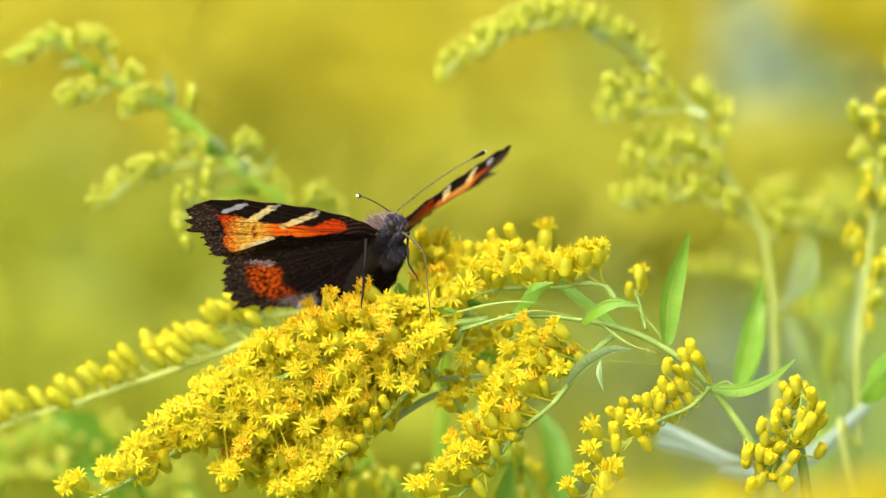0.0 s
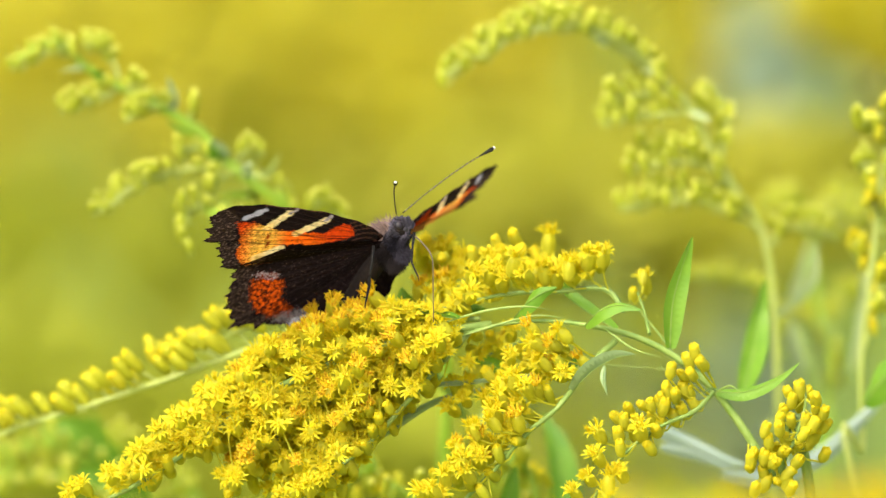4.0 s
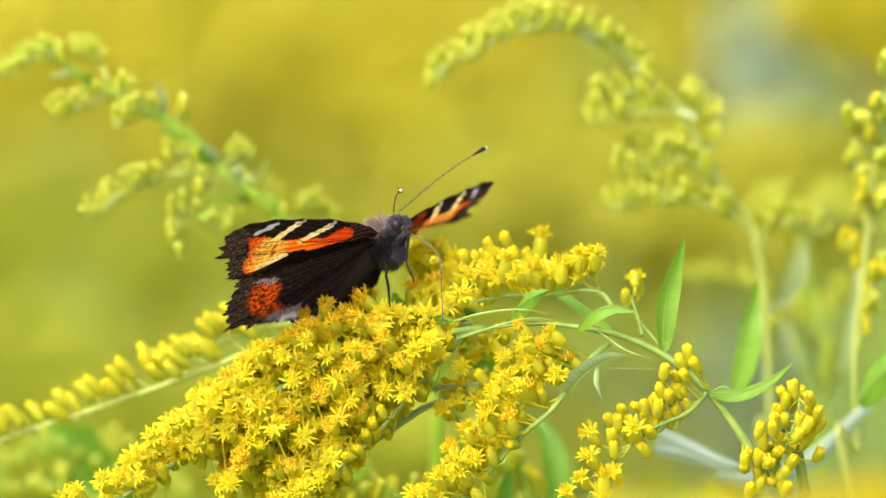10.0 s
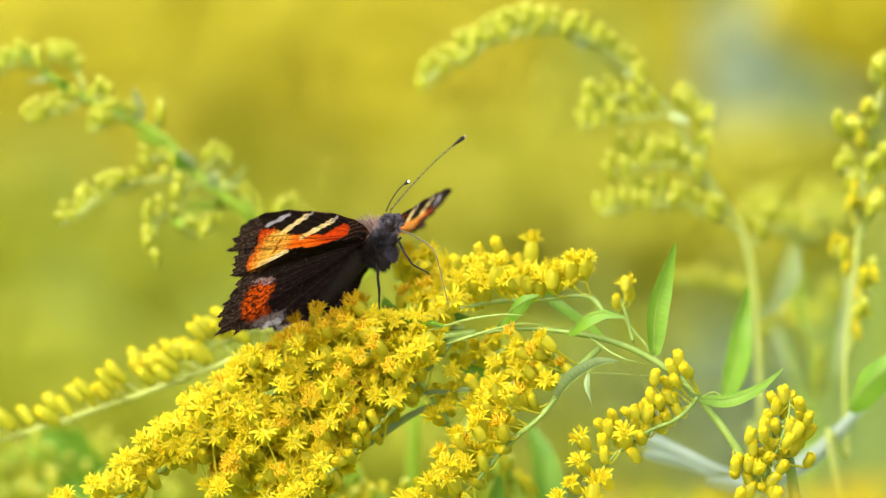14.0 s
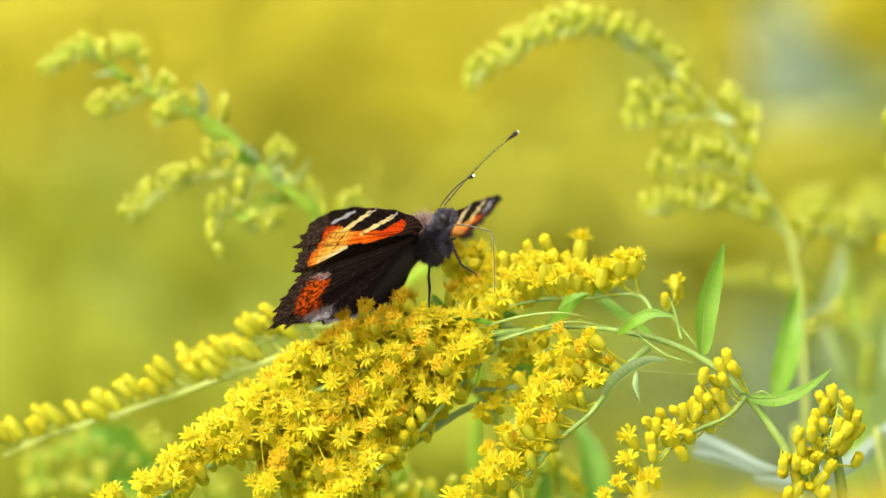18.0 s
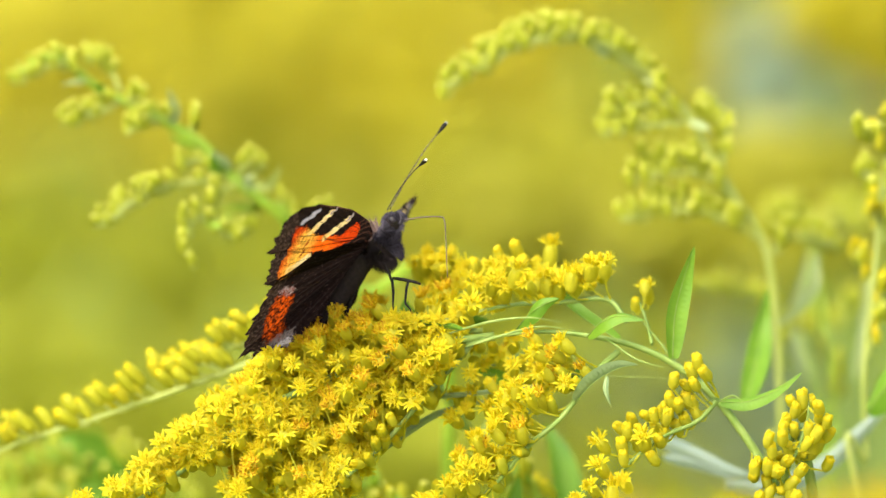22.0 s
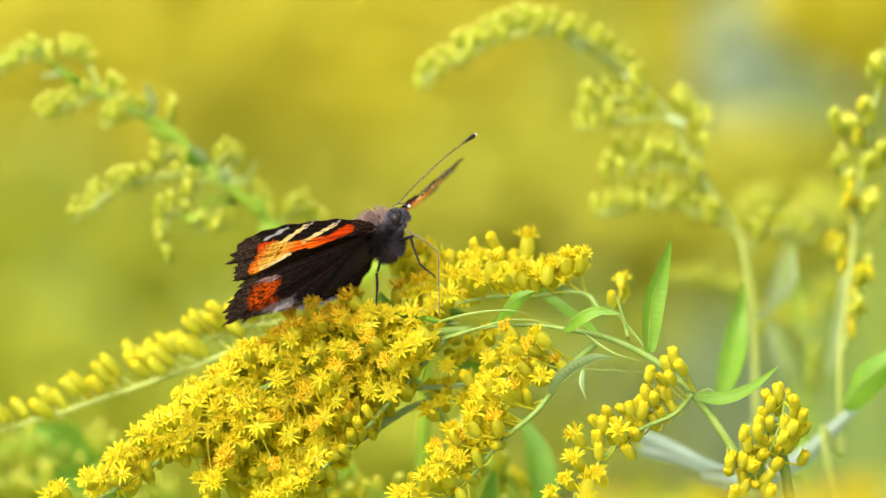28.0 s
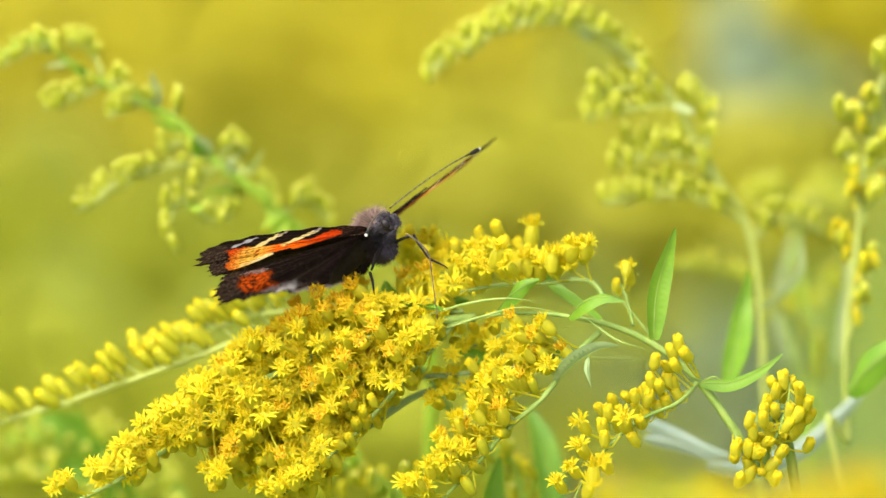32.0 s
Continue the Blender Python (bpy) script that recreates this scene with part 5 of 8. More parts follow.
# the meadow beyond
rng = random.Random(31)
verts, faces, slots = [], [], []


def patch(p, a, b, slot):
    n0 = len(verts)
    verts.extend((p - a, p - b, p + a, p + b))
    faces.append((n0, n0 + 1, n0 + 2, n0 + 3))
    slots.append(slot)


for k in range(7600):                                   # each a stem with its leaves and a plume
    if k < 2900:                                        # thick where the plants stand behind one another
        y = 1.5 + 9 * rng.random() ** 1.6
        x = rng.uniform(-1, 1) * (0.5 + 0.35 * y)
    else:                                               # thinner all round the clearing
        a, far = rng.uniform(0, 2 * math.pi), 2.4 + 7 * rng.random() ** 1.3
        x, y = far * math.sin(a), far * math.cos(a) - 0.6
        if y > 0 and abs(x) < 0.5 + 0.35 * y:
            continue
    top = 1.02 + 0.1 * noise.noise((x * 2, y * 2, 0)) + rng.uniform(-0.06, 0.04)
    lean = Vector((rng.gauss(0, 0.05), rng.gauss(0, 0.05), 0))
    turn = rng.uniform(0, 3.14)
    side = Vector((math.cos(turn), math.sin(turn), 0)) * 0.0035
    foot_, head_ = Vector((x, y, -0.02)), Vector((x, y, top)) + lean
    n0 = len(verts)
    verts += [foot_ - side, foot_ + side, head_ + side * 0.4, head_ - side * 0.4]
    faces.append((n0, n0 + 1, n0 + 2, n0 + 3))
    slots.append(1)
    for q in range(6):
        z = top * (1 - 0.75 * rng.random() ** 2)
        bloom = noise.noise((x * 3, y * 1.5, 5)) + rng.uniform(-0.5, 0.5) + (z - 0.75) > 0.0
        s = rng.uniform(0.008, 0.02) * (1 if bloom else 1.6)
        way = Vector([rng.gauss(0, 1) for _ in range(3)]).normalized()
        a = way.orthogonal().normalized() * s
        b = way.cross(a).normalized() * s * (1 if bloom else 0.35)
        p = Vector((x, y, z)) + lean * (z / top) + Vector((rng.gauss(0, 0.03), rng.gauss(0, 0.03), 0))
        patch(p, a, b, 0 if bloom else 1)
me = bpy.data.meshes.new("meadow")
me.from_pydata(verts, [], faces)
me.materials.append(FAR_YELLOW), me.materials.append(FAR_GREEN)
me.polygons.foreach_set("material_index", slots)
tagged(new("meadow", me), "dense yellow-flowering meadow of goldenrod stretching away", "meadow", kind="stuff")


# ---- what moves ----
def motions():
    walk(butterfly, [
    (0, pose(-0.00883, 0.00108, 1.00069, 3.2022, -39.4583, -51.8365)), (0.5, pose(-0.00911, 0.00109, 1.00064, 3.3754, -39.5673, -50.9409)),
    (1, pose(-0.00907, 0.00112, 1.00069, 3.1720, -39.9890, -49.6380)), (1.5, pose(-0.00877, 0.00114, 1.00072, 3.2566, -40.9066, -48.9682)),
    (2, pose(-0.00873, 0.00117, 1.00083, 2.5399, -42.3347, -47.9791)), (2.5, pose(-0.00924, 0.00132, 1.00128, -0.4863, -43.7899, -42.8516)),
    (3, pose(-0.00903, 0.00136, 1.00128, -0.3383, -44.6495, -40.9669)), (3.5, pose(-0.00883, 0.00121, 1.00047, -0.8374, -44.8753, -40.7818)),
    (5.5, pose(-0.00900, 0.00144, 1.00152, -2.4058, -45.6432, -37.0643)), (6, pose(-0.00861, 0.00149, 1.00165, -2.9504, -45.6665, -35.4688)),
    (6.5, pose(-0.00871, 0.00148, 1.00150, -3.7371, -45.6745, -34.2468)), (7, pose(-0.00878, 0.00147, 1.00143, -3.7965, -45.5992, -34.0596)),
    (7.5, pose(-0.00868, 0.00149, 1.00162, -3.7263, -45.2191, -34.4947)), (8, pose(-0.00868, 0.00150, 1.00165, -3.4130, -44.3703, -34.6011)),
    (8.5, pose(-0.00846, 0.00149, 1.00158, -2.6550, -43.2502, -34.8133)), (9, pose(-0.00808, 0.00148, 1.00146, -1.2130, -42.2949, -34.8041)),
    (9.5, pose(-0.00834, 0.00146, 1.00139, -1.4045, -41.8718, -35.4029)), (10, pose(-0.00850, 0.00146, 1.00144, -1.8011, -41.9385, -35.6930)),
    (10.5, pose(-0.00845, 0.00148, 1.00151, -1.7123, -42.1711, -35.4098)), (11, pose(-0.00862, 0.00151, 1.00155, -1.5130, -42.2572, -33.4256)),
    (11.5, pose(-0.00841, 0.00155, 1.00149, -2.5679, -42.1871, -29.5586)), (12, pose(-0.00794, 0.00160, 1.00164, -4.7093, -42.2421, -26.6885)),
    (12.5, pose(-0.00813, 0.00165, 1.00176, -7.1205, -42.5437, -23.5399)), (13, pose(-0.00931, 0.00162, 1.00164, -7.0011, -43.3083, -23.8651)),
    (13.5, pose(-0.00877, 0.00166, 1.00184, -6.6110, -43.8641, -23.5249)), (14, pose(-0.00872, 0.00169, 1.00194, -6.0198, -44.1368, -23.3178)),
    (14.5, pose(-0.00873, 0.00167, 1.00183, -5.8811, -44.2357, -23.4660)), (16.5, pose(-0.00864, 0.00171, 1.00200, -6.4525, -44.0963, -21.7669)),
    (17, pose(-0.00875, 0.00172, 1.00198, -6.9787, -43.9137, -20.9093)), (17.5, pose(-0.00813, 0.00177, 1.00221, -8.7043, -43.7934, -18.8112)),
    (18, pose(-0.00825, 0.00177, 1.00218, -8.4512, -44.2029, -18.1235)), (18.5, pose(-0.00773, 0.00184, 1.00244, -10.3874, -44.8699, -15.5253)),
    (19, pose(-0.00769, 0.00184, 1.00249, -13.1501, -45.9758, -13.8819)), (19.5, pose(-0.00854, 0.00180, 1.00219, -11.4625, -47.4205, -13.3308)),
    (20, pose(-0.00908, 0.00180, 1.00212, -11.1917, -48.7702, -11.8137)), (20.5, pose(-0.00975, 0.00178, 1.00194, -13.8947, -49.8059, -8.4577)),
    (21, pose(-0.01013, 0.00176, 1.00166, -14.5948, -50.5879, -5.1857)), (21.5, pose(-0.01060, 0.00180, 1.00190, -13.5975, -51.4723, -5.2422)),
    (22, pose(-0.01101, 0.00181, 1.00194, -12.5052, -51.8649, -6.1184)), (22.5, pose(-0.01085, 0.00180, 1.00193, -12.7888, -51.3546, -6.7491)),
    (23, pose(-0.01004, 0.00185, 1.00224, -12.6585, -49.8382, -8.0986)), (23.5, pose(-0.00964, 0.00181, 1.00213, -9.2332, -47.8125, -12.8543)),
    (24, pose(-0.00869, 0.00174, 1.00205, -1.4281, -45.5827, -22.1752)), (24.5, pose(-0.00855, 0.00170, 1.00191, 1.4251, -43.3120, -25.6006)),
    (25, pose(-0.00784, 0.00171, 1.00210, 2.8242, -41.8173, -27.3389)), (25.5, pose(-0.00762, 0.00170, 1.00204, 3.0705, -40.9913, -27.8516)),
    (27.5, pose(-0.00718, 0.00172, 1.00243, 3.8085, -40.4082, -32.1209)), (28, pose(-0.00725, 0.00170, 1.00240, 4.1601, -40.3331, -33.0425)),
    (28.5, pose(-0.00730, 0.00168, 1.00236, 5.2982, -40.1203, -34.4226)), (29, pose(-0.00719, 0.00164, 1.00222, 6.6259, -39.7696, -35.8630)),
    (29.5, pose(-0.00745, 0.00160, 1.00206, 7.9910, -39.2995, -37.2983)), (30, pose(-0.00746, 0.00156, 1.00195, 9.1022, -38.6982, -38.8123)),
    (30.5, pose(-0.00755, 0.00151, 1.00187, 8.8733, -37.8680, -40.7694)), (31, pose(-0.00816, 0.00138, 1.00133, 8.7459, -36.8251, -43.1406)),
    (31.5, pose(-0.00826, 0.00128, 1.00112, 10.1659, -35.5359, -46.8545)), (32, pose(-0.00832, 0.00120, 1.00098, 11.6092, -34.3211, -50.0944)),
    ])
    right = [
    (0, pose(0.00016, -0.00148, 0.00010, 172.4168, -17.7120, -65.6028)), (0.5, pose(0.00014, -0.00152, 0.00010, 174.1912, -11.0724, -64.6172)),
    (1, pose(0.00014, -0.00151, 0.00011, 174.4354, -11.5569, -64.9018)), (1.5, pose(0.00016, -0.00149, 0.00009, 171.8141, -12.4713, -64.8443)),
    (2, pose(0.00015, -0.00148, 0.00006, 170.3592, -14.0843, -64.3141)), (2.5, pose(0.00014, -0.00153, 0.00015, 177.6269, -17.7896, -63.9783)),
    (3, pose(0.00019, -0.00149, 0.00014, 174.2173, -14.1785, -64.1570)), (3.5, pose(0.00012, -0.00150, 0.00005, 171.0935, -15.2944, -63.7047)),
    (5.5, pose(0.00012, -0.00152, 0.00011, 176.0222, -9.4710, -65.2625)), (6, pose(0.00019, -0.00147, 0.00009, 175.1284, -8.8766, -65.2704)),
    (6.5, pose(0.00014, -0.00150, 0.00010, 174.1745, -12.6973, -64.1877)), (7, pose(0.00013, -0.00151, 0.00009, 173.7043, -14.0244, -63.7472)),
    (7.5, pose(0.00016, -0.00149, 0.00010, 176.0357, -10.6634, -64.4770)), (8, pose(0.00014, -0.00151, 0.00011, 176.3816, -10.7142, -64.9427)),
    (8.5, pose(0.00014, -0.00151, 0.00011, 175.5163, -10.2776, -65.0129)), (9, pose(0.00018, -0.00147, 0.00007, 172.9192, -8.3048, -64.6313)),
    (9.5, pose(0.00014, -0.00151, 0.00010, 174.8253, -9.9965, -65.0226)), (10, pose(0.00014, -0.00151, 0.00011, 176.1954, -8.5816, -65.0595)),
    (10.5, pose(0.00016, -0.00149, 0.00009, 176.1204, -8.3048, -65.0042)), (11, pose(0.00014, -0.00151, 0.00012, 176.7071, -9.3318, -65.3931)),
    (11.5, pose(0.00013, -0.00151, 0.00009, 175.7523, -9.3021, -64.6515)), (12, pose(0.00017, -0.00148, 0.00008, 173.8369, -9.5169, -65.3833)),
    (12.5, pose(0.00022, -0.00146, 0.00007, 174.6986, -7.4426, -63.9835)), (13, pose(0.00005, -0.00156, 0.00016, 177.9782, -9.0370, -63.6373)),
    (13.5, pose(0.00019, -0.00148, 0.00008, 175.9749, -9.4976, -64.1084)), (14, pose(0.00016, -0.00150, 0.00011, 175.5756, -9.4904, -64.4517)),
    (14.5, pose(0.00014, -0.00150, 0.00009, 175.3724, -9.1972, -63.6641)), (16.5, pose(0.00016, -0.00149, 0.00009, 176.0401, -9.3494, -63.9434)),
    (17, pose(0.00010, -0.00153, 0.00012, 175.9597, -8.6894, -64.0022)), (17.5, pose(0.00021, -0.00147, 0.00008, 175.9749, -6.0771, -64.0699)),
    (18, pose(0.00009, -0.00152, 0.00011, 175.4430, -6.5799, -64.8450)), (18.5, pose(0.00018, -0.00149, 0.00009, 174.1727, -10.5611, -65.9529)),
    (19, pose(0.00021, -0.00148, 0.00009, 175.6053, -12.8258, -65.0340)), (19.5, pose(0.00011, -0.00151, 0.00010, 174.5110, -9.6766, -63.6303)),
    (20, pose(0.00016, -0.00149, 0.00009, 174.6211, -8.5183, -63.2702)), (20.5, pose(0.00014, -0.00151, 0.00013, 176.5862, -9.3232, -61.8908)),
    (21, pose(0.00013, -0.00150, 0.00006, 175.6651, -8.9196, -61.1833)), (21.5, pose(0.00016, -0.00150, 0.00011, 176.4427, -7.7546, -61.9325)),
    (22, pose(0.00013, -0.00151, 0.00012, 176.5259, -8.7289, -63.0990)), (22.5, pose(0.00010, -0.00151, 0.00011, 177.1623, -10.8058, -63.5852)),
    (23, pose(0.00020, -0.00149, 0.00010, 176.6160, -11.0213, -63.5601)), (23.5, pose(0.00012, -0.00151, 0.00013, 177.0611, -12.0645, -63.9285)),
    (24, pose(0.00019, -0.00147, 0.00006, 171.9062, -8.8768, -66.3476)), (24.5, pose(0.00010, -0.00153, 0.00011, 173.1398, -10.9794, -64.3516)),
    (25, pose(0.00018, -0.00148, 0.00009, 172.3475, -14.5377, -65.0604)), (25.5, pose(0.00015, -0.00150, 0.00009, 173.1108, -12.9001, -66.1859)),
    (27.5, pose(0.00016, -0.00150, 0.00010, 174.5216, -11.6030, -65.2576)), (28, pose(0.00015, -0.00150, 0.00010, 175.8978, -9.6451, -65.4317)),
    (28.5, pose(0.00014, -0.00151, 0.00011, 175.9672, -9.9190, -64.4069)), (29, pose(0.00017, -0.00148, 0.00008, 174.9555, -9.7984, -64.0503)),
    (29.5, pose(0.00014, -0.00151, 0.00011, 175.1452, -10.3601, -63.2181)), (30, pose(0.00015, -0.00150, 0.00009, 174.7337, -9.9637, -63.0234)),
    (30.5, pose(0.00019, -0.00147, 0.00011, 176.0746, -9.8004, -62.2599)), (31, pose(0.00012, -0.00153, 0.00010, 174.2223, -11.1364, -63.7461)),
    (31.5, pose(0.00015, -0.00150, 0.00010, 172.8808, -14.0727, -63.0685)), (32, pose(0.00014, -0.00151, 0.00009, 172.8273, -9.9494, -64.0484)),
    ]
    left = [
    (0, pose(0.00016, 0.00148, 0.00010, 2.756, -19.709, 65.856)), (0.5, pose(0.00014, 0.00152, 0.00010, 0.998, -13.061, 64.926)), (1, pose(0.00014, 0.00151, 0.00011, 0.748, -13.544, 65.220)),
    (1.5, pose(0.00016, 0.00149, 0.00009, 3.442, -14.465, 65.121)), (2, pose(0.00015, 0.00148, 0.00006, 4.955, -16.081, 64.593)), (2.5, pose(0.00014, 0.00153, 0.00015, -1.910, -19.516, 64.576)),
    (3, pose(0.00019, 0.00149, 0.00014, 2.073, -15.721, 64.694)), (3.5, pose(0.00012, 0.00150, 0.00005, 4.814, -17.066, 64.189)), (5.5, pose(0.00012, 0.00152, 0.00011, -1.685, -11.984, 66.102)),
    (6, pose(0.00019, 0.00147, 0.00009, -0.413, -11.257, 66.120)), (6.5, pose(0.00014, 0.00150, 0.00010, 0.851, -14.947, 65.062)), (7, pose(0.00013, 0.00151, 0.00009, 1.660, -16.138, 64.664)),
    (7.5, pose(0.00016, 0.00149, 0.00010, -0.157, -12.434, 65.559)), (8, pose(0.00014, 0.00151, 0.00011, -0.031, -12.173, 66.127)), (8.5, pose(0.00014, 0.00151, 0.00011, 1.322, -11.454, 66.274)),
    (9, pose(0.00018, 0.00147, 0.00007, 4.448, -9.240, 65.945)), (9.5, pose(0.00014, 0.00151, 0.00010, 1.606, -11.194, 66.450)), (10, pose(0.00014, 0.00151, 0.00011, -0.625, -10.046, 66.596)),
    (10.5, pose(0.00016, 0.00149, 0.00009, -0.864, -9.820, 66.627)), (11, pose(0.00014, 0.00151, 0.00012, -1.805, -10.877, 67.126)), (11.5, pose(0.00013, 0.00151, 0.00009, -1.168, -10.923, 66.448)),
    (12, pose(0.00017, 0.00148, 0.00008, 0.427, -11.245, 67.213)), (12.5, pose(0.00022, 0.00146, 0.00007, -0.393, -9.063, 65.919)), (13, pose(0.00005, 0.00156, 0.00016, -3.765, -10.457, 65.758)),
    (13.5, pose(0.00019, 0.00148, 0.00008, -1.801, -10.906, 66.076)), (14, pose(0.00016, 0.00150, 0.00011, -1.432, -10.828, 66.304)), (14.5, pose(0.00014, 0.00150, 0.00009, -1.251, -10.455, 65.406)),
    (16.5, pose(0.00016, 0.00149, 0.00009, -2.055, -10.253, 65.278)), (17, pose(0.00010, 0.00153, 0.00012, -1.991, -9.512, 65.227)), (17.5, pose(0.00021, 0.00147, 0.00008, -2.400, -6.999, 65.174)),
    (18, pose(0.00009, 0.00152, 0.00011, -2.323, -7.613, 65.829)), (18.5, pose(0.00018, 0.00149, 0.00009, -2.464, -12.126, 66.788)), (19, pose(0.00021, 0.00148, 0.00009, -5.283, -14.887, 65.800)),
    (19.5, pose(0.00011, 0.00151, 0.00010, -3.669, -11.818, 64.285)), (20, pose(0.00016, 0.00149, 0.00009, -3.298, -10.723, 63.861)), (20.5, pose(0.00014, 0.00151, 0.00013, -4.969, -11.642, 62.498)),
    (21, pose(0.00013, 0.00150, 0.00006, -3.720, -11.380, 61.683)), (21.5, pose(0.00016, 0.00150, 0.00011, -4.178, -10.342, 62.397)), (22, pose(0.00013, 0.00151, 0.00012, -3.952, -11.449, 63.500)),
    (22.5, pose(0.00010, 0.00151, 0.00011, -4.290, -13.654, 63.949)), (23, pose(0.00020, 0.00149, 0.00010, -3.418, -14.004, 63.822)), (23.5, pose(0.00012, 0.00151, 0.00013, -2.030, -14.474, 64.100)),
    (24, pose(0.00019, 0.00147, 0.00006, 4.995, -10.707, 66.247)), (24.5, pose(0.00010, 0.00153, 0.00011, 4.680, -12.646, 64.210)), (25, pose(0.00018, 0.00148, 0.00009, 6.415, -16.035, 64.812)),
    (25.5, pose(0.00015, 0.00150, 0.00009, 5.515, -14.203, 66.445)), (27.5, pose(0.00016, 0.00150, 0.00010, 0.004, -13.619, 67.373)), (28, pose(0.00015, 0.00150, 0.00010, -1.401, -11.360, 68.031)),
    (28.5, pose(0.00014, 0.00151, 0.00011, -2.042, -11.564, 67.461)), (29, pose(0.00017, 0.00148, 0.00008, -1.579, -11.432, 67.521)), (29.5, pose(0.00014, 0.00151, 0.00011, -2.366, -11.907, 67.147)),
    (30, pose(0.00015, 0.00150, 0.00009, -2.486, -11.459, 67.378)), (30.5, pose(0.00019, 0.00147, 0.00011, -2.884, -10.841, 66.650)), (31, pose(0.00012, 0.00153, 0.00010, -0.204, -11.957, 68.143)),
    (31.5, pose(0.00015, 0.00150, 0.00010, 1.832, -14.632, 67.535)), (32, pose(0.00014, 0.00151, 0.00009, 3.139, -10.171, 68.485)),
    ]
    for ob in right_wings:
        walk(ob, right)
    walk(left_wings[0], left)
    tucked = pose(0, 0, 0.0005, 0, 0, -40)
    walk(left_wings[1], [(t, m @ tucked) for t, m in left])
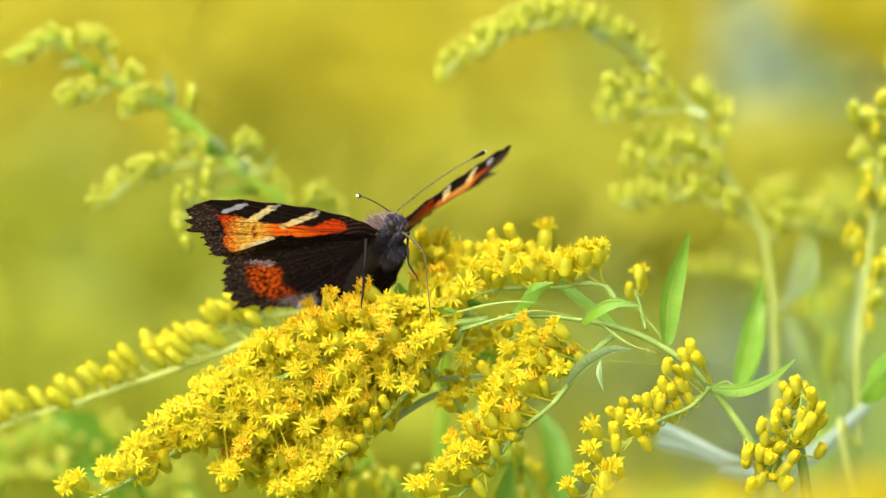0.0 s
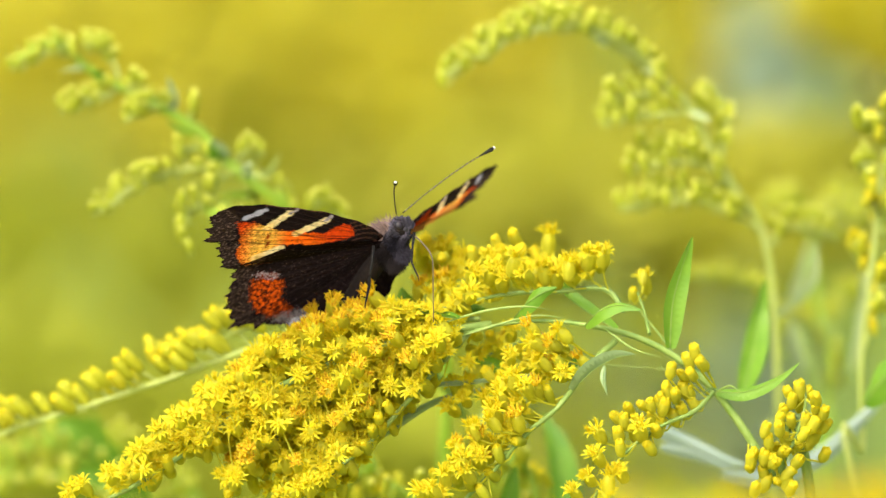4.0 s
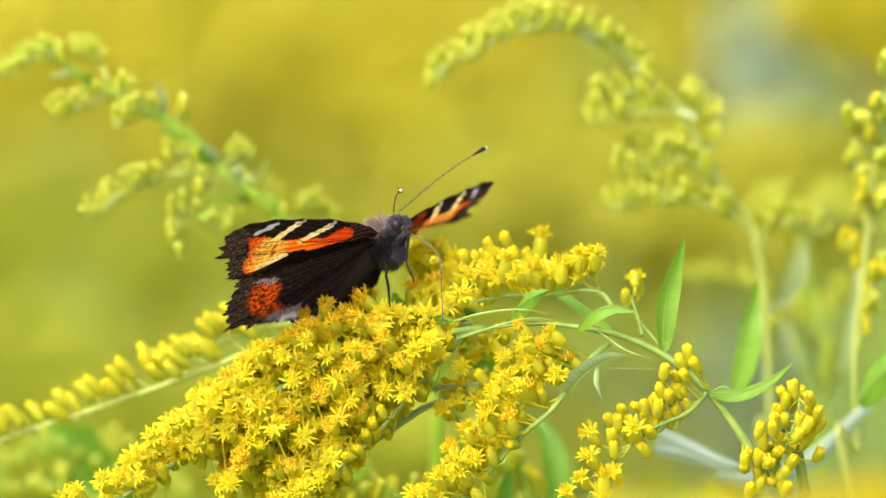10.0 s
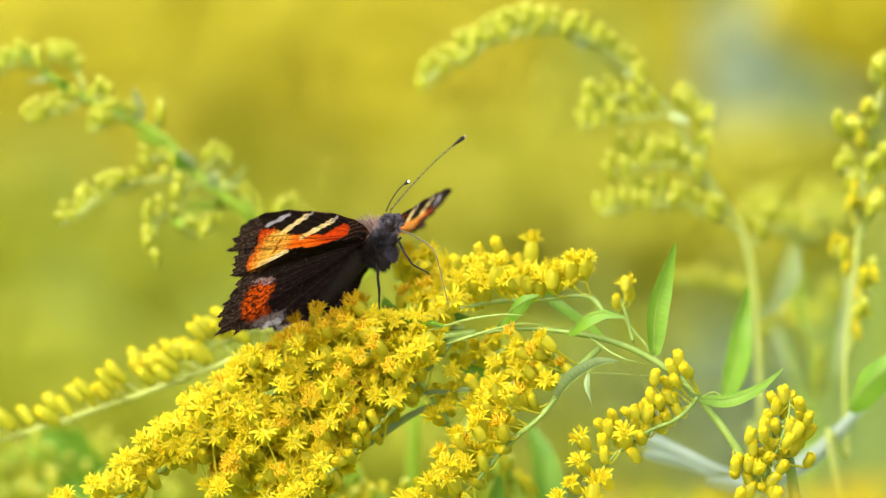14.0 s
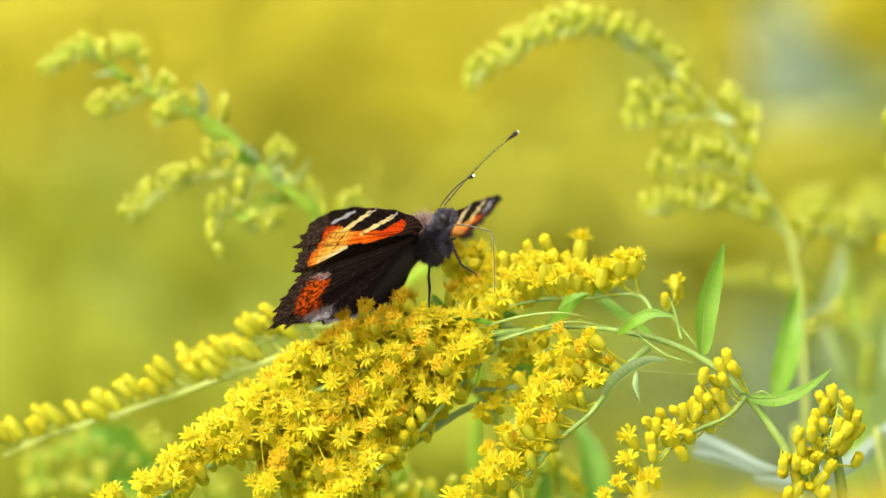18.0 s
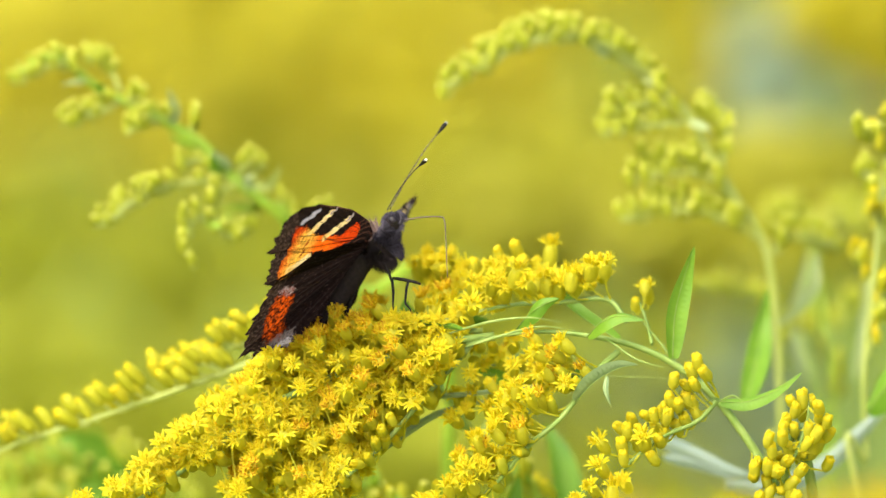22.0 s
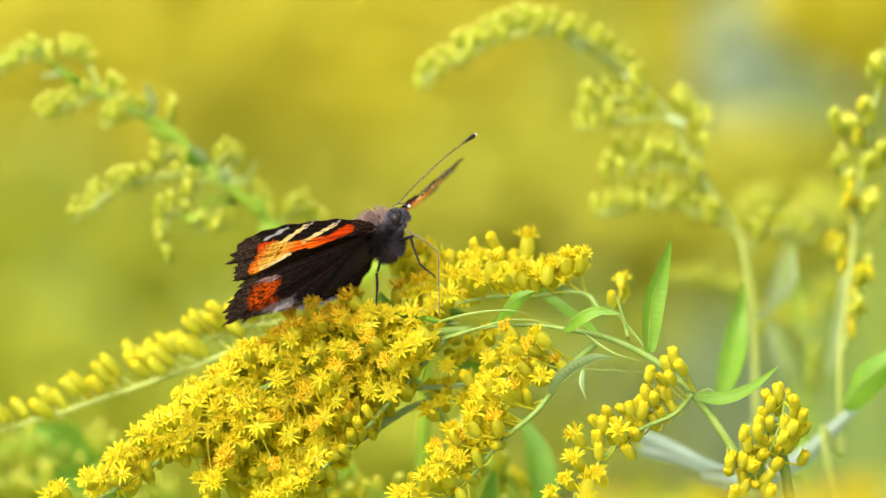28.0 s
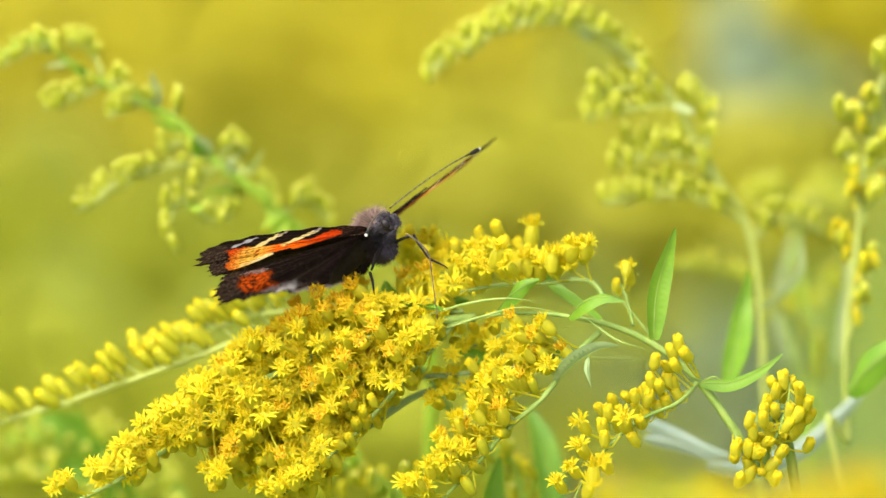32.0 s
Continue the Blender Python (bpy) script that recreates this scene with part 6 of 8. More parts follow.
    walk(feelers[1], [
    (0, pose(0.00400, -0.00040, 0.00070, 0, -12.883, 66.372)), (0.5, pose(0.00400, -0.00040, 0.00070, 0, -10.505, 61.668)), (1, pose(0.00400, -0.00040, 0.00070, 0, -7.345, 52.905)),
    (1.5, pose(0.00400, -0.00040, 0.00070, 0, -6.462, 53.479)), (2, pose(0.00400, -0.00040, 0.00070, 0, -4.039, 54.035)), (2.5, pose(0.00400, -0.00040, 0.00070, 0, -10.522, 52.858)),
    (3, pose(0.00400, -0.00040, 0.00070, 0, -5.938, 52.439)), (3.5, pose(0.00400, -0.00040, 0.00070, 0, -4.304, 43.286)), (5.5, pose(0.00400, -0.00040, 0.00070, 0, -3.391, 49.189)),
    (6, pose(0.00400, -0.00040, 0.00070, 0, -4.961, 53.769)), (6.5, pose(0.00400, -0.00040, 0.00070, 0, -4.174, 50.352)), (7, pose(0.00400, -0.00040, 0.00070, 0, -3.935, 47.076)),
    (7.5, pose(0.00400, -0.00040, 0.00070, 0, -5.356, 49.381)), (8, pose(0.00400, -0.00040, 0.00070, 0, -6.231, 50.529)), (8.5, pose(0.00400, -0.00040, 0.00070, 0, -6.927, 51.550)),
    (9, pose(0.00400, -0.00040, 0.00070, 0, -5.540, 51.555)), (9.5, pose(0.00400, -0.00040, 0.00070, 0, -7.322, 51.525)), (10, pose(0.00400, -0.00040, 0.00070, 0, -7.889, 50.756)),
    (10.5, pose(0.00400, -0.00040, 0.00070, 0, -9.240, 52.406)), (11, pose(0.00400, -0.00040, 0.00070, 0, -8.481, 48.842)), (11.5, pose(0.00400, -0.00040, 0.00070, 0, -9.254, 48.804)),
    (12, pose(0.00400, -0.00040, 0.00070, 0, -7.117, 47.608)), (12.5, pose(0.00400, -0.00040, 0.00070, 0, -7.428, 45.503)), (13, pose(0.00400, -0.00040, 0.00070, 0, -10.905, 44.374)),
    (13.5, pose(0.00400, -0.00040, 0.00070, 0, -11.568, 44.523)), (14, pose(0.00400, -0.00040, 0.00070, 0, -11.655, 44.277)), (14.5, pose(0.00400, -0.00040, 0.00070, 0, -11.256, 44.187)),
    (16.5, pose(0.00400, -0.00040, 0.00070, 0, -11.706, 43.170)), (17, pose(0.00400, -0.00040, 0.00070, 0, -11.480, 42.405)), (17.5, pose(0.00400, -0.00040, 0.00070, 0, -10.875, 41.649)),
    (18, pose(0.00400, -0.00040, 0.00070, 0, -11.014, 41.150)), (18.5, pose(0.00400, -0.00040, 0.00070, 0, -11.433, 39.866)), (19, pose(0.00400, -0.00040, 0.00070, 0, -12.196, 39.092)),
    (19.5, pose(0.00400, -0.00040, 0.00070, 0, -9.698, 38.245)), (20, pose(0.00400, -0.00040, 0.00070, 0, -9.171, 37.030)), (20.5, pose(0.00400, -0.00040, 0.00070, 0, -9.282, 34.904)),
    (21, pose(0.00400, -0.00040, 0.00070, 0, -8.156, 34.360)), (21.5, pose(0.00400, -0.00040, 0.00070, 0, -11.855, 34.140)), (22, pose(0.00400, -0.00040, 0.00070, 0, -11.768, 33.813)),
    (22.5, pose(0.00400, -0.00040, 0.00070, 0, -9.772, 34.296)), (23, pose(0.00400, -0.00040, 0.00070, 0, -10.528, 34.566)), (23.5, pose(0.00400, -0.00040, 0.00070, 0, -8.304, 36.982)),
    (24, pose(0.00400, -0.00040, 0.00070, 0, -5.736, 43.708)), (24.5, pose(0.00400, -0.00040, 0.00070, 0, -9.090, 43.890)), (25, pose(0.00400, -0.00040, 0.00070, 0, -10.746, 48.414)),
    (25.5, pose(0.00400, -0.00040, 0.00070, 0, -11.099, 48.900)), (27.5, pose(0.00400, -0.00040, 0.00070, 0, -9.524, 51.886)), (28, pose(0.00400, -0.00040, 0.00070, 0, -8.912, 52.516)),
    (28.5, pose(0.00400, -0.00040, 0.00070, 0, -8.669, 53.569)), (29, pose(0.00400, -0.00040, 0.00070, 0, -7.617, 54.788)), (29.5, pose(0.00400, -0.00040, 0.00070, 0, -7.844, 55.071)),
    (30, pose(0.00400, -0.00040, 0.00070, 0, -6.470, 54.466)), (30.5, pose(0.00400, -0.00040, 0.00070, 0, -7.621, 51.764)), (31, pose(0.00400, -0.00040, 0.00070, 0, -3.756, 47.284)),
    (31.5, pose(0.00400, -0.00040, 0.00070, 0, -2.846, 50.738)), (32, pose(0.00400, -0.00040, 0.00070, 0, -5.112, 63.619)),
    ])
    walk(feelers[-1], [
    (0, pose(0.00400, -0.00160, 0.00070, 0, 4.030, -52.476)), (0.5, pose(0.00400, -0.00160, 0.00070, 0, 3.820, -50.238)), (1, pose(0.00400, -0.00160, 0.00070, 0, 3.639, -49.889)),
    (1.5, pose(0.00400, -0.00160, 0.00070, 0, 4.169, -49.043)), (2, pose(0.00400, -0.00160, 0.00070, 0, 6.634, -47.712)), (2.5, pose(0.00400, -0.00160, 0.00070, 0, 9.621, -47.464)),
    (3, pose(0.00400, -0.00160, 0.00070, 0, 7.857, -45.687)), (3.5, pose(0.00400, -0.00160, 0.00070, 0, 5.409, -43.590)), (5.5, pose(0.00400, -0.00160, 0.00070, 0, 12.734, -45.164)),
    (6, pose(0.00400, -0.00160, 0.00070, 0, 12.570, -47.553)), (6.5, pose(0.00400, -0.00160, 0.00070, 0, 12.363, -46.870)), (7, pose(0.00400, -0.00160, 0.00070, 0, 12.294, -45.615)),
    (7.5, pose(0.00400, -0.00160, 0.00070, 0, 12.247, -46.008)), (8, pose(0.00400, -0.00160, 0.00070, 0, 11.012, -45.926)), (8.5, pose(0.00400, -0.00160, 0.00070, 0, 12.150, -45.512)),
    (9, pose(0.00400, -0.00160, 0.00070, 0, 12.156, -45.860)), (9.5, pose(0.00400, -0.00160, 0.00070, 0, 10.209, -45.465)), (10, pose(0.00400, -0.00160, 0.00070, 0, 9.004, -46.104)),
    (10.5, pose(0.00400, -0.00160, 0.00070, 0, 9.937, -45.956)), (11, pose(0.00400, -0.00160, 0.00070, 0, 10.053, -46.585)), (11.5, pose(0.00400, -0.00160, 0.00070, 0, 9.780, -47.883)),
    (12, pose(0.00400, -0.00160, 0.00070, 0, 11.345, -49.648)), (12.5, pose(0.00400, -0.00160, 0.00070, 0, 10.527, -50.212)), (13, pose(0.00400, -0.00160, 0.00070, 0, 11.165, -42.950)),
    (13.5, pose(0.00400, -0.00160, 0.00070, 0, 9.832, -46.083)), (14, pose(0.00400, -0.00160, 0.00070, 0, 8.838, -46.844)), (14.5, pose(0.00400, -0.00160, 0.00070, 0, 8.770, -45.593)),
    (16.5, pose(0.00400, -0.00160, 0.00070, 0, 9.751, -45.019)), (17, pose(0.00400, -0.00160, 0.00070, 0, 10.029, -44.585)), (17.5, pose(0.00400, -0.00160, 0.00070, 0, 10.198, -47.668)),
    (18, pose(0.00400, -0.00160, 0.00070, 0, 10.773, -45.818)), (18.5, pose(0.00400, -0.00160, 0.00070, 0, 10.496, -48.915)), (19, pose(0.00400, -0.00160, 0.00070, 0, 12.232, -48.332)),
    (19.5, pose(0.00400, -0.00160, 0.00070, 0, 12.887, -44.580)), (20, pose(0.00400, -0.00160, 0.00070, 0, 14.371, -43.552)), (20.5, pose(0.00400, -0.00160, 0.00070, 0, 14.167, -42.146)),
    (21, pose(0.00400, -0.00160, 0.00070, 0, 11.116, -41.441)), (21.5, pose(0.00400, -0.00160, 0.00070, 0, 9.880, -43.298)), (22, pose(0.00400, -0.00160, 0.00070, 0, 7.534, -43.971)),
    (22.5, pose(0.00400, -0.00160, 0.00070, 0, 9.393, -43.610)), (23, pose(0.00400, -0.00160, 0.00070, 0, 9.585, -46.476)), (23.5, pose(0.00400, -0.00160, 0.00070, 0, 10.296, -50.144)),
    (24, pose(0.00400, -0.00160, 0.00070, 0, 11.173, -55.925)), (24.5, pose(0.00400, -0.00160, 0.00070, 0, 8.587, -52.369)), (25, pose(0.00400, -0.00160, 0.00070, 0, 6.518, -53.326)),
    (25.5, pose(0.00400, -0.00160, 0.00070, 0, 6.216, -53.494)), (27.5, pose(0.00400, -0.00160, 0.00070, 0, 12.649, -52.130)), (28, pose(0.00400, -0.00160, 0.00070, 0, 14.056, -50.895)),
    (28.5, pose(0.00400, -0.00160, 0.00070, 0, 13.979, -50.733)), (29, pose(0.00400, -0.00160, 0.00070, 0, 12.865, -50.833)), (29.5, pose(0.00400, -0.00160, 0.00070, 0, 12.492, -49.455)),
    (30, pose(0.00400, -0.00160, 0.00070, 0, 11.841, -48.947)), (30.5, pose(0.00400, -0.00160, 0.00070, 0, 14.065, -52.947)), (31, pose(0.00400, -0.00160, 0.00070, 0, 16.016, -53.226)),
    (31.5, pose(0.00400, -0.00160, 0.00070, 0, 15.351, -54.706)), (32, pose(0.00400, -0.00160, 0.00070, 0, 14.683, -57.036)),
    ])
    walk(arched_goldenrod, [
    (0, pose(0.10052, 0.19992, -0.00047)), (1, pose(0.10028, 0.19993, -0.00041)), (2, pose(0.10027, 0.19994, -0.00034)),
    (3, pose(0.10030, 0.19994, -0.00035)), (3.5, pose(0.10030, 0.19994, -0.00036)), (5.5, pose(0.10030, 0.19995, -0.00028)),
    (6, pose(0.10027, 0.19996, -0.00023)), (7, pose(0.10030, 0.19997, -0.00016)), (8, pose(0.10035, 0.19997, -0.00016)),
    (9, pose(0.10008, 0.20000, -0.00001)), (10, pose(0.09995, 0.20002, 0.00012)), (11, pose(0.10004, 0.20003, 0.00015)),
    (12, pose(0.10012, 0.20002, 0.00013)), (13, pose(0.10018, 0.20002, 0.00011)), (14, pose(0.10006, 0.20003, 0.00017)),
    (14.5, pose(0.09998, 0.20003, 0.00019)), (16.5, pose(0.09966, 0.19999, -0.00007)), (17, pose(0.09959, 0.19999, -0.00007)),
    (18, pose(0.09956, 0.19998, -0.00009)), (19, pose(0.09966, 0.19998, -0.00012)), (20, pose(0.09992, 0.19996, -0.00022)),
    (21, pose(0.10012, 0.19995, -0.00029)), (22, pose(0.10019, 0.19994, -0.00035)), (23, pose(0.10010, 0.19993, -0.00042)),
    (24, pose(0.10008, 0.19992, -0.00047)), (25, pose(0.10009, 0.19992, -0.00048)), (25.5, pose(0.10010, 0.19991, -0.00049)),
    (27.5, pose(0.10017, 0.19991, -0.00051)), (28, pose(0.10019, 0.19991, -0.00049)), (29, pose(0.10024, 0.19991, -0.00049)),
    (30, pose(0.10035, 0.19990, -0.00054)), (31, pose(0.10048, 0.19989, -0.00060)), (32, pose(0.10054, 0.19989, -0.00063)),
    ])
    walk(nodding_goldenrod, [
    (0, pose(-0.02985, 0.15993, -0.00042)), (1, pose(-0.02993, 0.15994, -0.00032)), (2, pose(-0.02994, 0.15996, -0.00023)),
    (3, pose(-0.02994, 0.15995, -0.00027)), (3.5, pose(-0.02994, 0.15995, -0.00028)), (5.5, pose(-0.02988, 0.15995, -0.00027)),
    (6, pose(-0.02989, 0.15996, -0.00025)), (7, pose(-0.02986, 0.15996, -0.00022)), (8, pose(-0.02989, 0.15997, -0.00017)),
    (9, pose(-0.03001, 0.15999, -0.00003)), (10, pose(-0.03011, 0.16001, 0.00006)), (11, pose(-0.03007, 0.16001, 0.00006)),
    (12, pose(-0.02998, 0.16000, -0.00002)), (13, pose(-0.03027, 0.15999, -0.00007)), (14, pose(-0.03200, 0.15997, -0.00015)),
    (14.5, pose(-0.03290, 0.15996, -0.00020)), (16.5, pose(-0.03023, 0.16001, 0.00007)), (17, pose(-0.03016, 0.16002, 0.00010)),
    (18, pose(-0.03013, 0.16001, 0.00008)), (19, pose(-0.03016, 0.16000, -0.00001)), (20, pose(-0.03006, 0.15998, -0.00009)),
    (21, pose(-0.02999, 0.15998, -0.00013)), (22, pose(-0.02991, 0.15997, -0.00016)), (23, pose(-0.02994, 0.15995, -0.00028)),
    (24, pose(-0.02998, 0.15994, -0.00035)), (25, pose(-0.03003, 0.15994, -0.00033)), (25.5, pose(-0.03004, 0.15994, -0.00032)),
    (27.5, pose(-0.02996, 0.15993, -0.00042)), (28, pose(-0.02994, 0.15993, -0.00041)), (29, pose(-0.02990, 0.15993, -0.00038)),
    (30, pose(-0.02983, 0.15992, -0.00045)), (31, pose(-0.02980, 0.15992, -0.00048)), (32, pose(-0.02979, 0.15991, -0.00050)),
    ])
    walk(proboscis, [
    (0, pose(0.00399, -0.00123, -0.00253, -20.93, 55.43, -19.62)), (0.5, pose(0.00426, -0.00098, -0.00247, -24.00, 58.15, -23.47)), (1, pose(0.00430, -0.00100, -0.00239, -27.69, 61.06, -28.30)),
    (1.5, pose(0.00427, -0.00101, -0.00245, -27.24, 58.15, -28.28)), (2, pose(0.00430, -0.00084, -0.00275, -26.43, 55.95, -28.12)), (2.5, pose(0.00440, -0.00077, -0.00296, -20.88, 54.49, -21.85)),
    (3, pose(0.00446, -0.00098, -0.00239, -16.94, 51.60, -15.05)), (3.5, pose(0.00418, -0.00107, -0.00264, -32.62, 51.61, -41.85)), (5.5, pose(0.00399, -0.00098, -0.00327, -28.91, 66.61, -30.89)),
    (6, pose(0.00364, -0.00128, -0.00317, -36.15, 53.17, -47.99)), (6.5, pose(0.00394, -0.00122, -0.00291, -33.76, 60.61, -41.56)), (7, pose(0.00419, -0.00112, -0.00269, -27.76, 67.34, -30.12)),
    (7.5, pose(0.00409, -0.00110, -0.00282, -22.16, 62.35, -23.86)), (8, pose(0.00419, -0.00106, -0.00286, -18.89, 56.58, -20.11)), (8.5, pose(0.00390, -0.00121, -0.00303, -30.76, 59.69, -37.41)),
    (9, pose(0.00428, -0.00106, -0.00284, -10.73, 54.37, -5.02)), (9.5, pose(0.00432, -0.00101, -0.00287, -15.21, 58.29, -12.05)), (10, pose(0.00419, -0.00105, -0.00299, -21.30, 62.19, -21.25)),
    (10.5, pose(0.00408, -0.00107, -0.00301, -28.53, 58.33, -33.78)), (11, pose(0.00411, -0.00112, -0.00309, -34.61, 52.55, -45.91)), (11.5, pose(0.00425, -0.00126, -0.00272, -24.65, 52.39, -29.09)),
    (12, pose(0.00410, -0.00139, -0.00242, -11.97, 49.88, -10.75)), (12.5, pose(0.00360, -0.00174, -0.00234, -17.24, 56.09, -20.98)), (13, pose(0.00396, -0.00140, -0.00263, -25.52, 61.68, -31.92)),
    (13.5, pose(0.00380, -0.00151, -0.00250, -22.69, 62.95, -26.50)), (14, pose(0.00404, -0.00139, -0.00256, -19.35, 63.71, -20.59)), (14.5, pose(0.00414, -0.00134, -0.00249, -20.39, 63.22, -22.03)),
    (16.5, pose(0.00405, -0.00137, -0.00259, -24.62, 60.59, -29.39)), (17, pose(0.00416, -0.00134, -0.00264, -25.27, 59.84, -31.18)), (17.5, pose(0.00376, -0.00159, -0.00240, -15.15, 56.23, -18.39)),
    (18, pose(0.00405, -0.00147, -0.00239, -8.90, 51.50, -8.72)), (18.5, pose(0.00352, -0.00176, -0.00220, -6.66, 53.98, -6.98)), (19, pose(0.00347, -0.00170, -0.00218, -1.38, 56.76, -1.84)),
    (19.5, pose(0.00371, -0.00165, -0.00209, 10.08, 55.35, 16.44)), (20, pose(0.00357, -0.00173, -0.00198, 21.08, 51.56, 32.48)), (20.5, pose(0.00387, -0.00152, -0.00237, 1.51, 55.38, 2.76)),
    (21, pose(0.00408, -0.00152, -0.00244, -22.62, 51.14, -30.09)), (21.5, pose(0.00430, -0.00152, -0.00234, -19.72, 48.11, -24.74)), (22, pose(0.00468, -0.00148, -0.00204, -16.13, 44.62, -18.76)),
    (22.5, pose(0.00473, -0.00140, -0.00238, -15.99, 50.49, -19.15)), (23, pose(0.00418, -0.00150, -0.00238, -15.14, 55.38, -18.56)), (23.5, pose(0.00441, -0.00142, -0.00273, -16.71, 50.53, -19.21)),
    (24, pose(0.00439, -0.00130, -0.00267, -19.38, 44.96, -17.15)), (24.5, pose(0.00431, -0.00133, -0.00248, -21.32, 46.86, -17.80)), (25, pose(0.00360, -0.00174, -0.00228, -23.56, 49.53, -19.92)),
    (25.5, pose(0.00360, -0.00176, -0.00222, -22.11, 58.63, -15.37)), (27.5, pose(0.00362, -0.00154, -0.00342, -36.82, 53.82, -41.77)), (28, pose(0.00376, -0.00150, -0.00316, -30.13, 58.76, -27.55)),
    (28.5, pose(0.00380, -0.00146, -0.00326, -33.42, 54.22, -33.81)), (29, pose(0.00380, -0.00149, -0.00317, -35.50, 49.14, -38.54)), (29.5, pose(0.00417, -0.00127, -0.00312, -31.25, 48.46, -28.91)),
    (30, pose(0.00435, -0.00115, -0.00296, -26.57, 47.23, -19.15)), (30.5, pose(0.00421, -0.00117, -0.00319, -31.38, 46.67, -29.85)), (31, pose(0.00464, -0.00073, -0.00331, -34.66, 45.06, -39.54)),
    (31.5, pose(0.00465, -0.00060, -0.00336, -32.25, 44.81, -33.30)), (32, pose(0.00462, -0.00056, -0.00346, -30.39, 44.27, -27.80)),
    ])
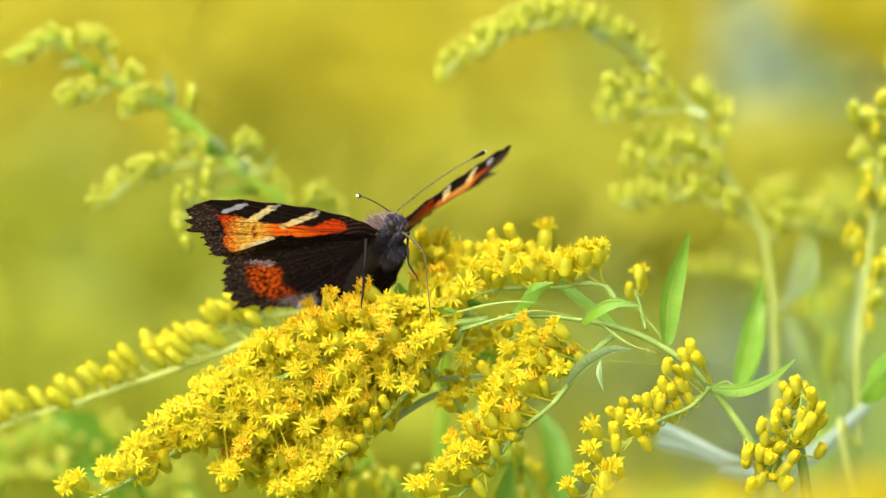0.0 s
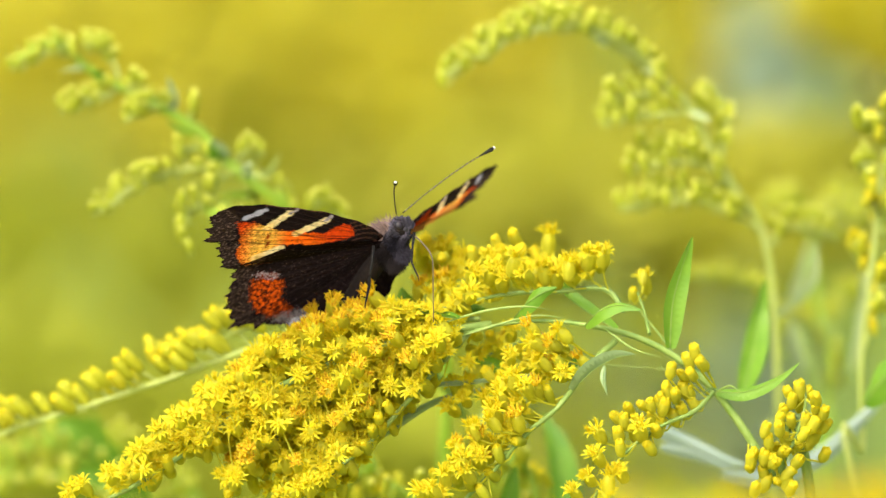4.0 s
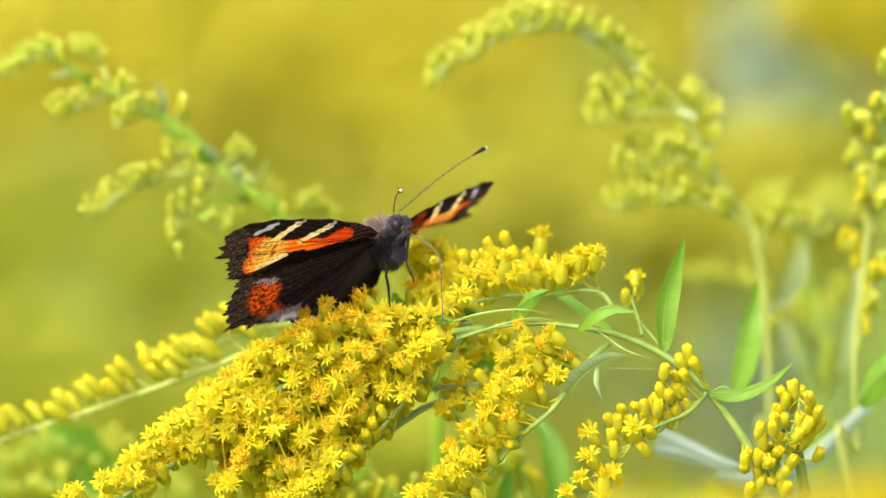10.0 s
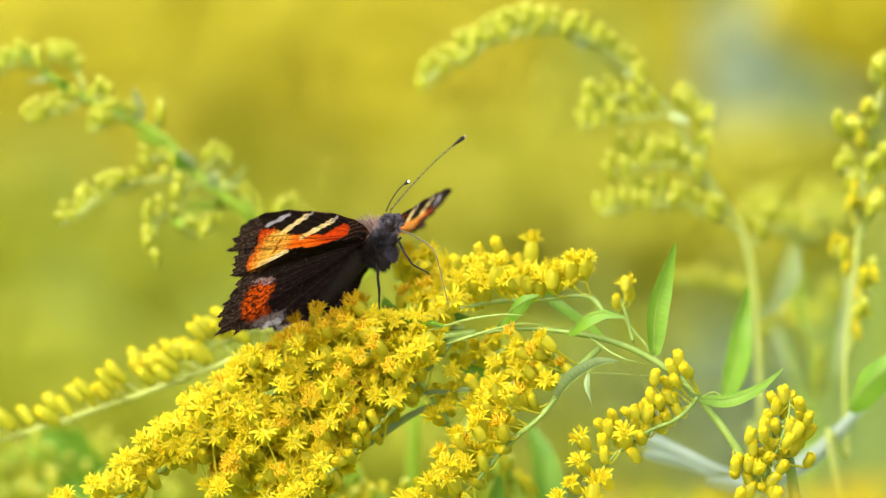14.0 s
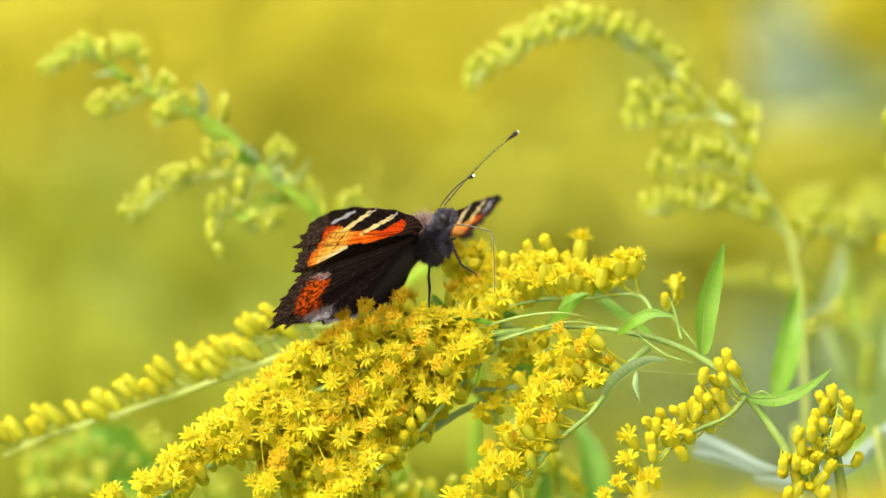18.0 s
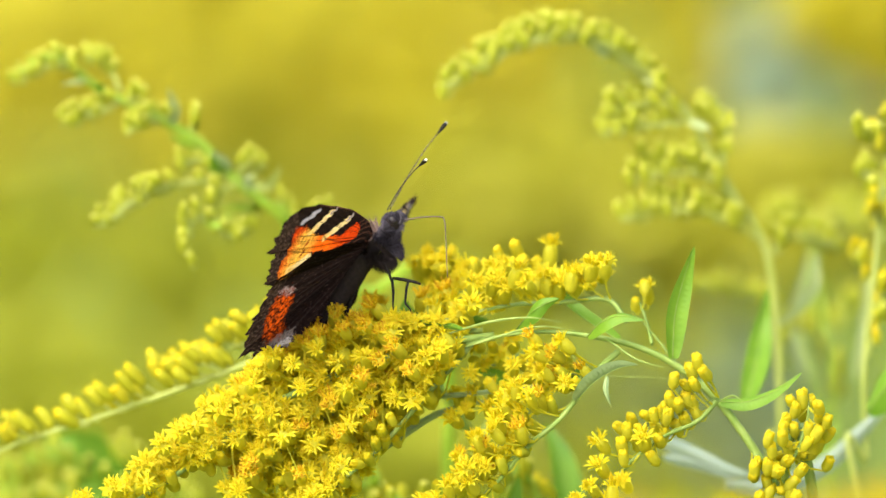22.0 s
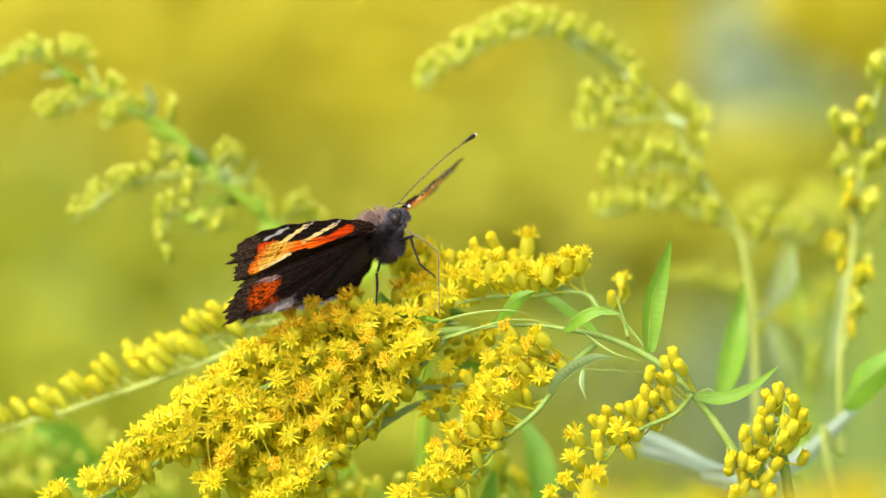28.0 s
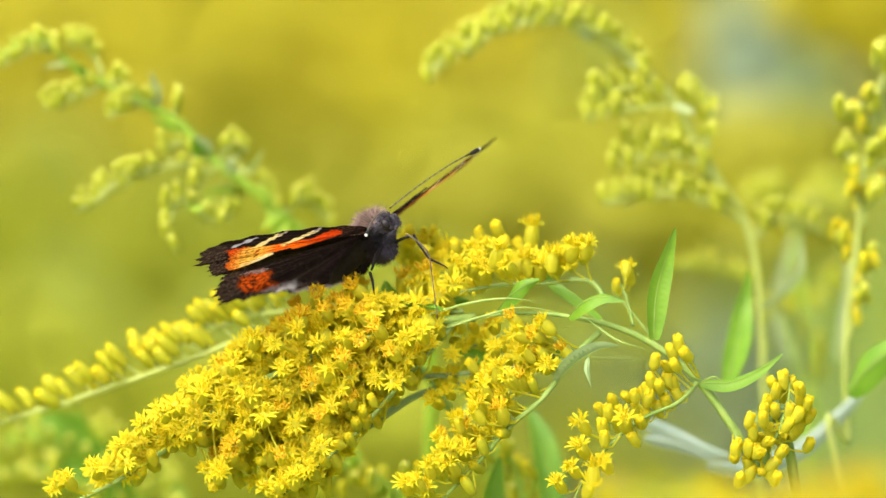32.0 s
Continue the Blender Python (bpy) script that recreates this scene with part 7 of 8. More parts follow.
    walk(sucker, [
    (0, pose(0.00530, 0.00000, 0.00000, -49.92, 57.61, 9.97)), (0.5, pose(0.00530, 0.00000, 0.00000, -52.12, 54.87, 7.58)), (1, pose(0.00530, 0.00000, 0.00000, -54.20, 52.15, 5.19)),
    (1.5, pose(0.00530, -0.00000, 0.00000, -57.26, 57.32, 2.19)), (2, pose(0.00530, 0.00000, -0.00000, -61.15, 62.25, -1.50)), (2.5, pose(0.00530, -0.00000, 0.00000, -66.81, 68.11, -13.46)),
    (3, pose(0.00530, -0.00000, 0.00000, -80.30, 73.42, -32.53)), (3.5, pose(0.00530, -0.00000, 0.00000, -57.12, 62.96, 9.23)), (5.5, pose(0.00530, 0.00000, 0.00000, -64.31, 57.56, -18.30)),
    (6, pose(0.00530, -0.00000, -0.00000, -54.08, 60.13, 11.45)), (6.5, pose(0.00530, 0.00000, 0.00000, -55.82, 53.56, 0.25)), (7, pose(0.00530, -0.00000, 0.00000, -56.63, 47.32, -12.05)),
    (7.5, pose(0.00530, 0.00000, -0.00000, -58.34, 54.91, -13.36)), (8, pose(0.00530, 0.00000, -0.00000, -60.89, 62.23, -15.52)), (8.5, pose(0.00530, 0.00000, -0.00000, -44.34, 44.81, 13.15)),
    (9, pose(0.00530, 0.00000, -0.00000, -48.51, 67.73, -12.62)), (9.5, pose(0.00530, 0.00000, -0.00000, -52.06, 57.60, -12.83)), (10, pose(0.00530, 0.00000, 0.00000, -54.81, 48.30, -11.80)),
    (10.5, pose(0.00530, 0.00000, -0.00000, -46.61, 45.84, 8.66)), (11, pose(0.00530, 0.00000, 0.00000, -41.02, 44.94, 24.39)), (11.5, pose(0.00530, -0.00000, -0.00000, -36.33, 54.01, 13.43)),
    (12, pose(0.00530, 0.00000, 0.00000, -44.52, 69.76, -8.89)), (12.5, pose(0.00530, -0.00000, 0.00000, -47.22, 62.23, -8.44)), (13, pose(0.00530, 0.00000, 0.00000, -51.09, 54.16, -9.11)),
    (13.5, pose(0.00530, 0.00000, -0.00000, -50.01, 42.22, -11.08)), (14, pose(0.00530, -0.00000, 0.00000, -49.21, 37.43, -13.64)), (14.5, pose(0.00530, -0.00000, 0.00000, -49.98, 39.41, -13.92)),
    (16.5, pose(0.00530, 0.00000, -0.00000, -53.98, 46.67, -15.66)), (17, pose(0.00530, 0.00000, -0.00000, -55.19, 48.32, -16.26)), (17.5, pose(0.00530, -0.00000, 0.00000, -60.17, 51.42, -27.66)),
    (18, pose(0.00530, 0.00000, 0.00000, -68.95, 53.17, -41.93)), (18.5, pose(0.00530, 0.00000, -0.00000, -67.65, 50.96, -43.38)), (19, pose(0.00530, -0.00000, 0.00000, -66.35, 48.93, -44.89)),
    (19.5, pose(0.00530, 0.00000, 0.00000, -59.39, 56.51, -48.87)), (20, pose(0.00530, 0.00000, -0.00000, -29.23, 66.83, -29.00)), (20.5, pose(0.00530, 0.00000, -0.00000, -58.70, 65.72, -41.76)),
    (21, pose(0.00530, 0.00000, 0.00000, -70.83, 64.67, -36.33)), (21.5, pose(0.00530, 0.00000, 0.00000, -79.19, 65.39, -46.75)), (22, pose(0.00530, -0.00000, 0.00000, -88.52, 64.85, -57.83)),
    (22.5, pose(0.00530, 0.00000, -0.00000, -71.05, 66.69, -41.97)), (23, pose(0.00530, -0.00000, 0.00000, -37.16, 70.22, -8.93)), (23.5, pose(0.00530, -0.00000, 0.00000, -60.25, 66.65, -28.92)),
    (24, pose(0.00530, 0.00000, 0.00000, -70.58, 64.14, -35.98)), (24.5, pose(0.00530, 0.00000, 0.00000, -66.83, 62.39, -32.44)), (25, pose(0.00530, 0.00000, 0.00000, -63.56, 60.35, -29.26)),
    (25.5, pose(0.00530, 0.00000, 0.00000, -45.52, 44.69, -15.96)), (27.5, pose(0.00530, -0.00000, 0.00000, -44.89, 36.78, 10.72)), (28, pose(0.00530, 0.00000, -0.00000, -55.75, 46.55, -18.05)),
    (28.5, pose(0.00530, 0.00000, -0.00000, -48.61, 46.29, -0.53)), (29, pose(0.00530, -0.00000, 0.00000, -42.29, 46.52, 14.38)), (29.5, pose(0.00530, 0.00000, 0.00000, -48.15, 56.01, 0.49)),
    (30, pose(0.00530, 0.00000, 0.00000, -60.91, 64.81, -19.30)), (30.5, pose(0.00530, -0.00000, 0.00000, -54.97, 60.28, -2.80)), (31, pose(0.00530, 0.00000, -0.00000, -51.71, 56.66, 12.03)),
    (31.5, pose(0.00530, 0.00000, 0.00000, -50.44, 57.61, 11.94)), (32, pose(0.00530, 0.00000, 0.00000, -49.17, 58.60, 11.86)),
    ])
    walk(fore_femur, [
    (0, pose(0.00060, -0.00080, -0.00300, -8.11, -3.11, 4.26)), (0.5, pose(0.00071, -0.00067, -0.00303, -7.84, -5.76, 5.59)), (1, pose(0.00060, -0.00080, -0.00300, -7.48, -7.73, 6.38)),
    (1.5, pose(0.00057, -0.00090, -0.00290, -8.82, -4.64, 4.24)), (2, pose(0.00060, -0.00080, -0.00300, -9.68, -0.82, 1.58)), (2.5, pose(0.00063, -0.00058, -0.00338, -10.10, 2.16, -2.38)),
    (3, pose(0.00060, -0.00080, -0.00300, -11.56, 4.58, -4.03)), (3.5, pose(0.00060, -0.00080, -0.00300, -11.40, -6.27, -2.12)), (5.5, pose(0.00060, -0.00080, -0.00300, -12.46, 1.12, -6.06)),
    (6, pose(0.00060, -0.00080, -0.00300, -17.56, 7.35, -15.16)), (6.5, pose(0.00063, -0.00080, -0.00298, -16.53, 4.14, -13.48)), (7, pose(0.00060, -0.00080, -0.00300, -15.56, 1.18, -11.38)),
    (7.5, pose(0.00051, -0.00082, -0.00304, -15.16, -1.65, -10.29)), (8, pose(0.00060, -0.00080, -0.00300, -15.19, -4.83, -9.51)), (8.5, pose(0.00060, -0.00080, -0.00300, -17.84, -3.05, -13.59)),
    (9, pose(0.00060, -0.00080, -0.00300, -18.17, -7.55, -10.99)), (9.5, pose(0.00068, -0.00076, -0.00297, -16.58, -5.93, -9.99)), (10, pose(0.00060, -0.00080, -0.00300, -15.13, -3.81, -9.15)),
    (10.5, pose(0.00053, -0.00082, -0.00296, -15.75, -1.66, -10.38)), (11, pose(0.00060, -0.00080, -0.00300, -17.61, 0.21, -12.97)), (11.5, pose(0.00075, -0.00078, -0.00298, -20.56, 1.87, -18.98)),
    (12, pose(0.00060, -0.00080, -0.00300, -21.95, 4.36, -24.61)), (12.5, pose(0.00018, -0.00107, -0.00282, -17.27, 8.80, -19.93)), (13, pose(0.00060, -0.00080, -0.00300, -13.35, 12.61, -13.74)),
    (13.5, pose(0.00040, -0.00091, -0.00290, -18.42, 10.07, -20.31)), (14, pose(0.00060, -0.00080, -0.00300, -24.19, 6.25, -27.93)), (14.5, pose(0.00068, -0.00078, -0.00291, -23.65, 6.51, -26.79)),
    (16.5, pose(0.00051, -0.00084, -0.00295, -21.85, 6.99, -24.26)), (17, pose(0.00060, -0.00080, -0.00300, -21.31, 7.04, -24.01)), (17.5, pose(0.00027, -0.00094, -0.00289, -23.68, 11.38, -31.25)),
    (18, pose(0.00060, -0.00080, -0.00300, -27.59, 16.05, -38.97)), (18.5, pose(0.00037, -0.00095, -0.00292, -31.01, 27.93, -48.18)), (19, pose(0.00060, -0.00080, -0.00300, -36.43, 40.81, -58.55)),
    (19.5, pose(0.00079, -0.00075, -0.00301, -33.21, 27.14, -49.25)), (20, pose(0.00060, -0.00080, -0.00300, -32.24, 14.73, -41.99)), (20.5, pose(-0.00083, -0.00164, -0.00449, -20.54, 29.85, -26.92)),
    (21, pose(-0.00248, -0.00269, -0.00556, -0.57, 44.64, -0.24)), (21.5, pose(-0.00226, -0.00267, -0.00572, -3.71, 52.49, -3.30)), (22, pose(-0.00186, -0.00262, -0.00575, -7.56, 60.54, -7.20)),
    (22.5, pose(-0.00163, -0.00261, -0.00545, 1.16, 32.99, 3.63)), (23, pose(-0.00196, -0.00281, -0.00493, 4.19, 17.59, 6.84)), (23.5, pose(-0.00138, -0.00276, -0.00517, 3.54, 12.36, 8.82)),
    (24, pose(-0.00098, -0.00302, -0.00498, 1.54, 7.07, 14.10)), (24.5, pose(-0.00087, -0.00320, -0.00473, 0.88, 5.80, 16.91)), (25, pose(-0.00147, -0.00364, -0.00440, 0.55, 5.23, 18.63)),
    (25.5, pose(-0.00132, -0.00362, -0.00425, 0.67, 5.53, 19.45)), (27.5, pose(0.00060, -0.00080, -0.00300, -21.95, 13.53, -17.07)), (28, pose(0.00060, -0.00080, -0.00300, -20.67, 16.11, -14.78)),
    (28.5, pose(0.00062, -0.00077, -0.00309, -21.64, 13.55, -14.78)), (29, pose(0.00060, -0.00080, -0.00300, -22.78, 10.75, -14.74)), (29.5, pose(0.00069, -0.00074, -0.00305, -21.91, 11.61, -11.47)),
    (30, pose(0.00060, -0.00080, -0.00300, -20.83, 12.37, -8.18)), (30.5, pose(0.00032, -0.00101, -0.00304, -16.40, 12.97, -0.82)), (31, pose(0.00060, -0.00080, -0.00300, -12.32, 12.84, 6.08)),
    (31.5, pose(0.00063, -0.00076, -0.00298, -10.80, 11.43, 11.03)), (32, pose(0.00060, -0.00080, -0.00300, -9.77, 10.16, 15.43)),
    ])
    walk(fore_tibia, [
    (0, pose(0.00386, -0.00056, -0.00282, -123.59, 72.03, -86.86)), (0.5, pose(0.00419, -0.00033, -0.00267, -126.78, 70.73, -90.84)), (1, pose(0.00430, -0.00039, -0.00249, -130.29, 69.48, -95.42)),
    (1.5, pose(0.00409, -0.00064, -0.00261, -132.86, 68.87, -98.37)), (2, pose(0.00391, -0.00071, -0.00295, -136.92, 68.68, -102.97)), (2.5, pose(0.00390, -0.00071, -0.00350, -140.26, 65.78, -110.55)),
    (3, pose(0.00382, -0.00103, -0.00326, -140.76, 62.03, -113.08)), (3.5, pose(0.00433, -0.00094, -0.00259, -143.75, 62.32, -115.85)), (5.5, pose(0.00400, -0.00116, -0.00307, -147.70, 60.96, -121.89)),
    (6, pose(0.00335, -0.00155, -0.00337, -140.69, 61.65, -116.40)), (6.5, pose(0.00359, -0.00151, -0.00320, -140.79, 60.25, -117.81)), (7, pose(0.00378, -0.00144, -0.00307, -140.62, 58.91, -118.28)),
    (7.5, pose(0.00382, -0.00142, -0.00294, -144.58, 60.99, -120.90)), (8, pose(0.00404, -0.00138, -0.00270, -146.95, 62.67, -122.48)), (8.5, pose(0.00369, -0.00155, -0.00283, -140.77, 60.60, -117.69)),
    (9, pose(0.00397, -0.00145, -0.00254, -137.55, 55.83, -116.63)), (9.5, pose(0.00404, -0.00135, -0.00262, -135.93, 58.64, -113.83)), (10, pose(0.00395, -0.00134, -0.00277, -134.71, 61.30, -111.56)),
    (10.5, pose(0.00378, -0.00142, -0.00286, -134.47, 60.14, -111.89)), (11, pose(0.00373, -0.00152, -0.00301, -133.10, 57.86, -112.51)), (11.5, pose(0.00363, -0.00177, -0.00308, -110.67, 65.43, -89.49)),
    (12, pose(0.00322, -0.00200, -0.00322, -72.08, 67.49, -49.51)), (12.5, pose(0.00312, -0.00213, -0.00331, -70.16, 69.03, -49.58)), (13, pose(0.00389, -0.00161, -0.00376, -68.89, 70.48, -47.68)),
    (13.5, pose(0.00330, -0.00199, -0.00345, -72.07, 71.26, -50.90)), (14, pose(0.00312, -0.00213, -0.00331, -74.92, 71.68, -53.77)), (14.5, pose(0.00326, -0.00208, -0.00324, -79.59, 71.38, -58.58)),
    (16.5, pose(0.00330, -0.00210, -0.00333, -96.20, 68.26, -77.75)), (17, pose(0.00343, -0.00206, -0.00338, -99.34, 67.24, -81.96)), (17.5, pose(0.00266, -0.00240, -0.00345, -94.58, 66.66, -78.49)),
    (18, pose(0.00257, -0.00240, -0.00373, -91.40, 65.01, -75.34)), (18.5, pose(0.00187, -0.00263, -0.00411, -95.86, 64.79, -81.62)), (19, pose(0.00162, -0.00247, -0.00469, -100.93, 65.87, -87.66)),
    (19.5, pose(0.00227, -0.00248, -0.00418, -99.50, 68.03, -84.91)), (20, pose(0.00255, -0.00256, -0.00369, -98.44, 70.21, -83.59)), (20.5, pose(0.00087, -0.00251, -0.00559, -109.59, 57.21, -98.79)),
    (21, pose(-0.00098, -0.00270, -0.00705, -109.20, 34.16, -106.92)), (21.5, pose(-0.00106, -0.00274, -0.00728, -109.69, 33.58, -106.47)), (22, pose(-0.00095, -0.00273, -0.00738, -109.69, 33.68, -105.38)),
    (22.5, pose(0.00054, -0.00247, -0.00686, -115.07, 35.53, -112.55)), (23, pose(0.00148, -0.00240, -0.00602, -119.33, 37.54, -118.04)), (23.5, pose(0.00207, -0.00223, -0.00593, -115.12, 37.40, -112.88)),
    (24, pose(0.00240, -0.00217, -0.00541, -110.08, 35.83, -103.86)), (24.5, pose(0.00260, -0.00214, -0.00510, -106.79, 36.17, -98.88)), (25, pose(0.00210, -0.00244, -0.00475, -104.51, 36.44, -95.60)),
    (25.5, pose(0.00235, -0.00233, -0.00463, -103.69, 34.51, -96.54)), (27.5, pose(0.00346, -0.00168, -0.00372, -89.26, 68.59, -62.87)), (28, pose(0.00352, -0.00157, -0.00387, -95.11, 67.63, -68.73)),
    (28.5, pose(0.00352, -0.00153, -0.00381, -92.72, 67.41, -65.08)), (29, pose(0.00349, -0.00156, -0.00357, -90.32, 66.96, -61.35)), (29.5, pose(0.00371, -0.00135, -0.00369, -91.80, 66.01, -61.91)),
    (30, pose(0.00375, -0.00125, -0.00370, -92.67, 65.26, -61.84)), (30.5, pose(0.00380, -0.00106, -0.00385, -88.93, 64.69, -56.97)), (31, pose(0.00440, -0.00040, -0.00387, -84.76, 63.82, -51.42)),
    (31.5, pose(0.00453, 0.00000, -0.00379, -69.52, 65.53, -31.44)), (32, pose(0.00459, 0.00030, -0.00374, -55.70, 65.15, -13.57)),
    ])
    walk(mid_femur, [
    (0, pose(0.00042, -0.00430, -0.00092, 157.03, 58.32, -147.67)), (0.5, pose(0.00066, -0.00391, -0.00101, 158.62, 57.86, -146.88)), (1, pose(0.00068, -0.00379, -0.00107, 159.74, 57.21, -146.81)),
    (1.5, pose(0.00048, -0.00401, -0.00102, 160.55, 54.71, -146.36)), (2, pose(0.00032, -0.00404, -0.00120, 160.02, 52.09, -147.23)), (2.5, pose(-0.00008, -0.00396, -0.00167, 158.28, 52.17, -152.94)),
    (3, pose(-0.00044, -0.00430, -0.00131, 158.60, 52.13, -154.58)), (3.5, pose(-0.00006, -0.00416, -0.00100, 160.74, 48.96, -151.69)), (5.5, pose(-0.00043, -0.00398, -0.00161, 161.28, 46.95, -153.99)),
    (6, pose(-0.00082, -0.00421, -0.00149, 162.25, 46.49, -154.28)), (6.5, pose(-0.00062, -0.00402, -0.00155, 162.80, 44.92, -154.41)), (7, pose(-0.00045, -0.00385, -0.00165, 163.37, 43.48, -153.83)),
    (7.5, pose(-0.00069, -0.00395, -0.00178, 163.40, 44.31, -153.51)), (8, pose(-0.00077, -0.00401, -0.00183, 164.33, 45.34, -152.82)), (8.5, pose(0.00090, -0.00326, -0.00085, 164.87, 41.78, -152.52)),
    (9, pose(-0.00120, -0.00080, -0.00220, -141.25, 44.79, -88.16)), (9.5, pose(-0.00112, -0.00077, -0.00218, -140.19, 47.37, -86.68)), (10, pose(-0.00120, -0.00080, -0.00220, -139.73, 49.91, -85.88)),
    (10.5, pose(-0.00127, -0.00085, -0.00216, -141.30, 50.34, -87.98)), (11, pose(-0.00120, -0.00080, -0.00220, -142.67, 49.45, -91.18)), (11.5, pose(-0.00105, -0.00076, -0.00218, -144.86, 45.83, -97.09)),
    (12, pose(-0.00120, -0.00080, -0.00220, -147.25, 43.80, -102.34)), (12.5, pose(-0.00162, -0.00103, -0.00203, -143.75, 50.19, -99.31)), (13, pose(-0.00120, -0.00080, -0.00220, -139.01, 56.09, -92.54)),
    (13.5, pose(-0.00140, -0.00091, -0.00209, -143.74, 52.92, -98.28)), (14, pose(-0.00120, -0.00080, -0.00220, -147.16, 49.46, -102.75)), (14.5, pose(-0.00112, -0.00079, -0.00211, -147.14, 49.64, -102.54)),
    (16.5, pose(-0.00129, -0.00085, -0.00215, -146.34, 50.01, -102.86)), (17, pose(-0.00120, -0.00080, -0.00220, -146.01, 50.20, -103.16)), (17.5, pose(-0.00154, -0.00093, -0.00209, -149.83, 49.16, -109.73)),
    (18, pose(-0.00120, -0.00080, -0.00220, -153.26, 46.90, -114.68)), (18.5, pose(-0.00143, -0.00093, -0.00213, -156.33, 42.58, -119.84)), (19, pose(-0.00120, -0.00080, -0.00220, -160.30, 39.07, -124.55)),
    (19.5, pose(-0.00101, -0.00076, -0.00221, -158.22, 42.90, -121.33)), (20, pose(-0.00120, -0.00080, -0.00220, -156.23, 47.40, -118.64)), (20.5, pose(-0.00115, -0.00070, -0.00234, -155.97, 50.87, -118.96)),
    (21, pose(-0.00120, -0.00080, -0.00220, -153.62, 52.77, -117.53)), (21.5, pose(-0.00127, -0.00080, -0.00228, -152.88, 53.47, -116.12)), (22, pose(-0.00120, -0.00080, -0.00220, -151.64, 54.85, -113.94)),
    (22.5, pose(-0.00090, -0.00070, -0.00232, -153.82, 53.76, -116.79)), (23, pose(-0.00120, -0.00080, -0.00220, -154.38, 53.27, -118.04)), (23.5, pose(-0.00103, -0.00066, -0.00238, -152.00, 48.63, -113.63)),
    (24, pose(-0.00120, -0.00080, -0.00220, -148.93, 42.61, -105.86)), (24.5, pose(-0.00088, -0.00067, -0.00226, -148.04, 38.13, -104.76)), (25, pose(-0.00120, -0.00080, -0.00220, -148.01, 33.83, -105.43)),
    (25.5, pose(-0.00120, -0.00080, -0.00220, -146.03, 32.80, -103.03)), (27.5, pose(-0.00120, -0.00080, -0.00220, -148.98, 36.03, -103.85)), (28, pose(-0.00120, -0.00080, -0.00220, -148.73, 38.06, -102.56)),
    (28.5, pose(-0.00118, -0.00077, -0.00229, -148.04, 36.56, -100.83)), (29, pose(-0.00120, -0.00080, -0.00220, -147.19, 34.88, -98.96)), (29.5, pose(-0.00111, -0.00074, -0.00225, -146.25, 36.31, -96.62)),
    (30, pose(-0.00120, -0.00080, -0.00220, -145.18, 37.97, -94.08)), (30.5, pose(-0.00148, -0.00101, -0.00224, -145.39, 41.61, -93.08)), (31, pose(-0.00120, -0.00080, -0.00220, -145.26, 45.18, -91.41)),
    (31.5, pose(-0.00117, -0.00077, -0.00218, -143.04, 41.48, -86.28)), (32, pose(-0.00120, -0.00080, -0.00220, -140.90, 36.91, -81.79)),
    ])
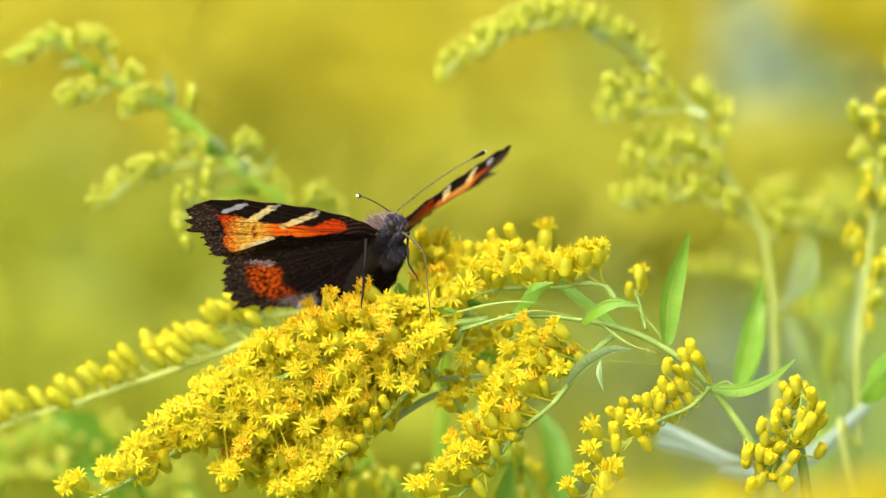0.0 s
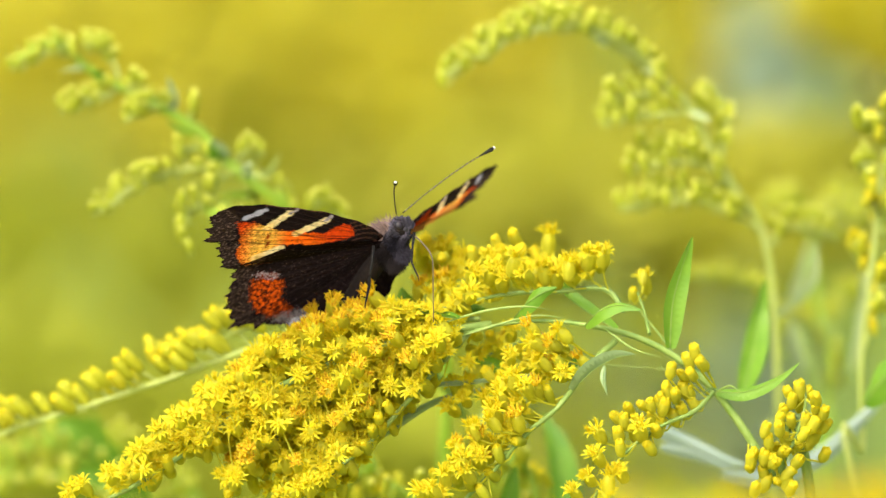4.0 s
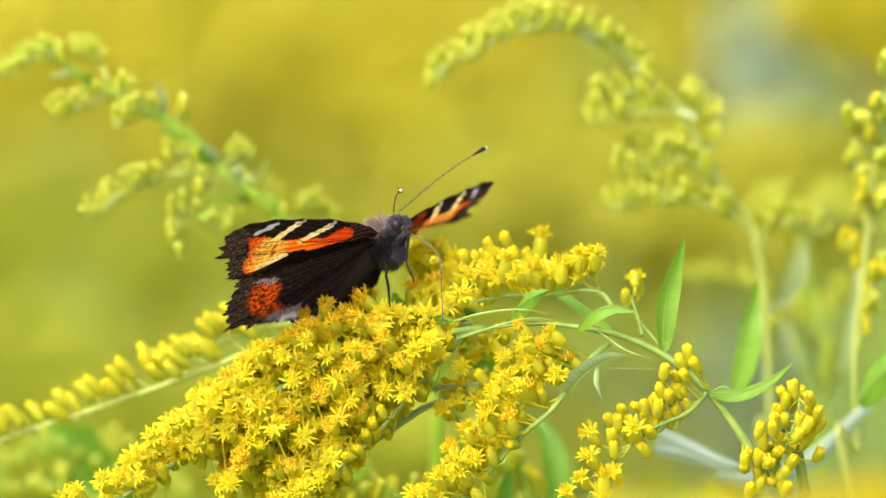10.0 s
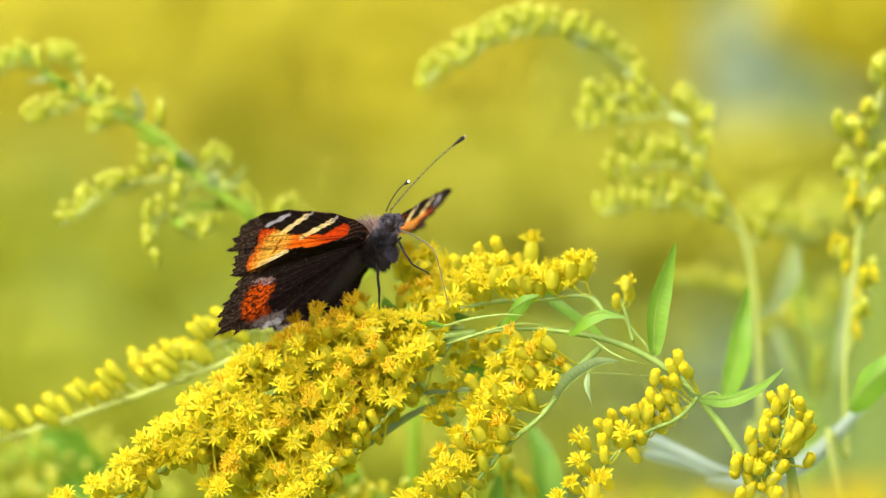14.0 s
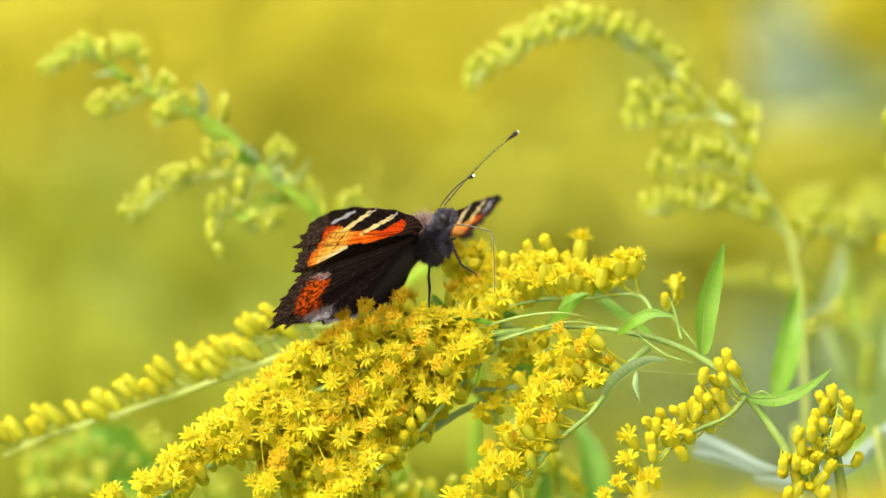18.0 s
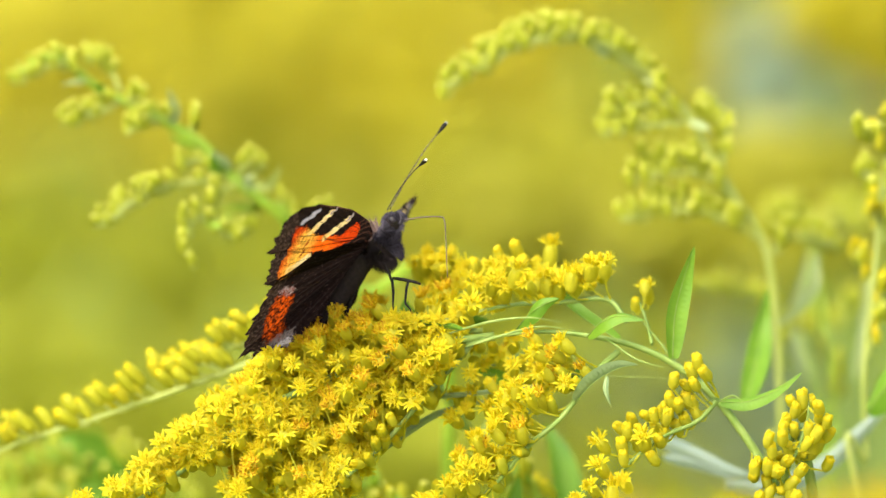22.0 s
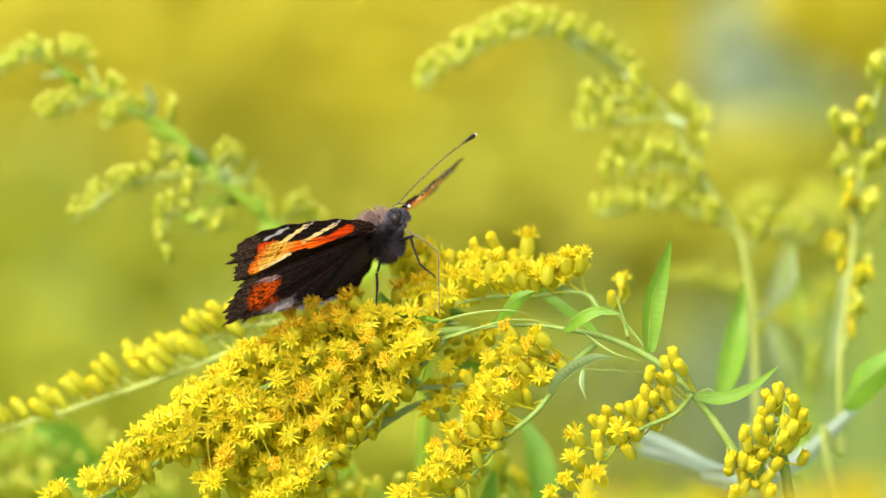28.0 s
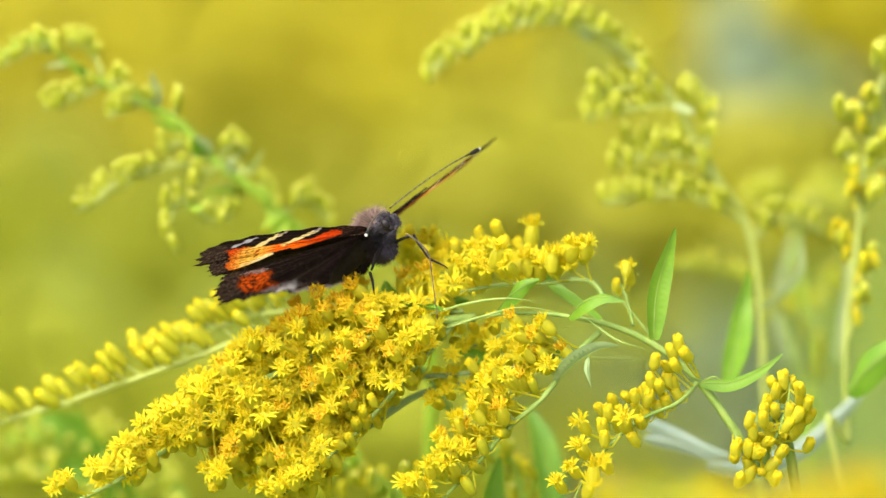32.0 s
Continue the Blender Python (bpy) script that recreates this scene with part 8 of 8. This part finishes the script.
    walk(mid_tibia, [
    (0, pose(-0.00152, -0.00553, -0.00464, -141.72, 53.52, -78.55)), (0.5, pose(-0.00122, -0.00514, -0.00460, -140.48, 51.39, -77.61)), (1, pose(-0.00117, -0.00500, -0.00450, -139.70, 49.34, -77.33)),
    (1.5, pose(-0.00148, -0.00531, -0.00433, -141.09, 48.49, -78.91)), (2, pose(-0.00177, -0.00539, -0.00438, -143.01, 48.25, -81.12)), (2.5, pose(-0.00238, -0.00513, -0.00498, -145.62, 49.04, -87.03)),
    (3, pose(-0.00286, -0.00545, -0.00476, -147.46, 48.65, -89.98)), (3.5, pose(-0.00231, -0.00537, -0.00394, -146.89, 46.18, -89.29)), (5.5, pose(-0.00296, -0.00521, -0.00462, -149.00, 44.99, -93.96)),
    (6, pose(-0.00332, -0.00542, -0.00442, -147.74, 44.25, -93.38)), (6.5, pose(-0.00322, -0.00526, -0.00442, -148.54, 42.83, -95.34)), (7, pose(-0.00310, -0.00516, -0.00446, -149.11, 41.43, -96.41)),
    (7.5, pose(-0.00326, -0.00523, -0.00458, -147.75, 42.19, -94.60)), (8, pose(-0.00323, -0.00527, -0.00463, -145.68, 42.46, -92.55)), (8.5, pose(-0.00237, -0.00496, -0.00415, -143.09, 44.73, -89.81)),
    (9, pose(-0.00110, -0.00382, -0.00519, -136.78, 48.38, -81.97)), (9.5, pose(-0.00095, -0.00369, -0.00536, -135.74, 48.64, -80.56)), (10, pose(-0.00100, -0.00362, -0.00556, -135.41, 48.96, -79.91)),
    (10.5, pose(-0.00117, -0.00369, -0.00559, -136.21, 48.15, -80.91)), (11, pose(-0.00126, -0.00374, -0.00564, -137.05, 46.07, -83.20)), (11.5, pose(-0.00143, -0.00385, -0.00540, -138.05, 44.02, -87.34)),
    (12, pose(-0.00189, -0.00394, -0.00528, -139.03, 43.72, -90.69)), (12.5, pose(-0.00208, -0.00382, -0.00542, -139.63, 44.24, -93.25)), (13, pose(-0.00131, -0.00329, -0.00591, -140.48, 44.56, -93.40)),
    (13.5, pose(-0.00179, -0.00358, -0.00566, -141.15, 43.84, -93.97)), (14, pose(-0.00184, -0.00364, -0.00561, -141.39, 43.02, -94.19)), (14.5, pose(-0.00175, -0.00362, -0.00552, -141.58, 42.94, -94.26)),
    (16.5, pose(-0.00193, -0.00364, -0.00557, -141.78, 42.19, -95.87)), (17, pose(-0.00185, -0.00358, -0.00562, -141.70, 42.10, -96.50)), (17.5, pose(-0.00255, -0.00375, -0.00555, -141.81, 41.97, -98.04)),
    (18, pose(-0.00254, -0.00373, -0.00564, -142.25, 40.79, -98.71)), (18.5, pose(-0.00314, -0.00390, -0.00528, -144.27, 41.73, -102.43)), (19, pose(-0.00324, -0.00376, -0.00512, -147.34, 43.88, -106.09)),
    (19.5, pose(-0.00274, -0.00360, -0.00530, -148.11, 40.82, -106.34)), (20, pose(-0.00266, -0.00348, -0.00552, -149.12, 38.41, -107.35)), (20.5, pose(-0.00251, -0.00316, -0.00579, -149.09, 36.97, -107.24)),
    (21, pose(-0.00243, -0.00317, -0.00572, -148.15, 33.62, -106.35)), (21.5, pose(-0.00245, -0.00319, -0.00587, -149.42, 33.04, -107.67)), (22, pose(-0.00226, -0.00319, -0.00592, -150.18, 33.12, -108.31)),
    (22.5, pose(-0.00212, -0.00312, -0.00601, -150.59, 35.02, -109.29)), (23, pose(-0.00250, -0.00325, -0.00591, -149.82, 37.40, -109.30)), (23.5, pose(-0.00223, -0.00341, -0.00579, -146.86, 38.09, -104.91)),
    (24, pose(-0.00211, -0.00399, -0.00525, -143.25, 37.41, -96.66)), (24.5, pose(-0.00180, -0.00415, -0.00508, -140.42, 37.56, -92.57)), (25, pose(-0.00223, -0.00454, -0.00480, -138.64, 37.80, -90.21)),
    (25.5, pose(-0.00206, -0.00452, -0.00466, -138.15, 37.04, -90.03)), (27.5, pose(-0.00216, -0.00470, -0.00512, -137.05, 38.54, -85.55)), (28, pose(-0.00206, -0.00466, -0.00530, -137.14, 37.39, -85.04)),
    (28.5, pose(-0.00193, -0.00469, -0.00525, -137.11, 37.65, -84.06)), (29, pose(-0.00183, -0.00478, -0.00501, -136.97, 37.73, -82.94)), (29.5, pose(-0.00157, -0.00471, -0.00519, -136.29, 36.38, -80.98)),
    (30, pose(-0.00148, -0.00475, -0.00529, -135.46, 35.26, -78.85)), (30.5, pose(-0.00169, -0.00494, -0.00574, -130.82, 33.65, -70.27)), (31, pose(-0.00130, -0.00469, -0.00611, -125.97, 30.97, -60.69)),
    (31.5, pose(-0.00091, -0.00470, -0.00567, -124.41, 31.75, -56.31)), (32, pose(-0.00062, -0.00479, -0.00523, -123.14, 32.21, -52.38)),
    ])


motions()
